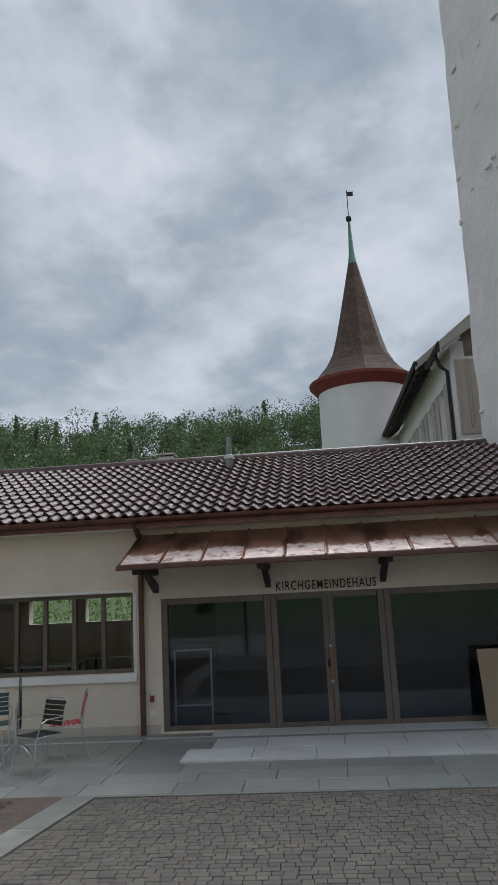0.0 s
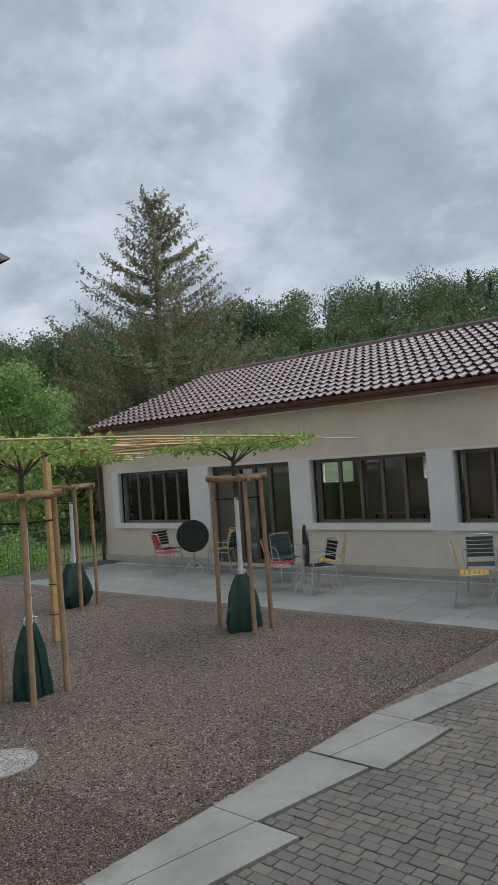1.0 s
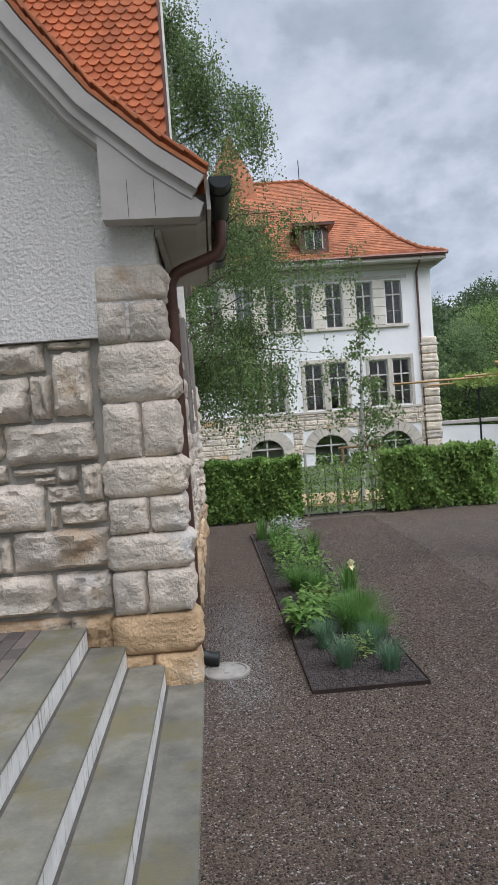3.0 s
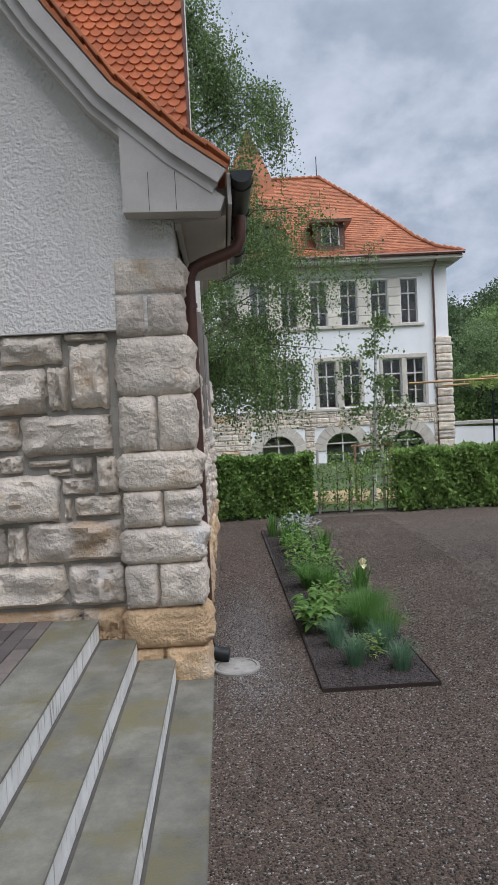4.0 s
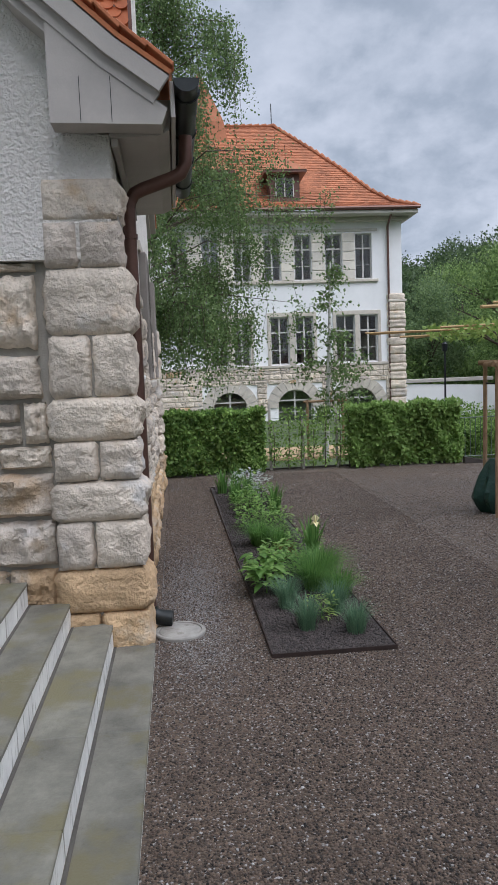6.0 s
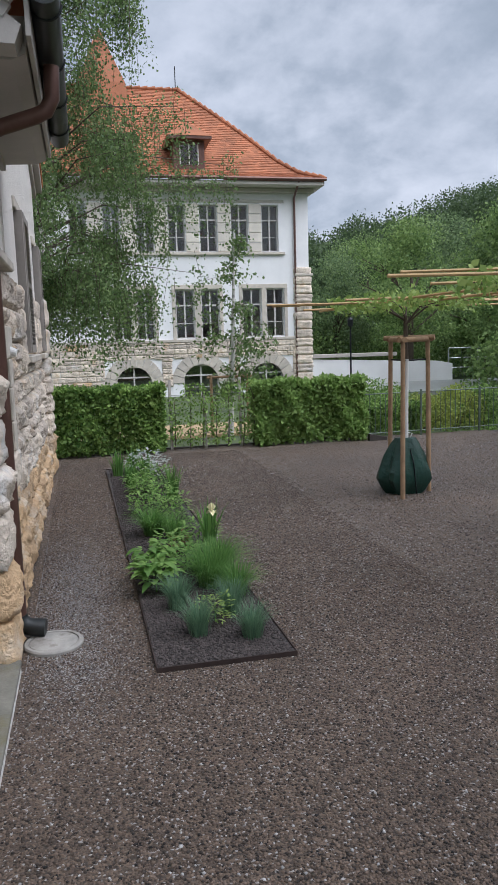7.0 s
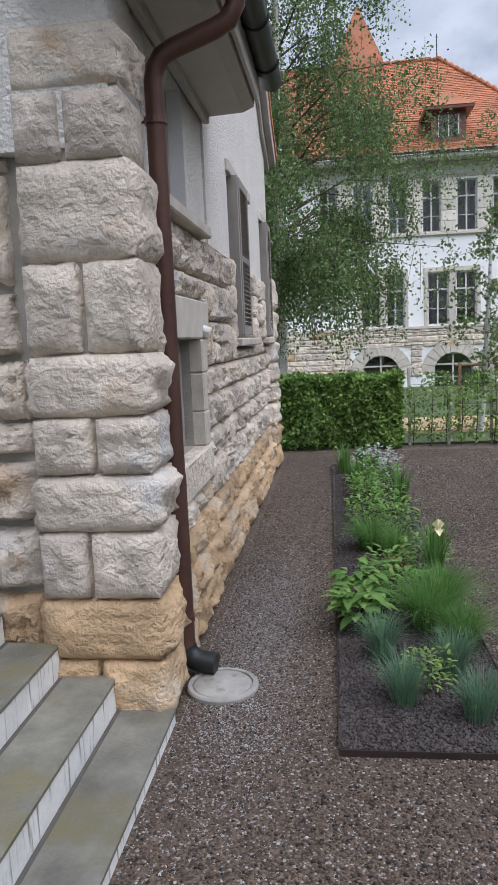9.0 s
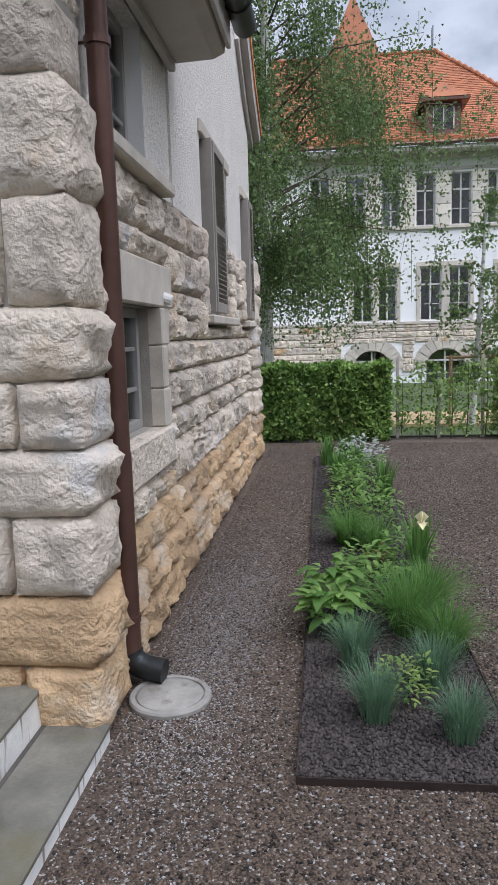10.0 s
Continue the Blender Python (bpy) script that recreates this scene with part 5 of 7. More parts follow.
part("vane_rod", tube(bmesh.new(), [(TX, TY, 21.2), (TX, TY, 22.75)], 0.025, 6), M_GUTTER, tower)
part("vane_flag", box(bmesh.new(), TX, TX + 0.32, TY - 0.01, TY + 0.01, 22.4, 22.65), M_GUTTER, tower)

manor = thing("manor_house", (7, 28, 0), "white manor house with deep dark eaves", "building")
W = side((4.25, 0, 0), (0, 1, 0), (-1, 0, 0))
mw = [(22.0 + 2.5 * k, 23.1 + 2.5 * k, 5.9, 7.9) for k in range(5)]
part("wall", holed(bmesh.new(), W, 20.7, 35.0, -0.4, 0, -0.2, 8.9, mw), M_WHITEWALL, manor, "white plastered wall")
for a, b, c, d in mw:
    w = part("window", box(bmesh.new(), a, b, -0.2, -0.19, c, d, 0, W), M_GLASS, manor)
    mbox(W, "frame", M_ANNEXTRIM, w, (a + b) / 2 - 0.04, (a + b) / 2 + 0.04, -0.18, -0.1, c, d)
    mbox(W, "shutter", M_BARGE, w, a - 0.55, a - 0.02, 0.003, 0.05, c, d)
    mbox(W, "shutter", M_BARGE, w, b + 0.02, b + 0.55, 0.003, 0.05, c, d)
part("front_wall", box(bmesh.new(), 4.252, 9.0, 20.6, 20.95, -0.2, 8.4), M_WHITEWALL, manor)
loggia = part("timber_gallery", box(bmesh.new(), 4.32, 5.3, 20.52, 20.597, 6.1, 6.3, 0.01), M_BARGE, manor, "grey timber gallery opening")
for x in (4.32, 4.62, 4.92, 5.22):
    part("post", box(bmesh.new(), x, x + 0.08, 20.5, 20.598, 6.3, 8.3, 0.01), M_BARGE, loggia)
part("gallery_panel", box(bmesh.new(), 4.4, 5.3, 20.56, 20.595, 6.3, 8.3), M_PLINTH, loggia)
m_mr = Matrix(((1, 0, 0, 0), (0, 0, 1, 0), (0, 1, 0, 0), (0, 0, 0, 1)))
part("roof", prism(bmesh.new(), [(3.55, 8.75), (3.55, 8.9), (9.0, 13.2), (9.0, 13.0)], 22.5, 35.5, m_mr), M_TILEOLD, manor, "brown tiled roof with deep eaves")
part("eave_boarding", prism(bmesh.new(), [(3.58, 8.66), (3.58, 8.748), (4.6, 9.55), (4.6, 9.46)], 22.52, 35.4, m_mr), M_DARKWOOD, manor, "dark boarded eaves")
for k in range(17):
    y = 22.7 + k * 0.75
    part("rafter", prism(bmesh.new(), [(3.62, 8.55), (3.62, 8.66), (4.3, 9.2), (4.3, 9.08)], y, y + 0.12, m_mr), M_DARKWOOD, manor)
part("verge_board", prism(bmesh.new(), [(3.5, 8.62), (3.5, 8.88), (9.0, 13.2), (9.0, 12.94)], 22.42, 22.498, m_mr), M_BARGE, manor, "grey verge board")
part("gutter", tube(bmesh.new(), [(3.5, 22.4, 8.82), (3.5, 35.5, 8.82)], 0.08, 8), M_GUTTER, manor)
part("downpipe", tube(bmesh.new(), [(3.88, 21.0, 8.6), (4.0, 21.0, 8.25), (4.18, 21.0, 8.1), (4.18, 21.0, 0)], 0.055, 10), M_GUTTER, manor, smooth=40)

bay_roof = part("bay_roof", prism(bmesh.new(), [(3.9, 8.62), (3.9, 8.72), (9.0, 11.95), (9.0, 11.8)], 20.1, 22.41, m_mr), M_TILEOLD, manor, "tiled roof of the projecting bay")
part("bay_verge_board", prism(bmesh.new(), [(3.86, 8.5), (3.86, 8.74), (9.0, 11.98), (9.0, 11.72)], 20.02, 20.098, m_mr), M_BARGE, bay_roof, "grey verge board")
part("bay_gutter", tube(bmesh.new(), [(3.84, 20.05, 8.66), (3.84, 22.4, 8.66)], 0.08, 8), M_GUTTER, bay_roof)
for k in range(5):
    part("bay_rafter", prism(bmesh.new(), [(3.92, 8.48), (3.92, 8.6), (4.5, 8.98), (4.5, 8.86)], 20.3 + 0.45 * k, 20.4 + 0.45 * k, m_mr), M_WHITEWALL, bay_roof)

old_wall = thing("old_wall_building", (9, 14, 0), "tall old limewashed building with bulging rubble wall", "building")
bm = bmesh.new()
foot = [(3.76, 16.1), (5.95, 7.2), (15, 7.2), (15, 22), (6.6, 22)]
cuts = 40
rng_w = np.random.default_rng(2)
for i in range(len(foot)):
    (xa, ya), (xb, yb) = foot[i], foot[(i + 1) % len(foot)]
    nx = 40 if i == 0 else 2
    g = []
    for k in range(cuts + 1):
        row = []
        for q in range(nx + 1):
            x, y, z = xa + (xb - xa) * q / nx, ya + (yb - ya) * q / nx, -0.3 + 26.3 * k / cuts
            b = 0.0
            if i == 0:
                b = 0.07 * noise.noise(Vector((x * 1.1, y * 1.1, z * 0.9))) + 0.035 * noise.noise(Vector((x * 3, y * 3, z * 2.4)))
            row.append(bm.verts.new((x - b + 0.012 * z, y, z)))
        g.append(row)
    for r0, r1 in zip(g, g[1:]):
        for q in range(nx):
            bm.faces.new((r0[q], r0[q + 1], r1[q + 1], r1[q]))
bmesh.ops.remove_doubles(bm, verts=bm.verts[:], dist=0.12)
part("wall", bm, M_OLDWALL, old_wall, "bulging limewashed rubble wall", 60)
part("flat_roof", box(bmesh.new(), 4.6, 15, 7.3, 21.9, 25.9, 26.1), M_TILEOLD, old_wall)
WALLSTONE = finish(quoin_rock(77), "wall_stone", M_OLDWALL, 60)
wr = random.Random(6)
for k in range(46):
    t, z = wr.uniform(0.0, 0.4), wr.uniform(4, 18)
    x, y = foot[0][0] + (foot[1][0] - foot[0][0]) * t, foot[0][1] + (foot[1][1] - foot[0][1]) * t
    piece("wall_stone", WALLSTONE, Matrix.LocRotScale((x + 0.012 * z, y, z), Euler((wr.uniform(-0.3, 0.3), 0, 0.24)), (0.07, wr.uniform(0.1, 0.22), wr.uniform(0.06, 0.14))), old_wall)

# ---- hedges ----
def hedge(y0, y1, x, depth, h, n, material, label, seed, size=0.075):
    rng = np.random.default_rng(seed)
    ob = thing("hedge", (x - depth / 2, (y0 + y1) / 2, 0), label, "hedge")
    c = rng.uniform(size=(n, 3))
    pick = rng.integers(0, 4, n)
    c[pick == 0, 0] = 1 - rng.beta(1, 7, (pick == 0).sum())
    c[pick == 1, 0] = 1 - rng.beta(1, 7, (pick == 1).sum())
    c[pick == 2, 2] = 1 - rng.beta(1, 8, (pick == 2).sum())
    c[pick == 3, 1] = np.where(rng.uniform(size=(pick == 3).sum()) < 0.5, rng.beta(1, 8, (pick == 3).sum()), 1 - rng.beta(1, 8, (pick == 3).sum()))
    p = np.stack([x - depth + c[:, 0] * depth, y0 + c[:, 1] * (y1 - y0), 0.06 + c[:, 2] * (h - 0.1)], 1)
    wob = np.sin(p[:, 1] * 6.1 + p[:, 2] * 3) * 0.035 + np.sin(p[:, 1] * 14 + p[:, 2] * 9) * 0.02
    p[:, 0] += wob * (1 if seed == 3 else 1.2) + 0.05 * np.sin(p[:, 1] * 3.1 - p[:, 2] * 4.3 + seed)
    p[:, 2] += np.sin(p[:, 1] * 7.3 + seed) * 0.03 * c[:, 2]
    part("leaves", leaf_cloud("leaves", p, size, material, rng), material, ob)
    bm = bmesh.new()
    for k in range(int((y1 - y0) / 0.22)):
        yy = y0 + 0.1 + k * 0.22
        for s in (-0.12, 0.1):
            tube(bm, [(x - depth / 2 + s, yy, 0), (x - depth / 2 + s * 1.6, yy + rng.normal() * 0.05, h * 0.55), (x - depth / 2 + s * 2, yy + rng.normal() * 0.1, h * 0.93)], [0.016, 0.011, 0.005], 5)
    part("stems", bm, M_BARK, ob)
    return ob


hedge(-0.55, 1.55, -15.15, 0.6, 1.29, 17000, M_LEAF_HEDGE, "clipped dense green hornbeam hedge beside the gravel", 3, 0.095)
hedge(3.35, 5.6, -15.2, 0.65, 1.28, 14000, M_LEAF_HEDGE2, "loosely clipped green hornbeam hedge by the fence", 4, 0.11)
hedge(5.75, 7.15, -16.0, 0.55, 0.64, 5200, M_LEAF_HEDGE, "low clipped dark green hedge behind the metal fence", 6, 0.075)


# ---- stairs ----
stairs = thing("stone_stairs", (-4.5, -1.0, 0), "broad grey stone steps with mossy worn treads", "stairs")
for k in range(4):
    y_front, top = -0.37 - 0.295 * k, 0.085 + 0.172 * k
    joints = [-6.215, -4.9 + 0.35 * (k % 2), -3.6 - 0.2 * (k % 3), -2.4, -1.6]
    for a, b in zip(joints, joints[1:]):
        part("tread", box(bmesh.new(), a + 0.002, b - 0.002, y_front - (0.33 if k < 3 else 0.36), y_front, top - 0.028, top, 0.006), M_STEP, stairs)
    part("riser", box(bmesh.new(), -6.21, -1.6, y_front - 0.28, y_front - 0.006, top - 0.2, top - 0.029), M_RISER, stairs, "pale streaked riser")
# thin dark strip where each tread meets the next riser
for k in range(3):
    y_back, top = -0.37 - 0.295 * (k + 1), 0.085 + 0.172 * k
    part("dirt_seam", box(bmesh.new(), -6.2, -1.62, y_back - 0.004, y_back + 0.016, top - 0.01, top + 0.004, 0.003), M_JOINT, stairs, "thin dark strip along the foot of a riser")
landing = part("landing", box(bmesh.new(), -6.28, -1.6, -7.0, -1.615, -0.05, 0.56), M_JOINT, stairs, "landing of small dark pavers")
lr = random.Random(3)
bm = box(bmesh.new(), -0.118, 0.118, -0.058, 0.058, 0, 0.035, 0.005)
M_DARKPAVER = mat("dark_paver", (0.125, 0.105, 0.093), 0.15, 4, 0.7, 0.2, 120, rnd=0.38)
LP = finish(bm, "paver", M_DARKPAVER)
for i in range(16):
    for k in range(10):
        piece("paver", LP, pose(-6.16 + 0.242 * i, -1.68 - 0.122 * k, 0.563 + lr.uniform(0, 0.003)), landing)

# ---- drain disc at the downpipe ----
M_CONC = mat("weathered_concrete", (0.36, 0.345, 0.31), 0.2, 9, 0.9, 0.3, 90, stain=((0.22, 0.20, 0.17), 8, 0.56))
disc = thing("drain_cover", (-6.58, -0.2, 0), "round concrete drain cover beside the downpipe", "drain cover")
part("ring", lathe(bmesh.new(), [(0.2, -0.02), (0.203, 0.018), (0.195, 0.028), (0.172, 0.028), (0.170, 0.012)], (-6.6, -0.19, 0), 40), M_CONC, disc, smooth=40)
part("lid", lathe(bmesh.new(), [(0.163, 0.005), (0.163, 0.024), (0.158, 0.028), (0.03, 0.030)], (-6.6, -0.19, 0), 40), M_CONC, disc, "pale concrete lid", 40)
cover = thing("gravel_cover", (-5.36, 2.9, 0), "round metal-rimmed cover filled with pale grit", "manhole cover")
M_GRIT = mat("pale_grit", (0.34, 0.34, 0.335), 0.2, 6, 0.9, 0.8, 110, voronoi=True)
part("fill", lathe(bmesh.new(), [(0.27, -0.01), (0.27, 0.012), (0.02, 0.016)], (-5.36, 2.9, 0), 40), M_GRIT, cover)
part("rim", lathe(bmesh.new(), [(0.285, -0.01), (0.285, 0.014), (0.272, 0.014), (0.272, -0.01)], (-5.36, 2.9, 0), 40), M_CONC, cover)

# ---- lamp pole ----
LPX, LPY = -2.294, 0.98
pole = thing("spotlight_pole", (LPX, LPY, 0), "black metal pole with spotlights and a presence sensor", "lamp post")
PR = 0.036
part("shaft", tube(bmesh.new(), [(LPX, LPY, -0.02), (LPX, LPY, 3.195)], PR, 28), M_BLACK, pole, smooth=50)
part("cap", tube(bmesh.new(), [(LPX, LPY, 3.195), (LPX, LPY, 3.201)], [PR * 1.02, PR * 0.9], 28), M_BLACK, pole)


def spotlight(z, yaw, arm, tilt, length=0.2, r=0.075, slant=0.85, off=(0.02, 0.08)):
    """A tubular spotlight on a forked joint: yaw about the pole, arm's reach, tilt down from level."""
    B = Matrix.Translation((LPX, LPY, z)) @ Matrix.Rotation(radians(yaw), 4, "Z")
    plate = part("bracket", box(bmesh.new(), PR - 0.006, PR + 0.01, -0.021, 0.021, -0.065, 0.065, 0.006, B), M_BLACK, pole)
    for zz in (-0.05, 0.05):
        part("bolt", tube(bmesh.new(), [B @ Vector((PR + 0.009, 0, zz)), B @ Vector((PR + 0.014, 0, zz))], 0.007, 8), M_PIPE, plate)
    part("arm", tube(bmesh.new(), [B @ Vector((PR, 0, 0)), B @ Vector((PR + arm * 0.5, 0, -0.006)), B @ Vector((PR + arm, 0, 0))], [0.02, 0.013, 0.02], 12), M_BLACK, plate, smooth=50)
    part("knuckle", tube(bmesh.new(), [B @ Vector((PR + arm, -0.028, 0)), B @ Vector((PR + arm, 0.028, 0))], 0.021, 16), M_BLACK, plate, smooth=40)
    H = B @ Matrix.Translation((PR + arm + off[0], 0, off[1])) @ Matrix.Rotation(radians(tilt), 4, "Y")
    bm = bmesh.new()
    n = 36
    rings = []
    for u, rr, sl in ((-0.03, r * 0.9, 0), (-0.024, r * 0.98, 0), (-0.012, r, 0), (length * 0.5, r, slant * 0.5), (length, r, slant), (length, r * 0.95, slant), (length * 0.3, r * 0.93, 0.0)):
        rings.append([bm.verts.new(H @ Vector((u + sl * rr * math.cos(2 * math.pi * k / n), rr * math.sin(2 * math.pi * k / n), rr * math.cos(2 * math.pi * k / n)))) for k in range(n)])
    for p, q in zip(rings, rings[1:]):
        for k in range(n):
            bm.faces.new((p[k], p[(k + 1) % n], q[(k + 1) % n], q[k]))
    bm.faces.new(rings[0])
    bm.faces.new(rings[-1])
    head = part("spotlight", bm, M_BLACK, pole, "black spotlight head", 35)
    part("lens", tube(bmesh.new(), [H @ Vector((length * 0.31, 0, 0)), H @ Vector((length * 0.72, 0, 0))], r * 0.56, 24), M_GRIT, head, "pale lamp lens")
    K = B @ Vector((PR + arm, 0, 0))
    side_v = (B.to_3x3() @ Vector((0, 1, 0))).normalized()
    for q in (-1, 1):
        a_ = K + side_v * (0.031 * q)
        b_ = H @ Vector((-0.004, q * (r * 0.55), -r * 0.80))
        c_ = H @ Vector((0.0, q * (r + 0.002), -0.006))
        part("yoke", tube(bmesh.new(), [a_, b_, c_], [0.016, 0.014, 0.012], 8), M_BLACK, head, smooth=50)
        part("bolt", tube(bmesh.new(), [a_, a_ + side_v * (0.019 * q)], 0.008, 8), M_DRESSED, head)


AWAY = math.degrees(math.atan2(LPY, LPX))
spotlight(3.02, AWAY + 112, 0.028, 44, 0.125, 0.076, 0.25, (0.06, 0.045))
spotlight(2.825, AWAY - 75, 0.05, 22, 0.15, 0.072, 0.8, (0.022, 0.078))
spotlight(2.635, AWAY + 4, 0.03, 58, 0.085, 0.066, 0.5, (0.03, 0.05))
B = Matrix.Translation((LPX, LPY, 2.80)) @ Matrix.Rotation(radians(AWAY + 110), 4, "Z")
sensor = part("sensor", box(bmesh.new(), PR - 0.005, PR + 0.09, -0.035, 0.035, 0.0, 0.035, 0.01, B), M_BLACK, pole, "black presence sensor")
part("sensor_ring", tube(bmesh.new(), [B @ Vector((PR + 0.055, 0, 0.0)), B @ Vector((PR + 0.055, 0, -0.03))], 0.032, 20), M_PLINTH, sensor, "grey sensor ring")
part("sensor_eye", tube(bmesh.new(), [B @ Vector((PR + 0.055, 0, -0.03)), B @ Vector((PR + 0.055, 0, -0.045))], [0.031, 0.026], 20), M_BLACK, sensor)
part("cable", tube(bmesh.new(), [B @ Vector((PR + 0.002, 0.01, -0.02)), B @ Vector((PR + 0.02, 0.0, -0.04)), B @ Vector((PR + 0.01, -0.02, -0.07))], 0.004, 6), M_DRESSED, sensor)

# ---- planting bed ----
bed = thing("planting_bed", (-9.7, 0.85, 0), "long planting bed with rusty steel edging", "flower bed")
BX0, BX1, BY0, BY1F, BY1N = -13.55, -5.95, 0.38, 1.22, 1.37
BY0N = 0.46
M_STEEL = mat("rusty_steel_edging", (0.05, 0.032, 0.026), 0.3, 6, 0.7, 0.2, 60, metal=0.3)
M_MULCH = mat("dark_gravel_mulch", (0.060, 0.052, 0.050), 0.3, 3, 0.9, 0.5, 55, voronoi=True)
bm = bmesh.new()
corners = [(BX0, BY0), (BX1, BY0N), (BX1, BY1N), (BX0, BY1F)]
lo = [bm.verts.new((x, y, -0.02)) for x, y in corners]
hi = [bm.verts.new((x, y, 0.022)) for x, y in corners]
bm.faces.new(lo[::-1])
bm.faces.new(hi)
for i in range(4):
    bm.faces.new((lo[i], lo[(i + 1) % 4], hi[(i + 1) % 4], hi[i]))
part("mulch", bm, M_MULCH, bed, "dark stone mulch")
for (xa, ya), (xb, yb) in zip(corners, corners[1:] + corners[:1]):
    d = Vector((xb - xa, yb - ya, 0))
    m = Matrix.Translation((xa, ya, 0)) @ Matrix.Rotation(math.atan2(d.y, d.x), 4, "Z")
    part("edging", box(bmesh.new(), -0.003, d.length + 0.003, -0.003, 0.003, -0.04, 0.034, 0, m), M_STEEL, bed, "rusty steel strip")


def chips(name, n, x0, x1, y0, y1, z, size, material, seed, label, category, spread="even"):
    """Loose stones as flattened chips, joined."""
    rng = np.random.default_rng(seed)
    base = np.array([(1, 0, 0), (-1, 0, 0), (0, 1, 0), (0, -1, 0), (0, 0, 0.7), (0, 0, -0.7)], float)
    tri = np.array([(0, 2, 4), (2, 1, 4), (1, 3, 4), (3, 0, 4), (2, 0, 5), (1, 2, 5), (3, 1, 5), (0, 3, 5)])
    p = np.stack([rng.uniform(x0, x1, n), rng.uniform(y0, y1, n), np.full(n, z)], 1)
    if spread == "fading":
        p[:, 0] = x1 - (x1 - x0) * rng.uniform(size=n) ** 1.6
    if spread == "soft":
        p[:, 0] = (x0 + x1) / 2 + rng.normal(size=n) * (x1 - x0) / 5
        p[:, 1] = np.clip((y0 + y1) / 2 + rng.normal(size=n) * (y1 - y0) / 5, -0.35, 2)
    sc = size * rng.uniform(0.5, 1.3, (n, 1, 1)) * rng.uniform(0.6, 1.2, (n, 6, 1))
    ang = rng.uniform(0, 2 * np.pi, n)
    v = base[None] * sc
    vx = v[..., 0] * np.cos(ang)[:, None] - v[..., 1] * np.sin(ang)[:, None]
    vy = v[..., 0] * np.sin(ang)[:, None] + v[..., 1] * np.cos(ang)[:, None]
    v = np.stack([vx, vy, v[..., 2]], 2) + p[:, None]
    me = bpy.data.meshes.new(name)
    f = (tri[None] + 6 * np.arange(n)[:, None, None]).reshape(-1)
    me.vertices.add(6 * n)
    me.vertices.foreach_set("co", v.ravel())
    me.loops.add(len(f))
    me.loops.foreach_set("vertex_index", f)
    me.polygons.add(len(f) // 3)
    me.polygons.foreach_set("loop_start", np.arange(0, len(f), 3))
    me.update(calc_edges=True)
    me.materials.append(material)
    return tagged(new(name, me), label, category, kind="stuff")


M_CHIP = mat("gravel_chip", (0.090, 0.064, 0.046), 0.2, 9, 0.62, 0.0, 60, island=1.1)
M_CHIPD = mat("dark_mulch_chip", (0.064, 0.052, 0.047), 0.2, 9, 0.85, 0.0, 60, island=0.55)
M_CHIPG = mat("grey_wet_grit", (0.25, 0.245, 0.24), 0.15, 9, 0.6, 0.0, 60, island=0.4)
M_CHIPP = mat("pale_gravel_chip", (0.42, 0.41, 0.395), 0.15, 9, 0.85, 0.0, 60, island=0.3)
chips("loose_gravel", 90000, -15.0, -3.4, -0.36, 2.9, 0.001, 0.009, M_CHIP, 1, "loose brown gravel chips over the courtyard", "gravel", "fading")
chips("loose_gravel", 60000, -15.0, -3.5, 0.2, 8.3, 0.001, 0.0105, M_CHIP, 2, "loose brown gravel chips over the courtyard", "gravel", "fading")
chips("pale_gravel", 9000, -14.0, -3.5, -0.3, 8.0, 0.002, 0.0085, M_CHIPP, 3, "scattered pale pebbles in brown gravel", "gravel")
chips("pale_gravel", 2200, -7.6, -5.0, -0.5, 0.4, 0.002, 0.005, M_CHIPP, 4, "pale wet grit near the drain cover", "gravel", "soft")
chips("grey_grit", 9000, -10.0, -5.2, -0.55, 0.45, 0.0015, 0.006, M_CHIPG, 14, "grey washed-out grit along the wall", "gravel", "soft")
chips("bed_mulch", 15000, -8.4, BX1 - 0.02, BY0N + 0.0, BY1N - 0.03, 0.026, 0.013, M_CHIPD, 5, "dark stone mulch in the planting bed", "mulch")
chips("bed_mulch", 9000, BX0, -8.4, BY0 + 0.05, BY1F + 0.0, 0.026, 0.013, M_CHIPD, 6, "dark stone mulch in the planting bed", "mulch")


def blades(name, at, n, h, spread, width, material, rng, lean=0.5):
    """A tuft of bent grass blades, each a tapered strip of three pieces."""
    v, f = [], []
    for _ in range(n):
        a, o = rng.uniform(0, 2 * math.pi), rng.uniform(0, spread * 0.25)
        b = a + rng.normal() * 0.5
        L, k = h * rng.uniform(0.55, 1.1), rng.uniform(0.15, 1) * lean
        d, s = np.array([math.cos(b), math.sin(b)]), np.array([-math.sin(b), math.cos(b)])
        p0 = np.array([at[0] + o * math.cos(a), at[1] + o * math.sin(a)])
        i = len(v)
        for t in (0, 0.4, 0.75, 1.0):
            q = p0 + d * (L * k * t * t)
            z = at[2] + L * (t - 0.45 * k * t * t * t)
            w = width * (1 - t) ** 0.6 * (0.5 if t == 0 else 1)
            v += [(*(q + s * w), z), (*(q - s * w), z)]
        f += [(i + 2 * k2, i + 2 * k2 + 1, i + 2 * k2 + 3, i + 2 * k2 + 2) for k2 in range(3)]
    return quads(name, v, f, material)


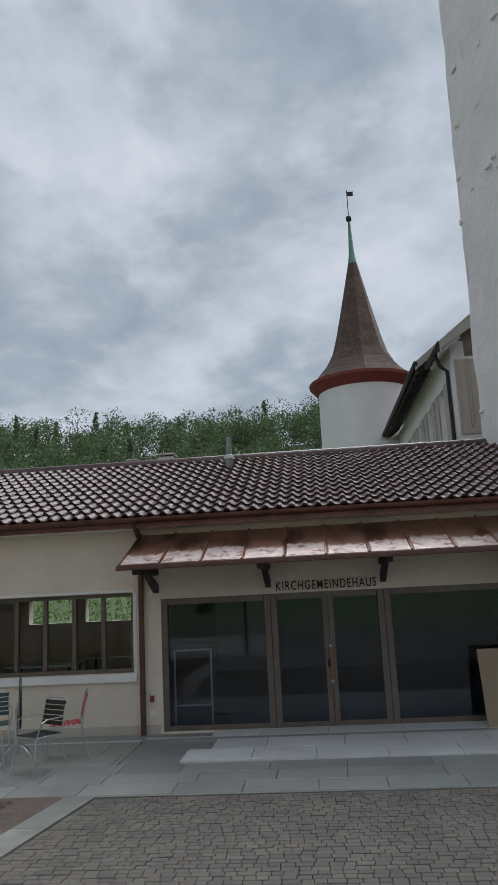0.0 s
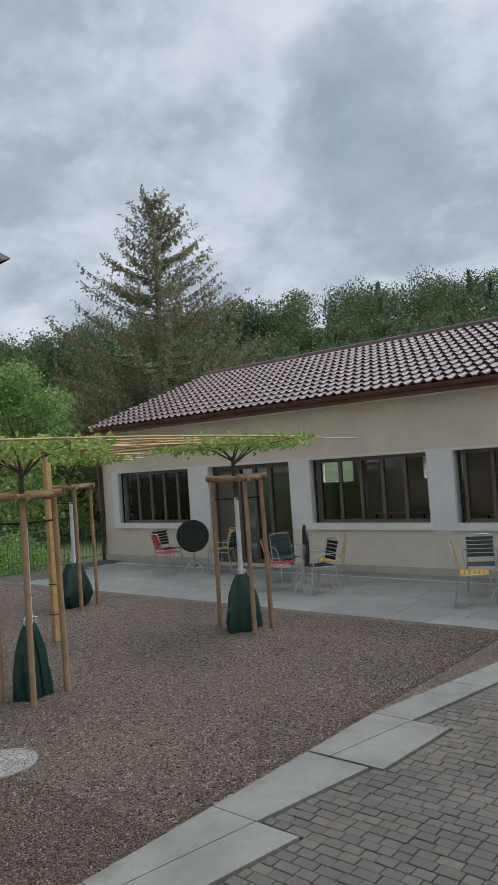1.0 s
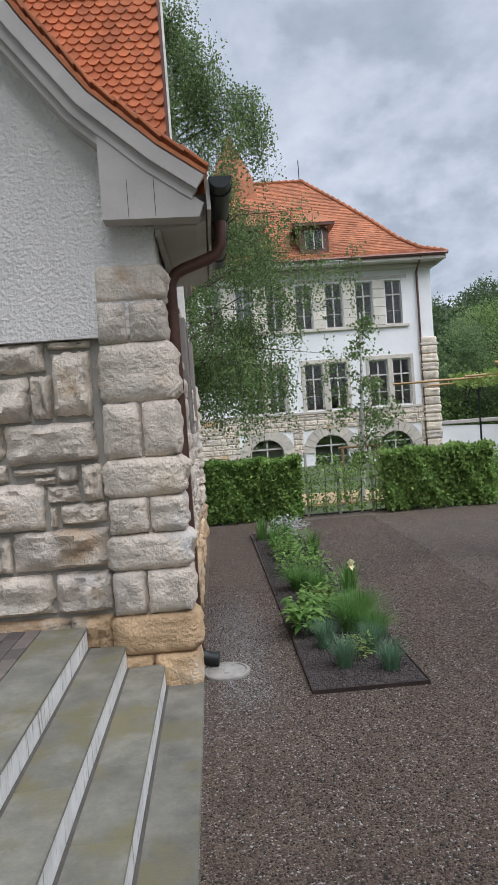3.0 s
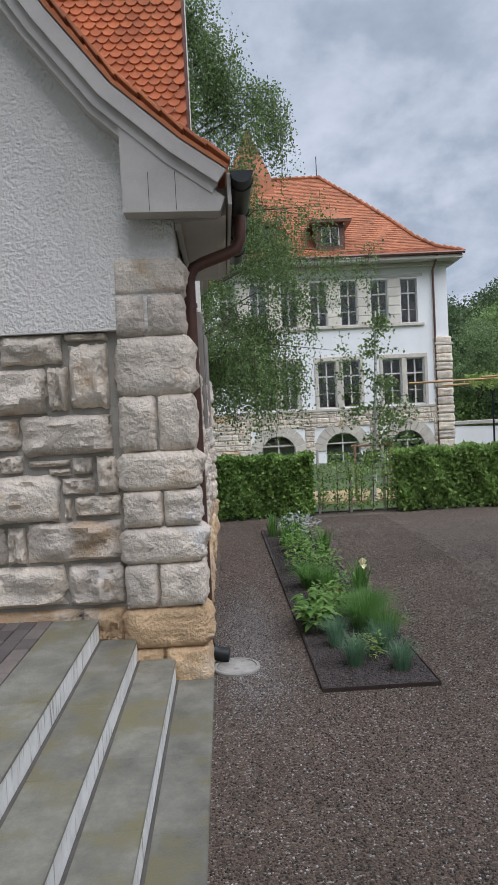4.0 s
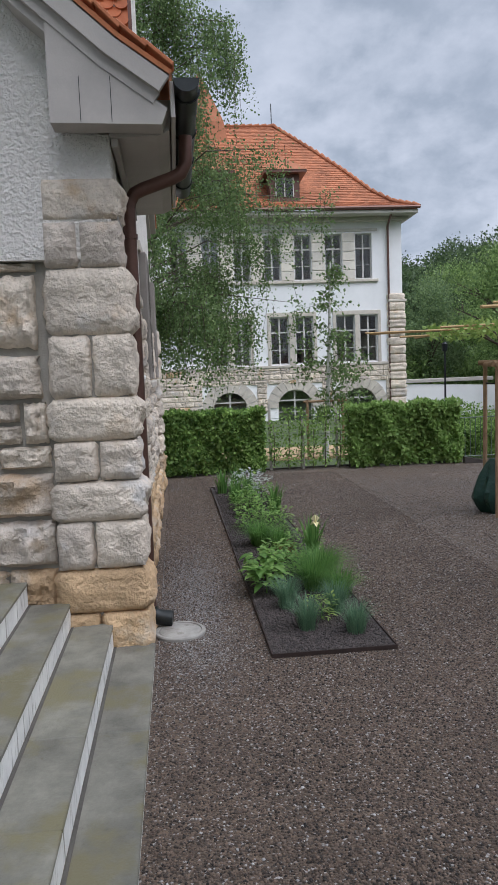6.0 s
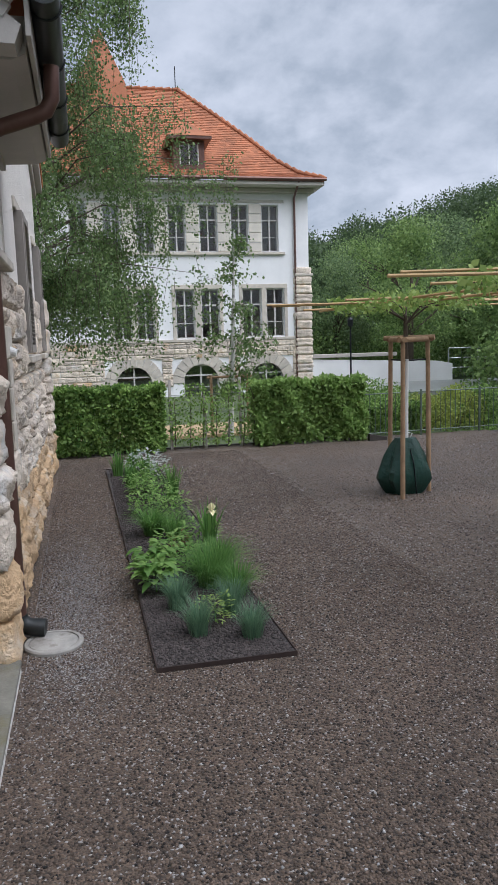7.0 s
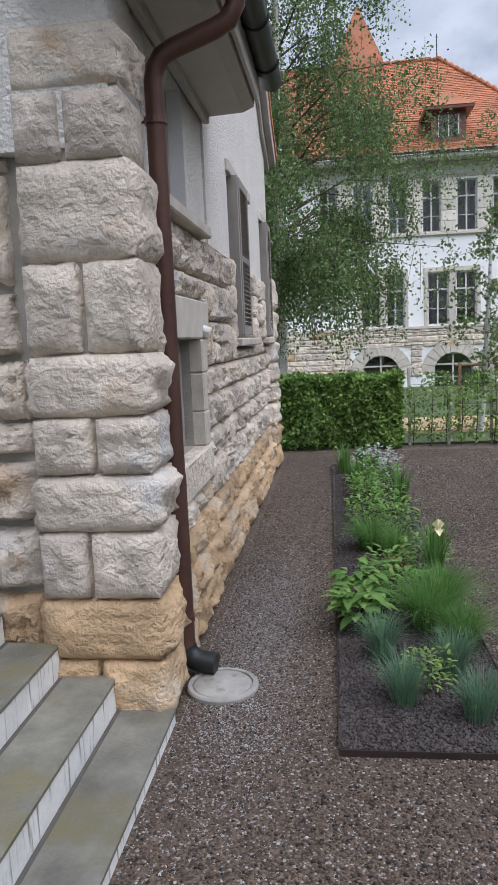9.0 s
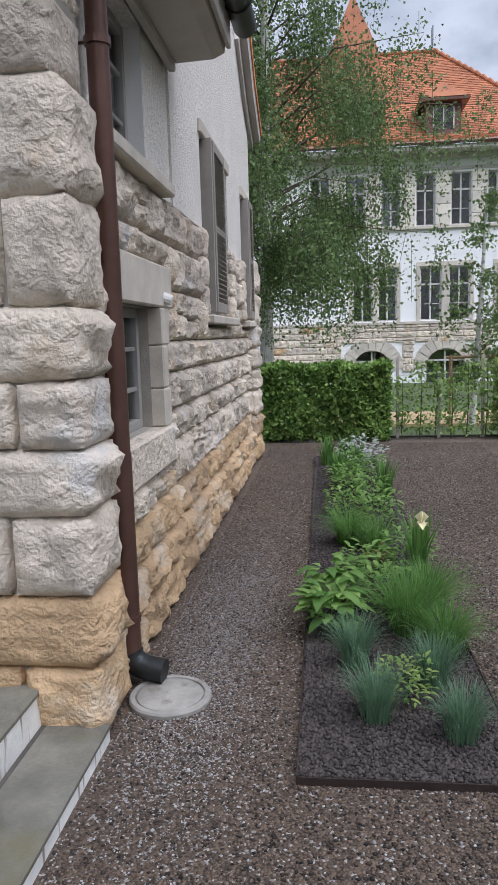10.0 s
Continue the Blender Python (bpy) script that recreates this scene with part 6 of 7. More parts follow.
def leafy(name, at, n, h, r, size, material, rng, aspect=0.4):
    """A leafy perennial: arched lance leaves on short stems."""
    v, f = [], []
    for _ in range(n):
        a = rng.uniform(0, 2 * math.pi)
        o, z = r * math.sqrt(rng.uniform()) * 0.8, h * rng.uniform(0.15, 0.95)
        p = np.array([at[0] + o * math.cos(a), at[1] + o * math.sin(a), at[2] + z])
        b = a + rng.normal() * 0.7
        up = rng.uniform(0.1, 0.9)
        d = np.array([math.cos(b), math.sin(b), up])
        s = np.array([-math.sin(b), math.cos(b), 0])
        L = size * rng.uniform(0.6, 1.2)
        i = len(v)
        for t, w in ((0, 0.12), (0.35, 1.0), (0.7, 0.75), (1.0, 0.03)):
            c = p + d * L * t - np.array([0, 0, 0.45 * L * t * t])
            v += [tuple(c + s * L * aspect * 0.5 * w + np.array([0, 0, 0.05 * L * w])), tuple(c - s * L * aspect * 0.5 * w + np.array([0, 0, 0.05 * L * w]))]
        f += [(i + 2 * k, i + 2 * k + 1, i + 2 * k + 3, i + 2 * k + 2) for k in range(3)]
    return quads(name, v, f, material)


prng = np.random.default_rng(21)


def plant(name, kind, x, y, label, h, r, n, material, size=0.1, width=0.004, lean=0.6):
    ob = thing(name, (x, y, 0.02), label, "plant", "plants in the bed")
    if kind == "grass":
        part("tuft", blades("tuft", (x, y, 0.02), n, h, r, width, material, prng, lean), material, ob)
    else:
        part("leaves", leafy("leaves", (x, y, 0.02), n, h, r, size, material, prng), material, ob)
        part("stem", tube(bmesh.new(), [(x, y, 0), (x + 0.02, y, h * 0.8)], [0.007, 0.003], 5), M_LEAF_GRASS, ob)
    return ob


BLUE = "tuft of blue-grey fescue grass in the bed"
for x, y, h in ((-6.42, 0.80, 0.33), (-6.28, 1.15, 0.29), (-6.75, 1.10, 0.31), (-6.95, 0.72, 0.33)):
    plant("fescue_tuft", "grass", x, y, BLUE, h, 0.28, 480, M_LEAF_BLUE, width=0.0024, lean=0.72)
plant("spurge_plant", "leafy", -6.62, 0.95, "small yellow-green spurge plant between grasses", 0.2, 0.16, 130, M_LEAF_VINE, 0.05)
plant("broad_leaved_perennial", "leafy", -7.4, 0.6, "broad-leaved bright green perennial in the bed", 0.3, 0.14, 70, M_LEAF_PERENNIAL, 0.16)
plant("broad_leaved_perennial", "leafy", -7.8, 0.62, "broad-leaved bright green perennial in the bed", 0.32, 0.15, 70, M_LEAF_PERENNIAL, 0.16)
for x, y, h, n in ((-7.4, 1.05, 0.44, 420), (-7.7, 1.18, 0.42, 360), (-7.15, 1.22, 0.34, 280), (-9.2, 0.75, 0.38, 420), (-9.0, 0.95, 0.34, 240)):
    plant("sedge_clump", "grass", x, y, "arching green sedge clump in the bed", h, 0.4, int(n * 1.6), M_LEAF_GRASS, width=0.0034, lean=1.05)
for x, y, h in ((-7.9, 0.92, 0.3), (-8.4, 0.85, 0.26), (-8.6, 1.15, 0.34), (-9.8, 1.02, 0.36), (-10.2, 0.74, 0.3), (-10.5, 1.0, 0.4), (-11.0, 0.8, 0.36), (-11.5, 0.76, 0.3), (-11.6, 1.02, 0.42), (-12.2, 0.85, 0.38)):
    plant("leafy_perennial", "leafy", x, y, "low leafy green perennial in the bed", h * 0.85, 0.23, 190, M_LEAF_PERENNIAL, 0.075)
for x, y, h in ((-8.35, 1.2, 0.55), (-10.9, 1.15, 0.5), (-12.9, 0.55, 0.45), (-12.6, 0.95, 0.42), (-13.2, 0.8, 0.42), (-12.0, 0.7, 0.4)):
    plant("iris_clump", "grass", x, y, "upright sword-leaved iris clump in the bed", h, 0.3, 70, M_LEAF_GRASS, width=0.014, lean=0.4)
M_LEAF_RED = leaf_mat("reddish_leaf", (0.16, 0.07, 0.035), (0.30, 0.16, 0.06))
plant("reddish_perennial", "leafy", -8.44, 0.93, "small reddish-brown perennial in the bed", 0.2, 0.12, 90, M_LEAF_RED, 0.06)
M_LEAF_SILVER = leaf_mat("silver_leaf", (0.385, 0.490, 0.385), (0.600, 0.600, 0.600))
for x, y in ((-12.4, 1.12), (-13.1, 1.05), (-13.0, 0.85)):
    plant("silver_leaved_plant", "leafy", x, y, "silver-leaved perennial at the far end of the bed", 0.36, 0.22, 90, M_LEAF_SILVER, 0.10)
iris = thing("pale_yellow_iris", (-8.12, 1.2, 0.02), "pale yellow iris in bloom on a tall stem", "flower")
part("stem", tube(bmesh.new(), [(-8.12, 1.2, 0), (-8.11, 1.2, 0.3), (-8.10, 1.2, 0.485)], [0.007, 0.005, 0.004], 6), M_LEAF_GRASS, iris)
M_PETAL = mat("pale_yellow_petal", (0.85, 0.80, 0.50), 0.08, 10, 0.6, 0.1, 60)
for k in range(6):
    a = k * math.pi / 3
    up_ = k % 2
    tip = (0.012 * math.cos(a), 0.012 * math.sin(a), 0.085) if up_ else (0.06 * math.cos(a), 0.06 * math.sin(a), -0.03)
    q = Vector((-math.sin(a), math.cos(a), 0)) * 0.034
    o = Vector((-8.10, 1.2, 0.49))
    mid = o + Vector((0.034 * math.cos(a), 0.034 * math.sin(a), 0.045 if up_ else 0.018))
    part("petal", quads("petal", [o, mid + q, o + Vector(tip), mid - q], [(0, 1, 2, 3)], M_PETAL), M_PETAL, iris)

# ---- paving ----
KINK = 5.25


def strip_x(y, left):
    """The light border: along the gravel up to a kink, then askew with the paving; its two edges at y."""
    if y > KINK:
        return -3.46 + 0.165 * (y - KINK) + (0.0 if left else 0.35)
    if left:
        return -3.46
    if y > 4.31:
        return -2.83 + 0.06 * (y - 4.31)
    return (-3.10 if y > 3.29 else -2.77) + 0.17 * (y - 3.29)


bm = box(bmesh.new(), -0.0575, 0.0575, -0.0405, 0.0405, -0.05, 0, 0.004)
PAV = finish(bm, "paver", M_PAVER)
psrc, pf = [Vector(v.co) for v in PAV.vertices], [tuple(p.vertices) for p in PAV.polygons]
pv, pfs = [], []
pr = random.Random(12)
near = 0
row = 0
yy = -2.2
while yy < 8.36:
    xx = strip_x(max(1.5, yy), False) + 0.012
    first = True
    while xx < 3.6:
        w = pr.choice((1.0, 1.0, 0.8, 1.25)) * (0.6 if first and row % 2 else 1.0)
        first = False
        m = pose(xx + 0.06 * w, yy, -0.003 + pr.uniform(-0.003, 0.003), pr.uniform(-0.5, 0.5), pr.uniform(-0.5, 0.5), 0) @ Matrix.Diagonal((w, 1, 1, 1))
        if 2.6 < yy < 4.7 and xx < -1.6 and near < 300:
            near += 1
            piece("paver", PAV, m, joint)
        else:
            o = len(pv)
            pv += [m @ v for v in psrc]
            pfs += [tuple(a + o for a in f) for f in pf]
        xx += 0.12 * w
    yy += 0.0855
    row += 1
tagged(part("pavers", quads("pavers", pv, pfs, M_PAVER), M_PAVER, joint), kind="stuff")

strip = tagged(new("border_strip"), "light grey stone border strip beside the gravel", "paving border", kind="structure")
def slab(outline):
    part("slab", prism(bmesh.new(), outline, -0.06, 0.012, Matrix()), M_BORDER, strip)


def seam_x(y):
    """The joint between the inner and outer slabs below the kink."""
    return max(-3.40, (-3.10 if y < 4.3 else -3.27) + 0.17 * (y - (3.29 if y < 4.3 else 4.31)))


gap = 0.004
for y0, y1, outer in ((1.25, 2.27, True), (2.27, 3.285, True), (3.285, 4.3, False), (4.32, KINK, True)):
    a, b = y0 + gap, y1 - gap
    if outer:
        slab([(-3.46, a), (seam_x(a) - gap, a), (seam_x(b) - gap, b), (-3.46, b)])
        slab([(seam_x(a) + gap, a), (strip_x(a, False), a), (strip_x(b, False), b), (seam_x(b) + gap, b)])
    else:
        slab([(-3.46, a), (strip_x(a + 0.01, False), a), (strip_x(b, False), b), (-3.46, b)])
yy = KINK
for ln in (1.08, 1.02, 1.05):
    a, b = yy + gap, min(yy + ln, 8.42) - gap
    slab([(strip_x(a, True), a), (strip_x(a, False), a), (strip_x(b, False), b), (strip_x(b, True), b)])
    yy += ln

# terrace slabs
tr = random.Random(8)
rowsy = [8.45, 8.92, 9.38, 9.84, 10.49, 11.15, 11.36, 11.79]
for r, (ya, yb) in enumerate(zip(rowsy, rowsy[1:])):
    x = -14.15 - 0.19 * (ya - 8.45) * 1.0 + tr.uniform(0, 0.3)
    while x < 6.0:
        w = tr.uniform(0.75, 1.15)
        if r == 5:
            x += w
            continue
        light = x > -2.75 and ya > 9.8
        if x < -2.75 < x + w and ya > 9.8:
            w = -2.75 - x
        bm = box(bmesh.new(), x + 0.004, x + w - 0.004, ya + 0.004, yb - 0.004, -0.03, 0.004 + (0.03 if light else 0), 0.004)
        part("slab", bm, M_SLABLIGHT if light else M_SLAB, terrace_bed)
        x += w
for a, b in ((-14.4, -2.78), (-2.74, 6.0)):
    part("drain_slab", box(bmesh.new(), a, b, 11.155, 11.285, -0.03, 0.004 if b < 0 else 0.034, 0.003), M_SLAB, terrace_bed)
    part("drain_channel", box(bmesh.new(), a, b, 11.29, 11.355, -0.03, 0.008 if b < 0 else 0.036, 0.003), M_SLABLIGHT, terrace_bed)
part("edge_strip", box(bmesh.new(), -3.0, 9.0, 8.38, 8.446, -0.05, 0.006, 0.004), M_BORDER, terrace_bed)


# ---- chairs and tables ----
M_TUBE = mat("zinc_tube", (0.52, 0.54, 0.55), 0.08, 5, 0.35, 0.0, 50, metal=0.7)
M_CHRED = mat("red_lacquer", (0.50, 0.03, 0.04), 0.08, 5, 0.4, 0.0, 50)
M_CHYEL = mat("yellow_lacquer", (0.72, 0.42, 0.02), 0.08, 5, 0.4, 0.0, 50)
M_CHGRN = mat("dark_green_lacquer", (0.022, 0.055, 0.055), 0.08, 5, 0.4, 0.0, 50)
M_CHBLK = mat("black_lacquer", (0.015, 0.018, 0.018), 0.08, 5, 0.4, 0.0, 50)


def chair_meshes():
    out = {}
    for s in (-1, 1):
        bm = tube(bmesh.new(), [(s * 0.21, -0.30, 0.0), (s * 0.205, -0.24, 0.25), (s * 0.2, -0.21, 0.44), (s * 0.2, -0.25, 0.66), (s * 0.19, -0.30, 0.84), (s * 0.16, -0.31, 0.865)], 0.0095, 7)
        out["back_leg", s] = finish(bm, "back_leg", M_TUBE, 50)
        bm = tube(bmesh.new(), [(s * 0.22, 0.25, 0.0), (s * 0.21, 0.22, 0.25), (s * 0.2, 0.2, 0.42), (s * 0.2, 0.16, 0.447), (s * 0.2, -0.2, 0.44)], 0.0095, 7)
        out["front_leg", s] = finish(bm, "front_leg", M_TUBE, 50)
        bm = tube(bmesh.new(), [(s * 0.21, 0.2, 0.42), (s * 0.25, 0.16, 0.62), (s * 0.25, 0.06, 0.655), (s * 0.24, -0.2, 0.65), (s * 0.2, -0.25, 0.64)], 0.009, 7)
        out["armrest", s] = finish(bm, "armrest", M_TUBE, 50)
    out["top_rail", 0] = finish(tube(bmesh.new(), [(-0.16, -0.31, 0.865), (0.16, -0.31, 0.865)], 0.0095, 7), "top_rail", M_TUBE, 50)
    return out


CH = chair_meshes()
SLAT = {}
for mm in (M_CHRED, M_CHYEL, M_CHGRN, M_CHBLK):
    SLAT[mm.name] = finish(box(bmesh.new(), -0.2, 0.2, -0.027, 0.027, -0.006, 0.006, 0.004), "slat", mm)


def chair(x, y, turn, material, colour, arms=False):
    """A slatted garden chair that faces +y before its turn."""
    root = thing("garden_chair", (0, 0, 0), colour + " slatted garden chair with zinc tube frame" + (" and armrests" if arms else ""), "chair", "chairs on the terrace")
    for (name, s), me in CH.items():
        if name == "armrest" and not arms:
            continue
        ob = new(name, me)
        ob.parent = root
    for k in range(6):
        ob = new("seat_slat", SLAT[material.name])
        ob.parent = root
        ob.matrix_basis = pose(0, -0.17 + 0.066 * k, 0.457 - 0.006 * math.sin(k * 0.6))
    for k in range(5):
        ob = new("back_slat", SLAT[material.name])
        ob.parent = root
        ob.matrix_basis = pose(0, -0.228 - 0.0145 * k, 0.56 + 0.062 * k, 100, 0, 0)
    root.matrix_basis = pose(x, y, 0.006, 0, 0, turn)
    return root


def table(x, y, turn):
    """A round table with its top folded upright; the top faces +x before its turn."""
    root = thing("folding_table", (x, y, 0.006), "round black garden table with its top folded upright", "table", "tables on the terrace")
    m = Matrix.Translation((x, y, 0.006)) @ Matrix.Rotation(radians(turn), 4, "Z")
    part("tabletop", tube(bmesh.new(), [m @ Vector((0.03, 0, 0.77)), m @ Vector((0.035, 0, 0.77)), m @ Vector((0.055, 0, 0.77)), m @ Vector((0.06, 0, 0.77))], [0.325, 0.34, 0.34, 0.325], 40), M_CHBLK, root, "black round top")
    part("column", tube(bmesh.new(), [m @ Vector((0, 0, 0.1)), m @ Vector((0, 0, 0.7))], 0.022, 10), M_TUBE, root, smooth=50)
    part("hinge_plate", box(bmesh.new(), 0.0, 0.03, -0.09, 0.09, 0.64, 0.76, 0.004, m), M_TUBE, root)
    for k in range(4):
        a = math.pi / 4 + k * math.pi / 2
        c, q = math.cos(a), math.sin(a)
        part("foot", tube(bmesh.new(), [m @ Vector((0.02 * c, 0.02 * q, 0.22)), m @ Vector((0.14 * c, 0.14 * q, 0.2)), m @ Vector((0.26 * c, 0.26 * q, 0.1)), m @ Vector((0.29 * c, 0.29 * q, 0.01))], 0.011, 8), M_TUBE, root, smooth=50)


table(-4.24, 10.15, 24)
chair(-4.48, 9.72, -66, M_CHYEL, "yellow")
chair(-4.70, 10.45, -157, M_CHGRN, "dark green", True)
chair(-3.72, 9.6, 150, M_CHBLK, "black", True)
chair(-3.62, 10.35, 112, M_CHRED, "red")
table(-7.49, 9.78, 44)
chair(-8.0, 9.8, -60, M_CHRED, "red")
chair(-8.35, 10.4, -120, M_CHGRN, "dark green", True)
chair(-7.15, 9.7, 150, M_CHBLK, "black", True)
chair(-7.35, 10.35, 128, M_CHYEL, "yellow")
table(-11.1, 10.75, -48)
chair(-11.55, 10.45, -20, M_CHRED, "red")
chair(-12.1, 10.95, -95, M_CHBLK, "black")
chair(-10.75, 11.2, 150, M_CHYEL, "yellow")
chair(-10.35, 10.9, 100, M_CHGRN, "dark green", True)


# ---- staked plane trees ----
def staked_tree(cx, cy, posts, bag_w, seed):
    """A roof-trained young tree between three stakes, with a watering bag at its foot."""
    rng = np.random.default_rng(seed)
    root = thing("roof_trained_tree", (cx, cy, 0), "young roof-trained tree with white-painted trunk", "tree", "young trees in the gravel")
    part("trunk", tube(bmesh.new(), [(cx, cy, 0), (cx + 0.01, cy, 1.0), (cx, cy + 0.01, 1.75)], [0.036, 0.032, 0.03], 10), M_LIMEWASH, root, "white painted trunk", 50)
    bm = tube(bmesh.new(), [(cx, cy + 0.01, 1.75), (cx, cy, 2.1), (cx, cy, 2.3)], [0.03, 0.028, 0.024], 9)
    for k in range(9):
        a = k * 0.698 + rng.normal() * 0.15
        r = rng.uniform(0.75, 1.05)
        tube(bm, [(cx, cy, 2.18 + 0.01 * k), (cx + 0.3 * r * math.cos(a), cy + 0.3 * r * math.sin(a), 2.4), (cx + r * math.cos(a), cy + r * math.sin(a), 2.47)], [0.014, 0.01, 0.004], 6)
    part("branching", bm, M_BARK, root, "brown limbs")
    n = 1500
    a, r = rng.uniform(0, 2 * np.pi, n), 0.98 * np.sqrt(rng.uniform(0.01, 1, n))
    r *= 1 + 0.12 * np.sin(3 * a + seed) + 0.1 * np.sin(7 * a)
    z = 2.47 + rng.normal(size=n) * 0.045
    part("crown", leaf_cloud("crown", np.stack([cx + r * np.cos(a), cy + r * np.sin(a), z], 1), 0.075, M_LEAF_VINE, rng, 0.1, 0.7), M_LEAF_VINE, root, "flat light green crown")
    sup = thing("tree_stake_frame", (cx, cy, 0), "tripod of round pine stakes with crossbars", "tree stake", "stake frames")
    tops = []
    for (x, y) in posts:
        tx, ty = x + (cx - x) * 0.08, y + (cy - y) * 0.08
        tops.append(Vector((tx, ty, 2.0)))
        part("stake", tube(bmesh.new(), [(x, y, -0.03), (tx, ty, 2.02)], [0.031, 0.029], 10), M_WOOD, sup, smooth=50)
    for i, j in ((1, 2), (0, 1), (0, 2)):
        p, q = tops[i], tops[j]
        d = (q - p).normalized() * 0.09
        h = Vector((0, 0, 0.02 if (i, j) == (1, 2) else 0.0))
        part("crossbar", tube(bmesh.new(), [p - d + h, q + d + h], 0.036, 10), M_WOOD, sup, smooth=50)
    for p in tops:
        part("tie", tube(bmesh.new(), [p - Vector((0, 0, 0.26)), Vector((cx, cy, 1.73))], 0.011, 6), M_BLACK, sup, "black rubber tie")
    bag = thing("watering_bag", (cx, cy, 0), "dark green watering bag zipped round the trunk", "watering bag", "watering bags")
    bm = bmesh.new()
    rings = []
    tall = ((0.0, 0.98), (0.1, 1.02), (0.28, 0.95), (0.45, 0.8), (0.58, 0.6), (0.68, 0.42), (0.73, 0.3))
    for z, w in tall if bag_w < 0.3 else ((0.0, 0.64), (0.08, 0.82), (0.2, 1.0), (0.3, 0.97), (0.5, 0.72), (0.66, 0.50), (0.73, 0.36)):
        ring = []
        for k in range(28):
            t = 2 * math.pi * k / 28
            f = 1 + 0.16 * math.cos(5 * t + seed) * (1 - 0.5 * z) + 0.07 * math.sin(9 * t + z * 9)
            rr = bag_w * w * f
            ring.append(bm.verts.new((cx + rr * 0.62 * math.cos(t), cy + rr * math.sin(t), z)))
        rings.append(ring)
    for p, q in zip(rings, rings[1:]):
        for k in range(28):
            bm.faces.new((p[k], p[(k + 1) % 28], q[(k + 1) % 28], q[k]))
    bm.faces.new(rings[0])
    bm.faces.new(rings[-1])
    part("bag", bm, M_BAG, bag, smooth=28)
    for s in (-0.05, 0.05):
        part("strap", tube(bmesh.new(), [(cx, cy + s, 0.7), (cx + 0.03, cy + s * 1.5, 0.78), (cx, cy + s * 0.4, 0.8)], 0.008, 6), M_LIMEWASH, bag)
    part("zip", tube(bmesh.new(), [(cx + bag_w * 0.63, cy + 0.05, 0.02), (cx + bag_w * 0.5, cy + 0.03, 0.42), (cx + bag_w * 0.15, cy, 0.72)], 0.008, 6), M_BLACK, bag)


staked_tree(-6.62, 7.2, [(-6.30, 7.05), (-6.98, 7.12), (-6.34, 7.45)], 0.27, 1)
staked_tree(-6.66, 4.03, [(-6.40, 3.87), (-6.86, 3.80), (-6.52, 4.34)], 0.19, 2)
staked_tree(-10.35, 4.18, [(-9.98, 3.97), (-10.72, 4.12), (-10.32, 4.5)], 0.36, 3)
staked_tree(-10.45, 7.28, [(-10.08, 7.12), (-10.82, 7.2), (-10.22, 7.56)], 0.32, 4)

post = thing("squared_post", (-8.55, 5.6, 0), "squared pale timber post tied with cane", "post")
part("post", box(bmesh.new(), -8.60, -8.515, 5.56, 5.645, -0.05, 2.46, 0.008), M_BAMBOO, post, "pale squared timber")
for z in (0.35, 0.75, 1.9):
    part("wire", box(bmesh.new(), -8.603, -8.512, 5.557, 5.648, z, z + 0.012), M_BLACK, post)


def cane(p, q, r=0.014):
    c = thing("bamboo_cane", p, "long bamboo cane tied across the young trees", "bamboo cane", "bamboo canes")
    p, q = Vector(p), Vector(q)
    n = max(3, int((q - p).length / 0.32))
    pts, rad = [], []
    for k in range(n + 1):
        o = p.lerp(q, k / n)
        o.z += 0.025 * math.sin(math.pi * k / n)
        d = (q - p).normalized() * 0.012
        pts += [o - d, o, o + d]
        rad += [r, r * 1.18, r]
    part("cane", tube(bmesh.new(), pts, rad, 7), M_BAMBOO, c)


cr = random.Random(31)
for x0, y0, x1, y1, z in ((-6.35, 2.2, -6.5, 8.2, 2.47), (-6.55, 5.2, -6.35, 9.85, 2.5), (-6.8, 2.5, -6.7, 7.9, 2.53), (-6.2, 4.6, -6.9, 9.2, 2.45), (-7.3, 3.0, -7.2, 8.3, 2.47), (-5.7, 3.1, -5.8, 8.1, 2.5),
                          (-10.1, 2.3, -10.4, 8.9, 2.44), (-10.6, 2.5, -10.2, 8.4, 2.47), (-10.9, 3.0, -10.8, 9.0, 2.43), (-9.6, 3.1, -9.7, 8.3, 2.47), (-12.5, 3.75, -6.1, 4.0, 2.46), (-11.9, 4.3, -5.6, 4.25, 2.43),
                          (-12.0, 7.0, -5.6, 7.15, 2.46), (-11.8, 7.5, -5.9, 7.35, 2.49), (-9.4, 6.4, -5.9, 6.6, 2.45), (-9.3, 8.0, -5.8, 7.8, 2.46), (-9.2, 5.4, -6.0, 5.3, 2.47), (-8.9, 6.0, -6.2, 6.1, 2.44)):
    cane((x0, y0, z + cr.uniform(-0.015, 0.015)), (x1, y1, z + cr.uniform(-0.015, 0.03)), cr.uniform(0.011, 0.016))

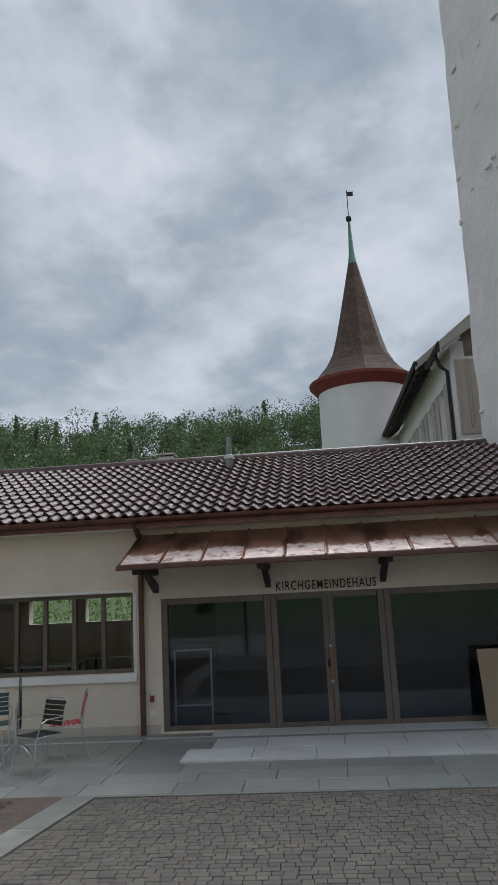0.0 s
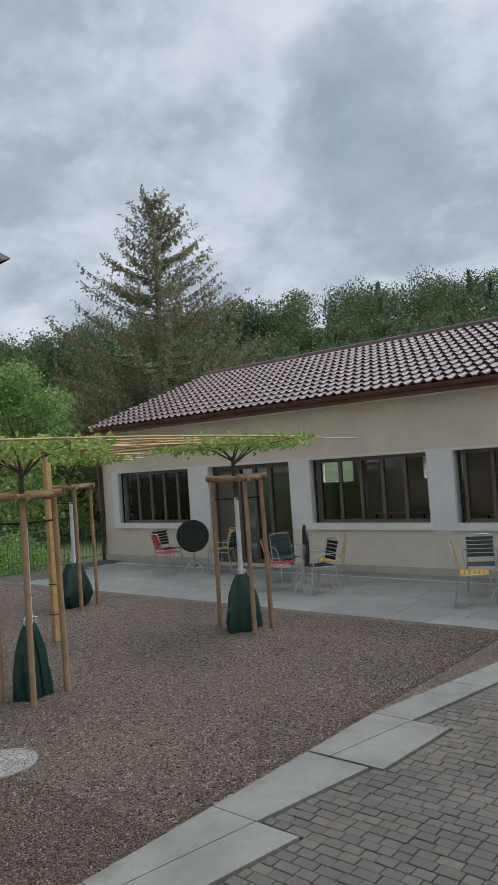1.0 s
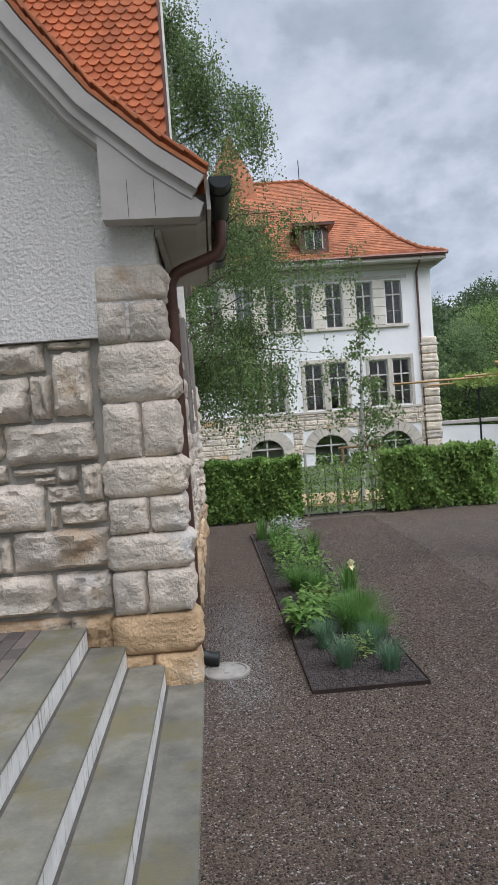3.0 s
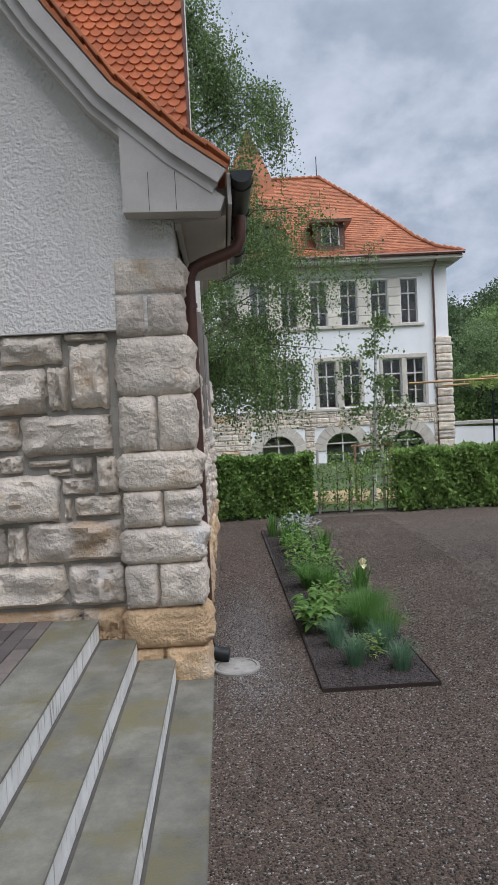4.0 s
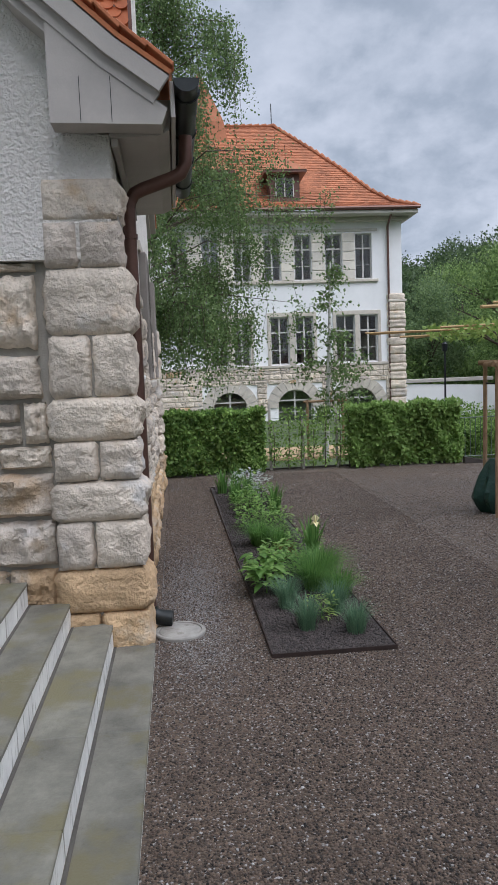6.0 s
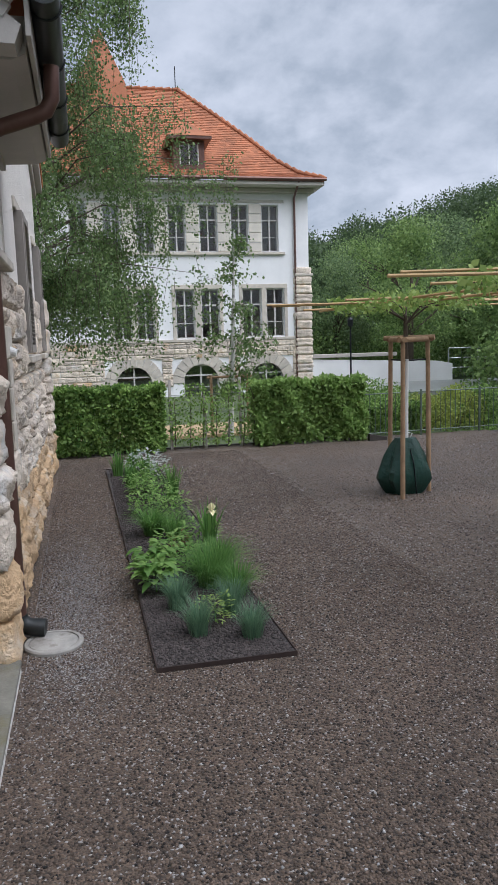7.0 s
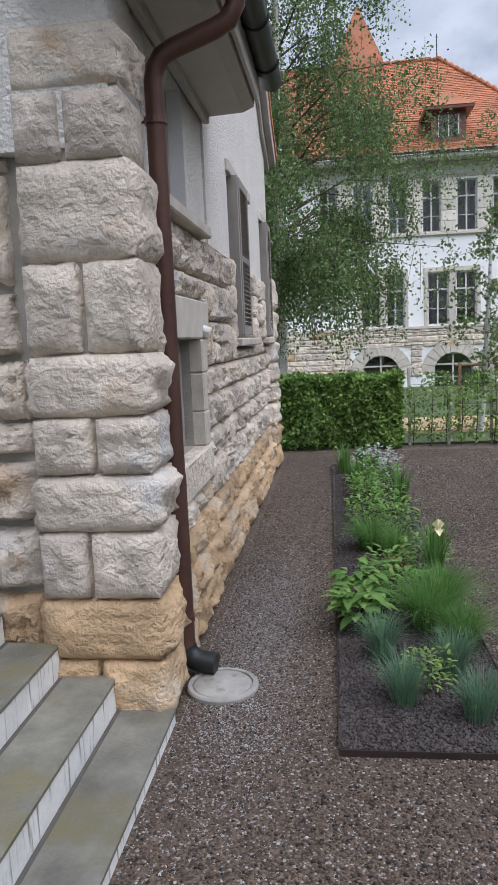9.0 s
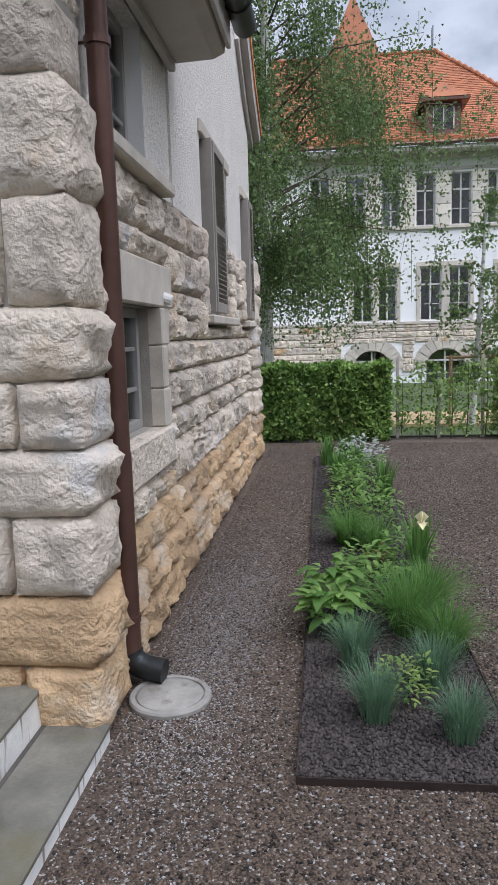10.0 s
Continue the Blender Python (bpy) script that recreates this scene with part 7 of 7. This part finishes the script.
# ---- fence and garden beyond ----
M_FENCE = mat("grey_green_fence_metal", (0.13, 0.17, 0.13), 0.15, 5, 0.5, 0.0, 50, metal=0.3)
fence = thing("metal_fence", (-15.6, 9, 0), "low grey-green metal bar fence beside the gravel", "fence")
BAR = finish(tube(bmesh.new(), [(0, 0, 0.05), (0, 0, 0.92)], 0.008, 6), "bar", M_FENCE)
POST = finish(box(bmesh.new(), -0.02, 0.02, -0.02, 0.02, -0.05, 0.95, 0.003), "post", M_FENCE)
f0, f1 = Vector((-15.35, 5.5, 0)), Vector((-15.75, 12.2, 0))
nb = 58
for k in range(nb + 1):
    p = f0.lerp(f1, k / nb)
    piece("post" if k % 12 == 0 else "bar", POST if k % 12 == 0 else BAR, Matrix.Translation(p), fence)
for z in (0.1, 0.9):
    part("rail", tube(bmesh.new(), [f0 + Vector((0, 0, z)), f1 + Vector((0, 0, z))], 0.012, 6), M_FENCE, fence)
kerb = tagged(part("kerb_edge", box(bmesh.new(), -15.65, -15.58, -0.55, 5.3, -0.1, 0.03, 0.004), M_JOINT), "dark edging kerb along the gravel", "kerb", kind="structure")

gate = thing("hedge_fence", (-15.5, 2.4, 0), "thin wire fence with young hedge plants", "fence")
for y in (1.68, 2.35, 3.05):
    part("post", box(bmesh.new(), -15.53, -15.48, y, y + 0.05, -0.1, 1.35 if y != 2.35 else 1.0, 0.004), M_BARGE, gate)
for z in (0.3, 0.7, 1.05):
    part("wire", tube(bmesh.new(), [(-15.5, 1.7, z), (-15.5, 3.1, z)], 0.004, 5), M_FENCE, gate)
grng = np.random.default_rng(77)
for k, y in enumerate((1.75, 2.05, 2.3, 2.55, 2.8, 3.1, 3.3)):
    sh = thing("young_hedge_plant", (-15.4, y, 0), "thin young hornbeam plant against the wire", "shrub", "young hedge plants")
    hh = 1.25 if k % 3 else 1.0
    bm = tube(bmesh.new(), [(-15.4, y, -0.02), (-15.38, y + 0.03, hh * 0.5), (-15.4, y + 0.02, hh)], [0.012, 0.009, 0.004], 5)
    part("stem", bm, M_BARK, sh)
    c = np.stack([-15.4 + grng.normal(size=260) * 0.08, y + grng.normal(size=260) * 0.09, grng.uniform(0.1, hh, 260)], 1)
    part("leaves", leaf_cloud("leaves", c, 0.075, M_LEAF_HEDGE2, grng), M_LEAF_HEDGE2, sh)

M_SANDPATH = mat("ochre_garden_path", (0.50, 0.36, 0.20), 0.15, 2, 0.9, 0.3, 60)
tagged(part("ground_path", box(bmesh.new(), -21.5, -19.0, -4, 9, -0.6, -0.2), M_SANDPATH), "ochre bark path before the school", "path", kind="structure")


def shrub_mass(name, boxes, n, size, material, seed, label, category):
    """Loose planting: leaves filling mounds given as (x, y, radius, height)."""
    rng = np.random.default_rng(seed)
    pts = []
    for x, y, r, h in boxes:
        k = int(n * r * r)
        d = rng.normal(size=(k, 3))
        d /= np.linalg.norm(d, axis=1, keepdims=True)
        q = rng.uniform(0.6, 1.05, (k, 1)) ** 0.7
        p = d * q
        p[:, 2] = np.abs(p[:, 2])
        pts.append(np.stack([x + p[:, 0] * r, y + p[:, 1] * r, -0.3 + p[:, 2] * (h + 0.3)], 1))
    me = leaf_cloud(name, np.concatenate(pts), size, material, rng)
    return tagged(new(name, me), label, category, kind="stuff")


sr = random.Random(41)
shrub_mass("garden_shrubs", [(-17.3 - sr.uniform(0, 1.6), 5.9 + 0.32 * k, sr.uniform(0.35, 0.65), sr.uniform(0.2, 0.5)) for k in range(20)], 1500, 0.09, M_LEAF_HEDGE2, 5, "low green garden planting behind the fence", "planting")
shrub_mass("garden_shrubs", [(-19.5 - sr.uniform(0, 3.5), 5.5 + 0.45 * k, sr.uniform(0.7, 1.1), sr.uniform(0.2, 0.55)) for k in range(18)], 700, 0.12, M_LEAF_TREE, 6, "green garden planting before the white wall", "planting")

def mound(x, y, r, h, n, size, material, seed, label):
    """A rounded garden shrub: a shell of small leaves over short stems."""
    rng = np.random.default_rng(seed)
    ob = thing("garden_shrub", (x, y, 0), label, "shrub")
    d_ = rng.normal(size=(n, 3))
    d_ /= np.linalg.norm(d_, axis=1, keepdims=True)
    lump = 1 + 0.10 * np.sin(5 * d_[:, 0] + seed) + 0.09 * np.sin(7 * d_[:, 1] + 4 * d_[:, 2])
    q = d_ * (rng.uniform(0.5, 1.0, n) ** 0.4 * lump)[:, None]
    p = np.stack([x + q[:, 0] * r, y + q[:, 1] * r, 0.02 + np.abs(q[:, 2]) * h], 1)
    part("leaves", leaf_cloud("leaves", p, size, material, rng), material, ob)
    bm = bmesh.new()
    for k in range(7):
        g = rng.normal(size=2) * r * 0.4
        tube(bm, [(x + g[0] * 0.2, y + g[1] * 0.2, -0.05), (x + g[0], y + g[1], h * 0.75)], [0.014, 0.005], 5)
    part("stems", bm, M_BARK, ob)


M_LEAF_GOLD = leaf_mat("golden_shrub_leaf", (0.24, 0.30, 0.06), (0.50, 0.58, 0.15))
mound(-16.55, 7.55, 0.62, 0.72, 3000, 0.07, M_LEAF_GOLD, 61, "golden-green rounded shrub behind the metal fence")
mound(-16.65, 8.35, 0.66, 0.88, 3300, 0.07, M_LEAF_GOLD, 62, "golden-green rounded shrub behind the metal fence")
mound(-16.6, 9.0, 0.5, 0.86, 2200, 0.075, M_LEAF_HEDGE, 63, "dark green rounded shrub behind the metal fence")
mound(-17.6, 6.9, 0.8, 0.95, 2600, 0.075, M_LEAF_HEDGE, 64, "dark green feathery shrub below the white wall")
M_OLDTIMBER = mat("black_weathered_timber", (0.05, 0.042, 0.036), 0.3, 5, 0.8, 0.3, 50)
log = thing("timber_edging", (-15.05, 5.72, 0), "short blackened timber edging beside the gravel", "timber edging")
part("timber", prism(bmesh.new(), [(5.58, -0.02), (5.95, -0.02), (5.95, 0.06), (5.58, 0.14)], -15.12, -15.0, m_roof), M_OLDTIMBER, log)


low_wall = thing("white_garden_wall", (-38, 15, -0.4), "low white garden wall with grey coping", "wall")
part("wall", prism(bmesh.new(), [(11.2, -0.9), (19.8, -0.9), (19.8, 0.5), (19.0, 0.66), (11.2, 1.0)], -38.4, -38.0, m_g), M_WHITEWALL, low_wall)
part("coping", box(bmesh.new(), -38.5, -37.9, 11.15, 16.5, 1.03, 1.22, 0.02), M_BARGE, low_wall)
far_road = tagged(part("far_road", box(bmesh.new(), -37, -30, 12.5, 30, -0.7, -0.32), M_SLAB), "grey lane beside the school", "road", kind="structure")
court = thing("ball_court_fence", (-39, 23, -0.4), "pale metal ball court fence with mesh", "fence")
for y in (20.2, 22.0, 24.0, 26.0):
    part("post", tube(bmesh.new(), [(-39.2, y, -0.5), (-39.2, y, 1.3)], 0.04, 8), M_TUBE, court)
for z in (0.2, 0.75, 1.3):
    part("rail", tube(bmesh.new(), [(-39.2, 20.2, z), (-39.2, 26.0, z)], 0.035, 8), M_TUBE, court)
for k in range(40):
    part("mesh_wire", tube(bmesh.new(), [(-39.2, 20.3 + k * 0.14, -0.4), (-39.2, 20.3 + k * 0.14, 1.28)], 0.006, 4), M_FENCE, court)


lamp = thing("street_lamp", (-30, 10.88, -0.4), "slim black street lamp before the white garden wall", "street lamp")
part("mast", tube(bmesh.new(), [(-30, 10.88, -0.45), (-30, 10.88, 2.5)], [0.045, 0.035], 10), M_BLACK, lamp, smooth=50)
part("lantern", lathe(bmesh.new(), [(0.05, 2.48), (0.10, 2.52), (0.12, 2.78), (0.03, 2.88)], (-30, 10.88, 0), 14), M_BLACK, lamp, "black lantern head", 40)


# ---- trees ----
def crown_points(rng, x, y, z0, h, r, n, lobes=16, lobe=(0.2, 0.4)):
    """Leaf places on the outside of many overlapping lobes."""
    pts = []
    per = n // lobes
    for _ in range(lobes):
        a, q, t = rng.uniform(0, 2 * math.pi), math.sqrt(rng.uniform()), rng.uniform(0.12, 0.95)
        w = math.sin(math.pi * min(1, t * 0.85 + 0.12)) ** 0.7
        c = np.array([x + 0.72 * r * q * w * math.cos(a), y + 0.72 * r * q * w * math.sin(a), z0 + h * t])
        lr2 = r * rng.uniform(*lobe)
        d = rng.normal(size=(per, 3))
        d /= np.linalg.norm(d, axis=1, keepdims=True)
        pts.append(c + d * lr2 * rng.uniform(0.55, 1.08, (per, 1)) * np.array([1, 1, 0.8]))
    return np.concatenate(pts)


def broad_tree(x, y, h, r, n, seed, label, size=0.28, material=None):
    rng = np.random.default_rng(seed)
    z = hill(x, y) - 0.2
    root = thing("deciduous_tree", (x, y, z), label, "tree", "trees behind the garden")
    bm = tube(bmesh.new(), [(x, y, z), (x + 0.1, y, z + h * 0.3), (x, y + 0.1, z + h * 0.7)], [0.22, 0.17, 0.06], 8)
    for k in range(7):
        a, t = rng.uniform(0, 6.28), rng.uniform(0.25, 0.6)
        tube(bm, [(x, y, z + h * t), (x + r * 0.4 * math.cos(a), y + r * 0.4 * math.sin(a), z + h * (t + 0.15)), (x + r * 0.75 * math.cos(a), y + r * 0.75 * math.sin(a), z + h * (t + 0.22))], [0.08, 0.05, 0.02], 6)
    part("trunk", bm, M_BARK, root, "brown trunk and limbs", 50)
    material = material or M_LEAF_TREE
    part("crown", leaf_cloud("crown", crown_points(rng, x, y, z + h * 0.12, h * 0.86, r, n, 34), size, material, rng), material, root)


def polar(az, r):
    return -r * math.sin(radians(az)), r * math.cos(radians(az))


GREEN = "leafy green deciduous tree behind the garden"
for k, (az, r, h, w) in enumerate(((50, 40, 9.0, 4.2), (55, 46, 8.4, 4.4), (58.5, 38, 8.6, 3.6), (62, 52, 10.2, 4.6), (65.5, 44, 9.0, 3.8), (68.5, 56, 9.8, 4.4), (71, 47, 7.6, 3.4), (46, 37, 6.0, 3.4), (42, 44, 6.6, 3.6), (53, 36, 5.2, 3.0), (60, 47, 6.0, 3.4), (66, 52, 6.5, 3.4))):
    x, y = polar(az, r)
    broad_tree(x, y, h, w, 15000, 100 + k, GREEN, 0.17, M_LEAF_TREE if k % 3 else M_LEAF_FOREST)
shrub_mass("bush_belt", [(*polar(40 + 0.9 * k, 31 + (k * 37) % 9), 1.9, 2.6) for k in range(22)] + [(*polar(60 + 1.0 * k, 46 + (k * 37) % 6), 2.2, 2.8) for k in range(16)], 260, 0.22, M_LEAF_TREE, 8, "green bushes below the trees", "bushes")

shrub_mass("bush_belt", [(-11.5 + 1.5 * k, 23.4 + 0.5 * (k % 3), 1.3, 3.4) for k in range(10)], 420, 0.16, M_LEAF_TREE, 18, "green bushes behind the annex", "bushes")

# conifer
cx, cy = -23.5, 21.7
crng = np.random.default_rng(55)
con = thing("old_conifer", (cx, cy, -0.4), "tall sparse old conifer with drooping brownish boughs", "conifer")
CH_ = 14.15
part("trunk", tube(bmesh.new(), [(cx, cy, -0.4), (cx, cy, 6), (cx, cy, CH_ - 0.2)], [0.3, 0.2, 0.02], 9), M_BARK, con, smooth=50)
bm = bmesh.new()
pts = []
z = 1.4
while z < CH_ - 0.15:
    t = 1 - z / CH_
    low = z < 6.5
    for k in range(10 if low else 7):
        a = crng.uniform(0, 6.28)
        zb = z + crng.uniform(-0.2, 0.2)
        ln = min(4.7, 0.55 + 0.54 * (CH_ - zb)) * crng.uniform(0.72, 1.1)
        lift = 0.10 + 0.42 * (zb / CH_) ** 1.4
        d = np.array([math.cos(a), math.sin(a)])
        side_d = np.array([-d[1], d[0]])
        at = [np.array([cx + d[0] * ln * q, cy + d[1] * ln * q, zb + ln * (lift * q - 0.22 * math.sin(math.pi * q) * t + 0.10 * q * q)]) for q in np.linspace(0, 1, 9)]
        tube(bm, [tuple(p) for p in at], [0.008 + 0.05 * t * (1 - q) for q in np.linspace(0, 1, 9)], 4, False)
        q = 0.16 if low else 0.26
        while q < 1.0:
            p = at[int(q * 8)] + (at[min(8, int(q * 8) + 1)] - at[int(q * 8)]) * (q * 8 - int(q * 8))
            for w in (-1, 1):
                reach = crng.uniform(0.05, 0.34) * (1.15 - 0.5 * q) * (0.4 + 1.2 * t)
                hang = crng.uniform(0.12, 0.42) * (0.55 + (2.0 if low else 1.1) * t) * (1.1 - 0.35 * q)
                m = 15 if low else 12
                u = np.linspace(0, 1, m)[:, None]
                base_p = np.array([*(p[:2] + side_d * w * reach), p[2] - 0.03])
                arc = p * (1 - np.minimum(1, 2 * u)) + base_p * np.minimum(1, 2 * u)
                arc = arc + np.concatenate([0 * u, 0 * u, -hang * u ** 1.3], 1)
                pts.append(arc + crng.normal(size=(m, 3)) * np.array([0.035, 0.035, 0.03]))
            q += 0.26 / ln
        tip = at[-1] + np.cumsum(np.tile(np.array([d[0] * 0.025, d[1] * 0.025, 0.022]), (9, 1)), 0)
        pts.append(tip + crng.normal(size=(9, 3)) * 0.04)
    z += 0.40 if low else 0.46
part("branching", bm, M_BARK, con)
part("needles", leaf_cloud("needles", np.concatenate(pts), 0.17, M_LEAF_CONIFER, crng, 0.7, 0.34), M_LEAF_CONIFER, con, "dull brown-green needles")


# birches
def birch(x, y, z, h, spread, limbs, strands, seed, label, drop=1.0, leaf=0.085, per=22):
    rng = np.random.default_rng(seed)
    root = thing("birch_tree", (x, y, z), label, "tree")
    tops = [Vector((x + 0.12 * math.sin(q * 3), y + 0.25 * q, z + h * q)) for q in np.linspace(0, 1, 7)]
    part("trunk", tube(bmesh.new(), tops, [0.02 + 0.14 * (1 - q) * h / 12 for q in np.linspace(0, 1, 7)], 10), M_BARKW, root, "white birch trunk", 50)
    bm, pts = bmesh.new(), []
    for k in range(limbs):
        q = 0.24 + 0.74 * rng.uniform() ** 1.25
        o = tops[0].lerp(tops[-1], q)
        a = rng.uniform(0, 6.28)
        ln = spread * (0.45 + 0.7 * math.sin(math.pi * min(1.0, 1.05 - q))) * (1.35 - 0.95 * q) * rng.uniform(0.4, 1.1)
        ln *= 1 + 0.35 * max(0.0, math.sin(a)) * math.exp(-((q - 0.42) / 0.12) ** 2)
        e = o + Vector((ln * math.cos(a), ln * math.sin(a), min(ln, 0.45 * spread) * rng.uniform(0.1, 0.6)))
        m = o.lerp(e, 0.5) + Vector((0, 0, 0.15 * ln))
        tube(bm, [o, m, e], [0.026 * h / 12, 0.014 * h / 12, 0.004], 5, False)
        knots = np.append(rng.uniform(0.5, 0.98, 3), (0.9, 0.99))
        for j in range(strands):
            t = min(1.0, max(0.2, knots[j % 5] + rng.normal() * 0.035))
            s = (o.lerp(m, t * 2) if t < 0.5 else m.lerp(e, t * 2 - 1)) + Vector(rng.normal(size=3) * 0.15 * spread / 2.5)
            L2 = drop * rng.uniform(0.4, 1.5)
            L2 = min(L2, s.z - z - 1.3) if drop > 0.5 else L2
            u = np.linspace(0, 1, per)[:, None]
            sway = rng.normal(size=2) * 0.16
            c = np.array(s) + np.concatenate([sway[0] * u, sway[1] * u, -L2 * u], 1) + rng.normal(size=(per, 3)) * np.array([0.10, 0.10, 0.05])
            pts.append(c)
            if j % 2 == 0:
                tube(bm, [s, s + Vector((sway[0], sway[1], -L2))], [0.005, 0.003], 3, False)
    tagged(part("branching", bm, M_BARK, root), kind="stuff")
    part("leaves", leaf_cloud("leaves", np.concatenate(pts), leaf, M_LEAF_BIRCH, rng, 0.5, 0.7), M_LEAF_BIRCH, root, "small hanging birch leaves")


birch(-18.6, -0.75, -0.35, 12.6, 3.2, 112, 22, 91, "tall weeping birch with white bark", 1.15, 0.07, 50)
birch(-19.0, 3.55, -0.35, 5.0, 0.75, 34, 5, 92, "slender young birch tied to a stake", 0.3, 0.095, 14)
stake = thing("tree_stake_frame", (-19.0, 3.55, -0.35), "timber stake frame round the young birch", "tree stake")
for y in (3.1, 4.0):
    part("stake", tube(bmesh.new(), [(-18.9, y, -0.4), (-18.9, y, 1.25)], 0.035, 8), M_WOOD, stake)
part("crossbar", tube(bmesh.new(), [(-18.9, 3.0, 1.2), (-18.9, 4.1, 1.2)], 0.03, 8), M_WOOD, stake)

# wooded hillside
frng = np.random.default_rng(7)
groups = {"broad": [], "fir": []}
for k in range(950):
    az = frng.uniform(-25, 112)
    r = frng.uniform(92, 205)
    x, y = polar(az, r)
    z = hill(x, y) - 0.5
    if frng.uniform() < (0.07 if az < 35 else 0.04) and r > 120:
        h = frng.uniform(9, 12.5)
        n = 480
        t = frng.uniform(0.05, 1, n)
        a = frng.uniform(0, 6.28, n)
        w = (1 - t) * h * 0.19 * frng.uniform(0.6, 1.1, n)
        groups["fir"].append(np.stack([x + w * np.cos(a), y + w * np.sin(a), z + t * h], 1))
    else:
        h = frng.uniform(7, 12.5)
        groups["broad"].append(crown_points(frng, x, y, z + h * 0.05, h * 0.9, h * 0.55, 1050 if r < 145 else 700, 11, (0.34, 0.52)))
tagged(new("hill_wood", leaf_cloud("hill_wood", np.concatenate(groups["broad"]), 0.5, M_LEAF_HILL, frng, 0, 0.8)), "dense deciduous wood on the hillside", "woodland", kind="stuff")
tagged(new("hill_firs", leaf_cloud("hill_firs", np.concatenate(groups["fir"]), 0.75, M_LEAF_FIR, frng, 0.8, 0.5)), "dark firs among the hillside wood", "woodland", kind="stuff")
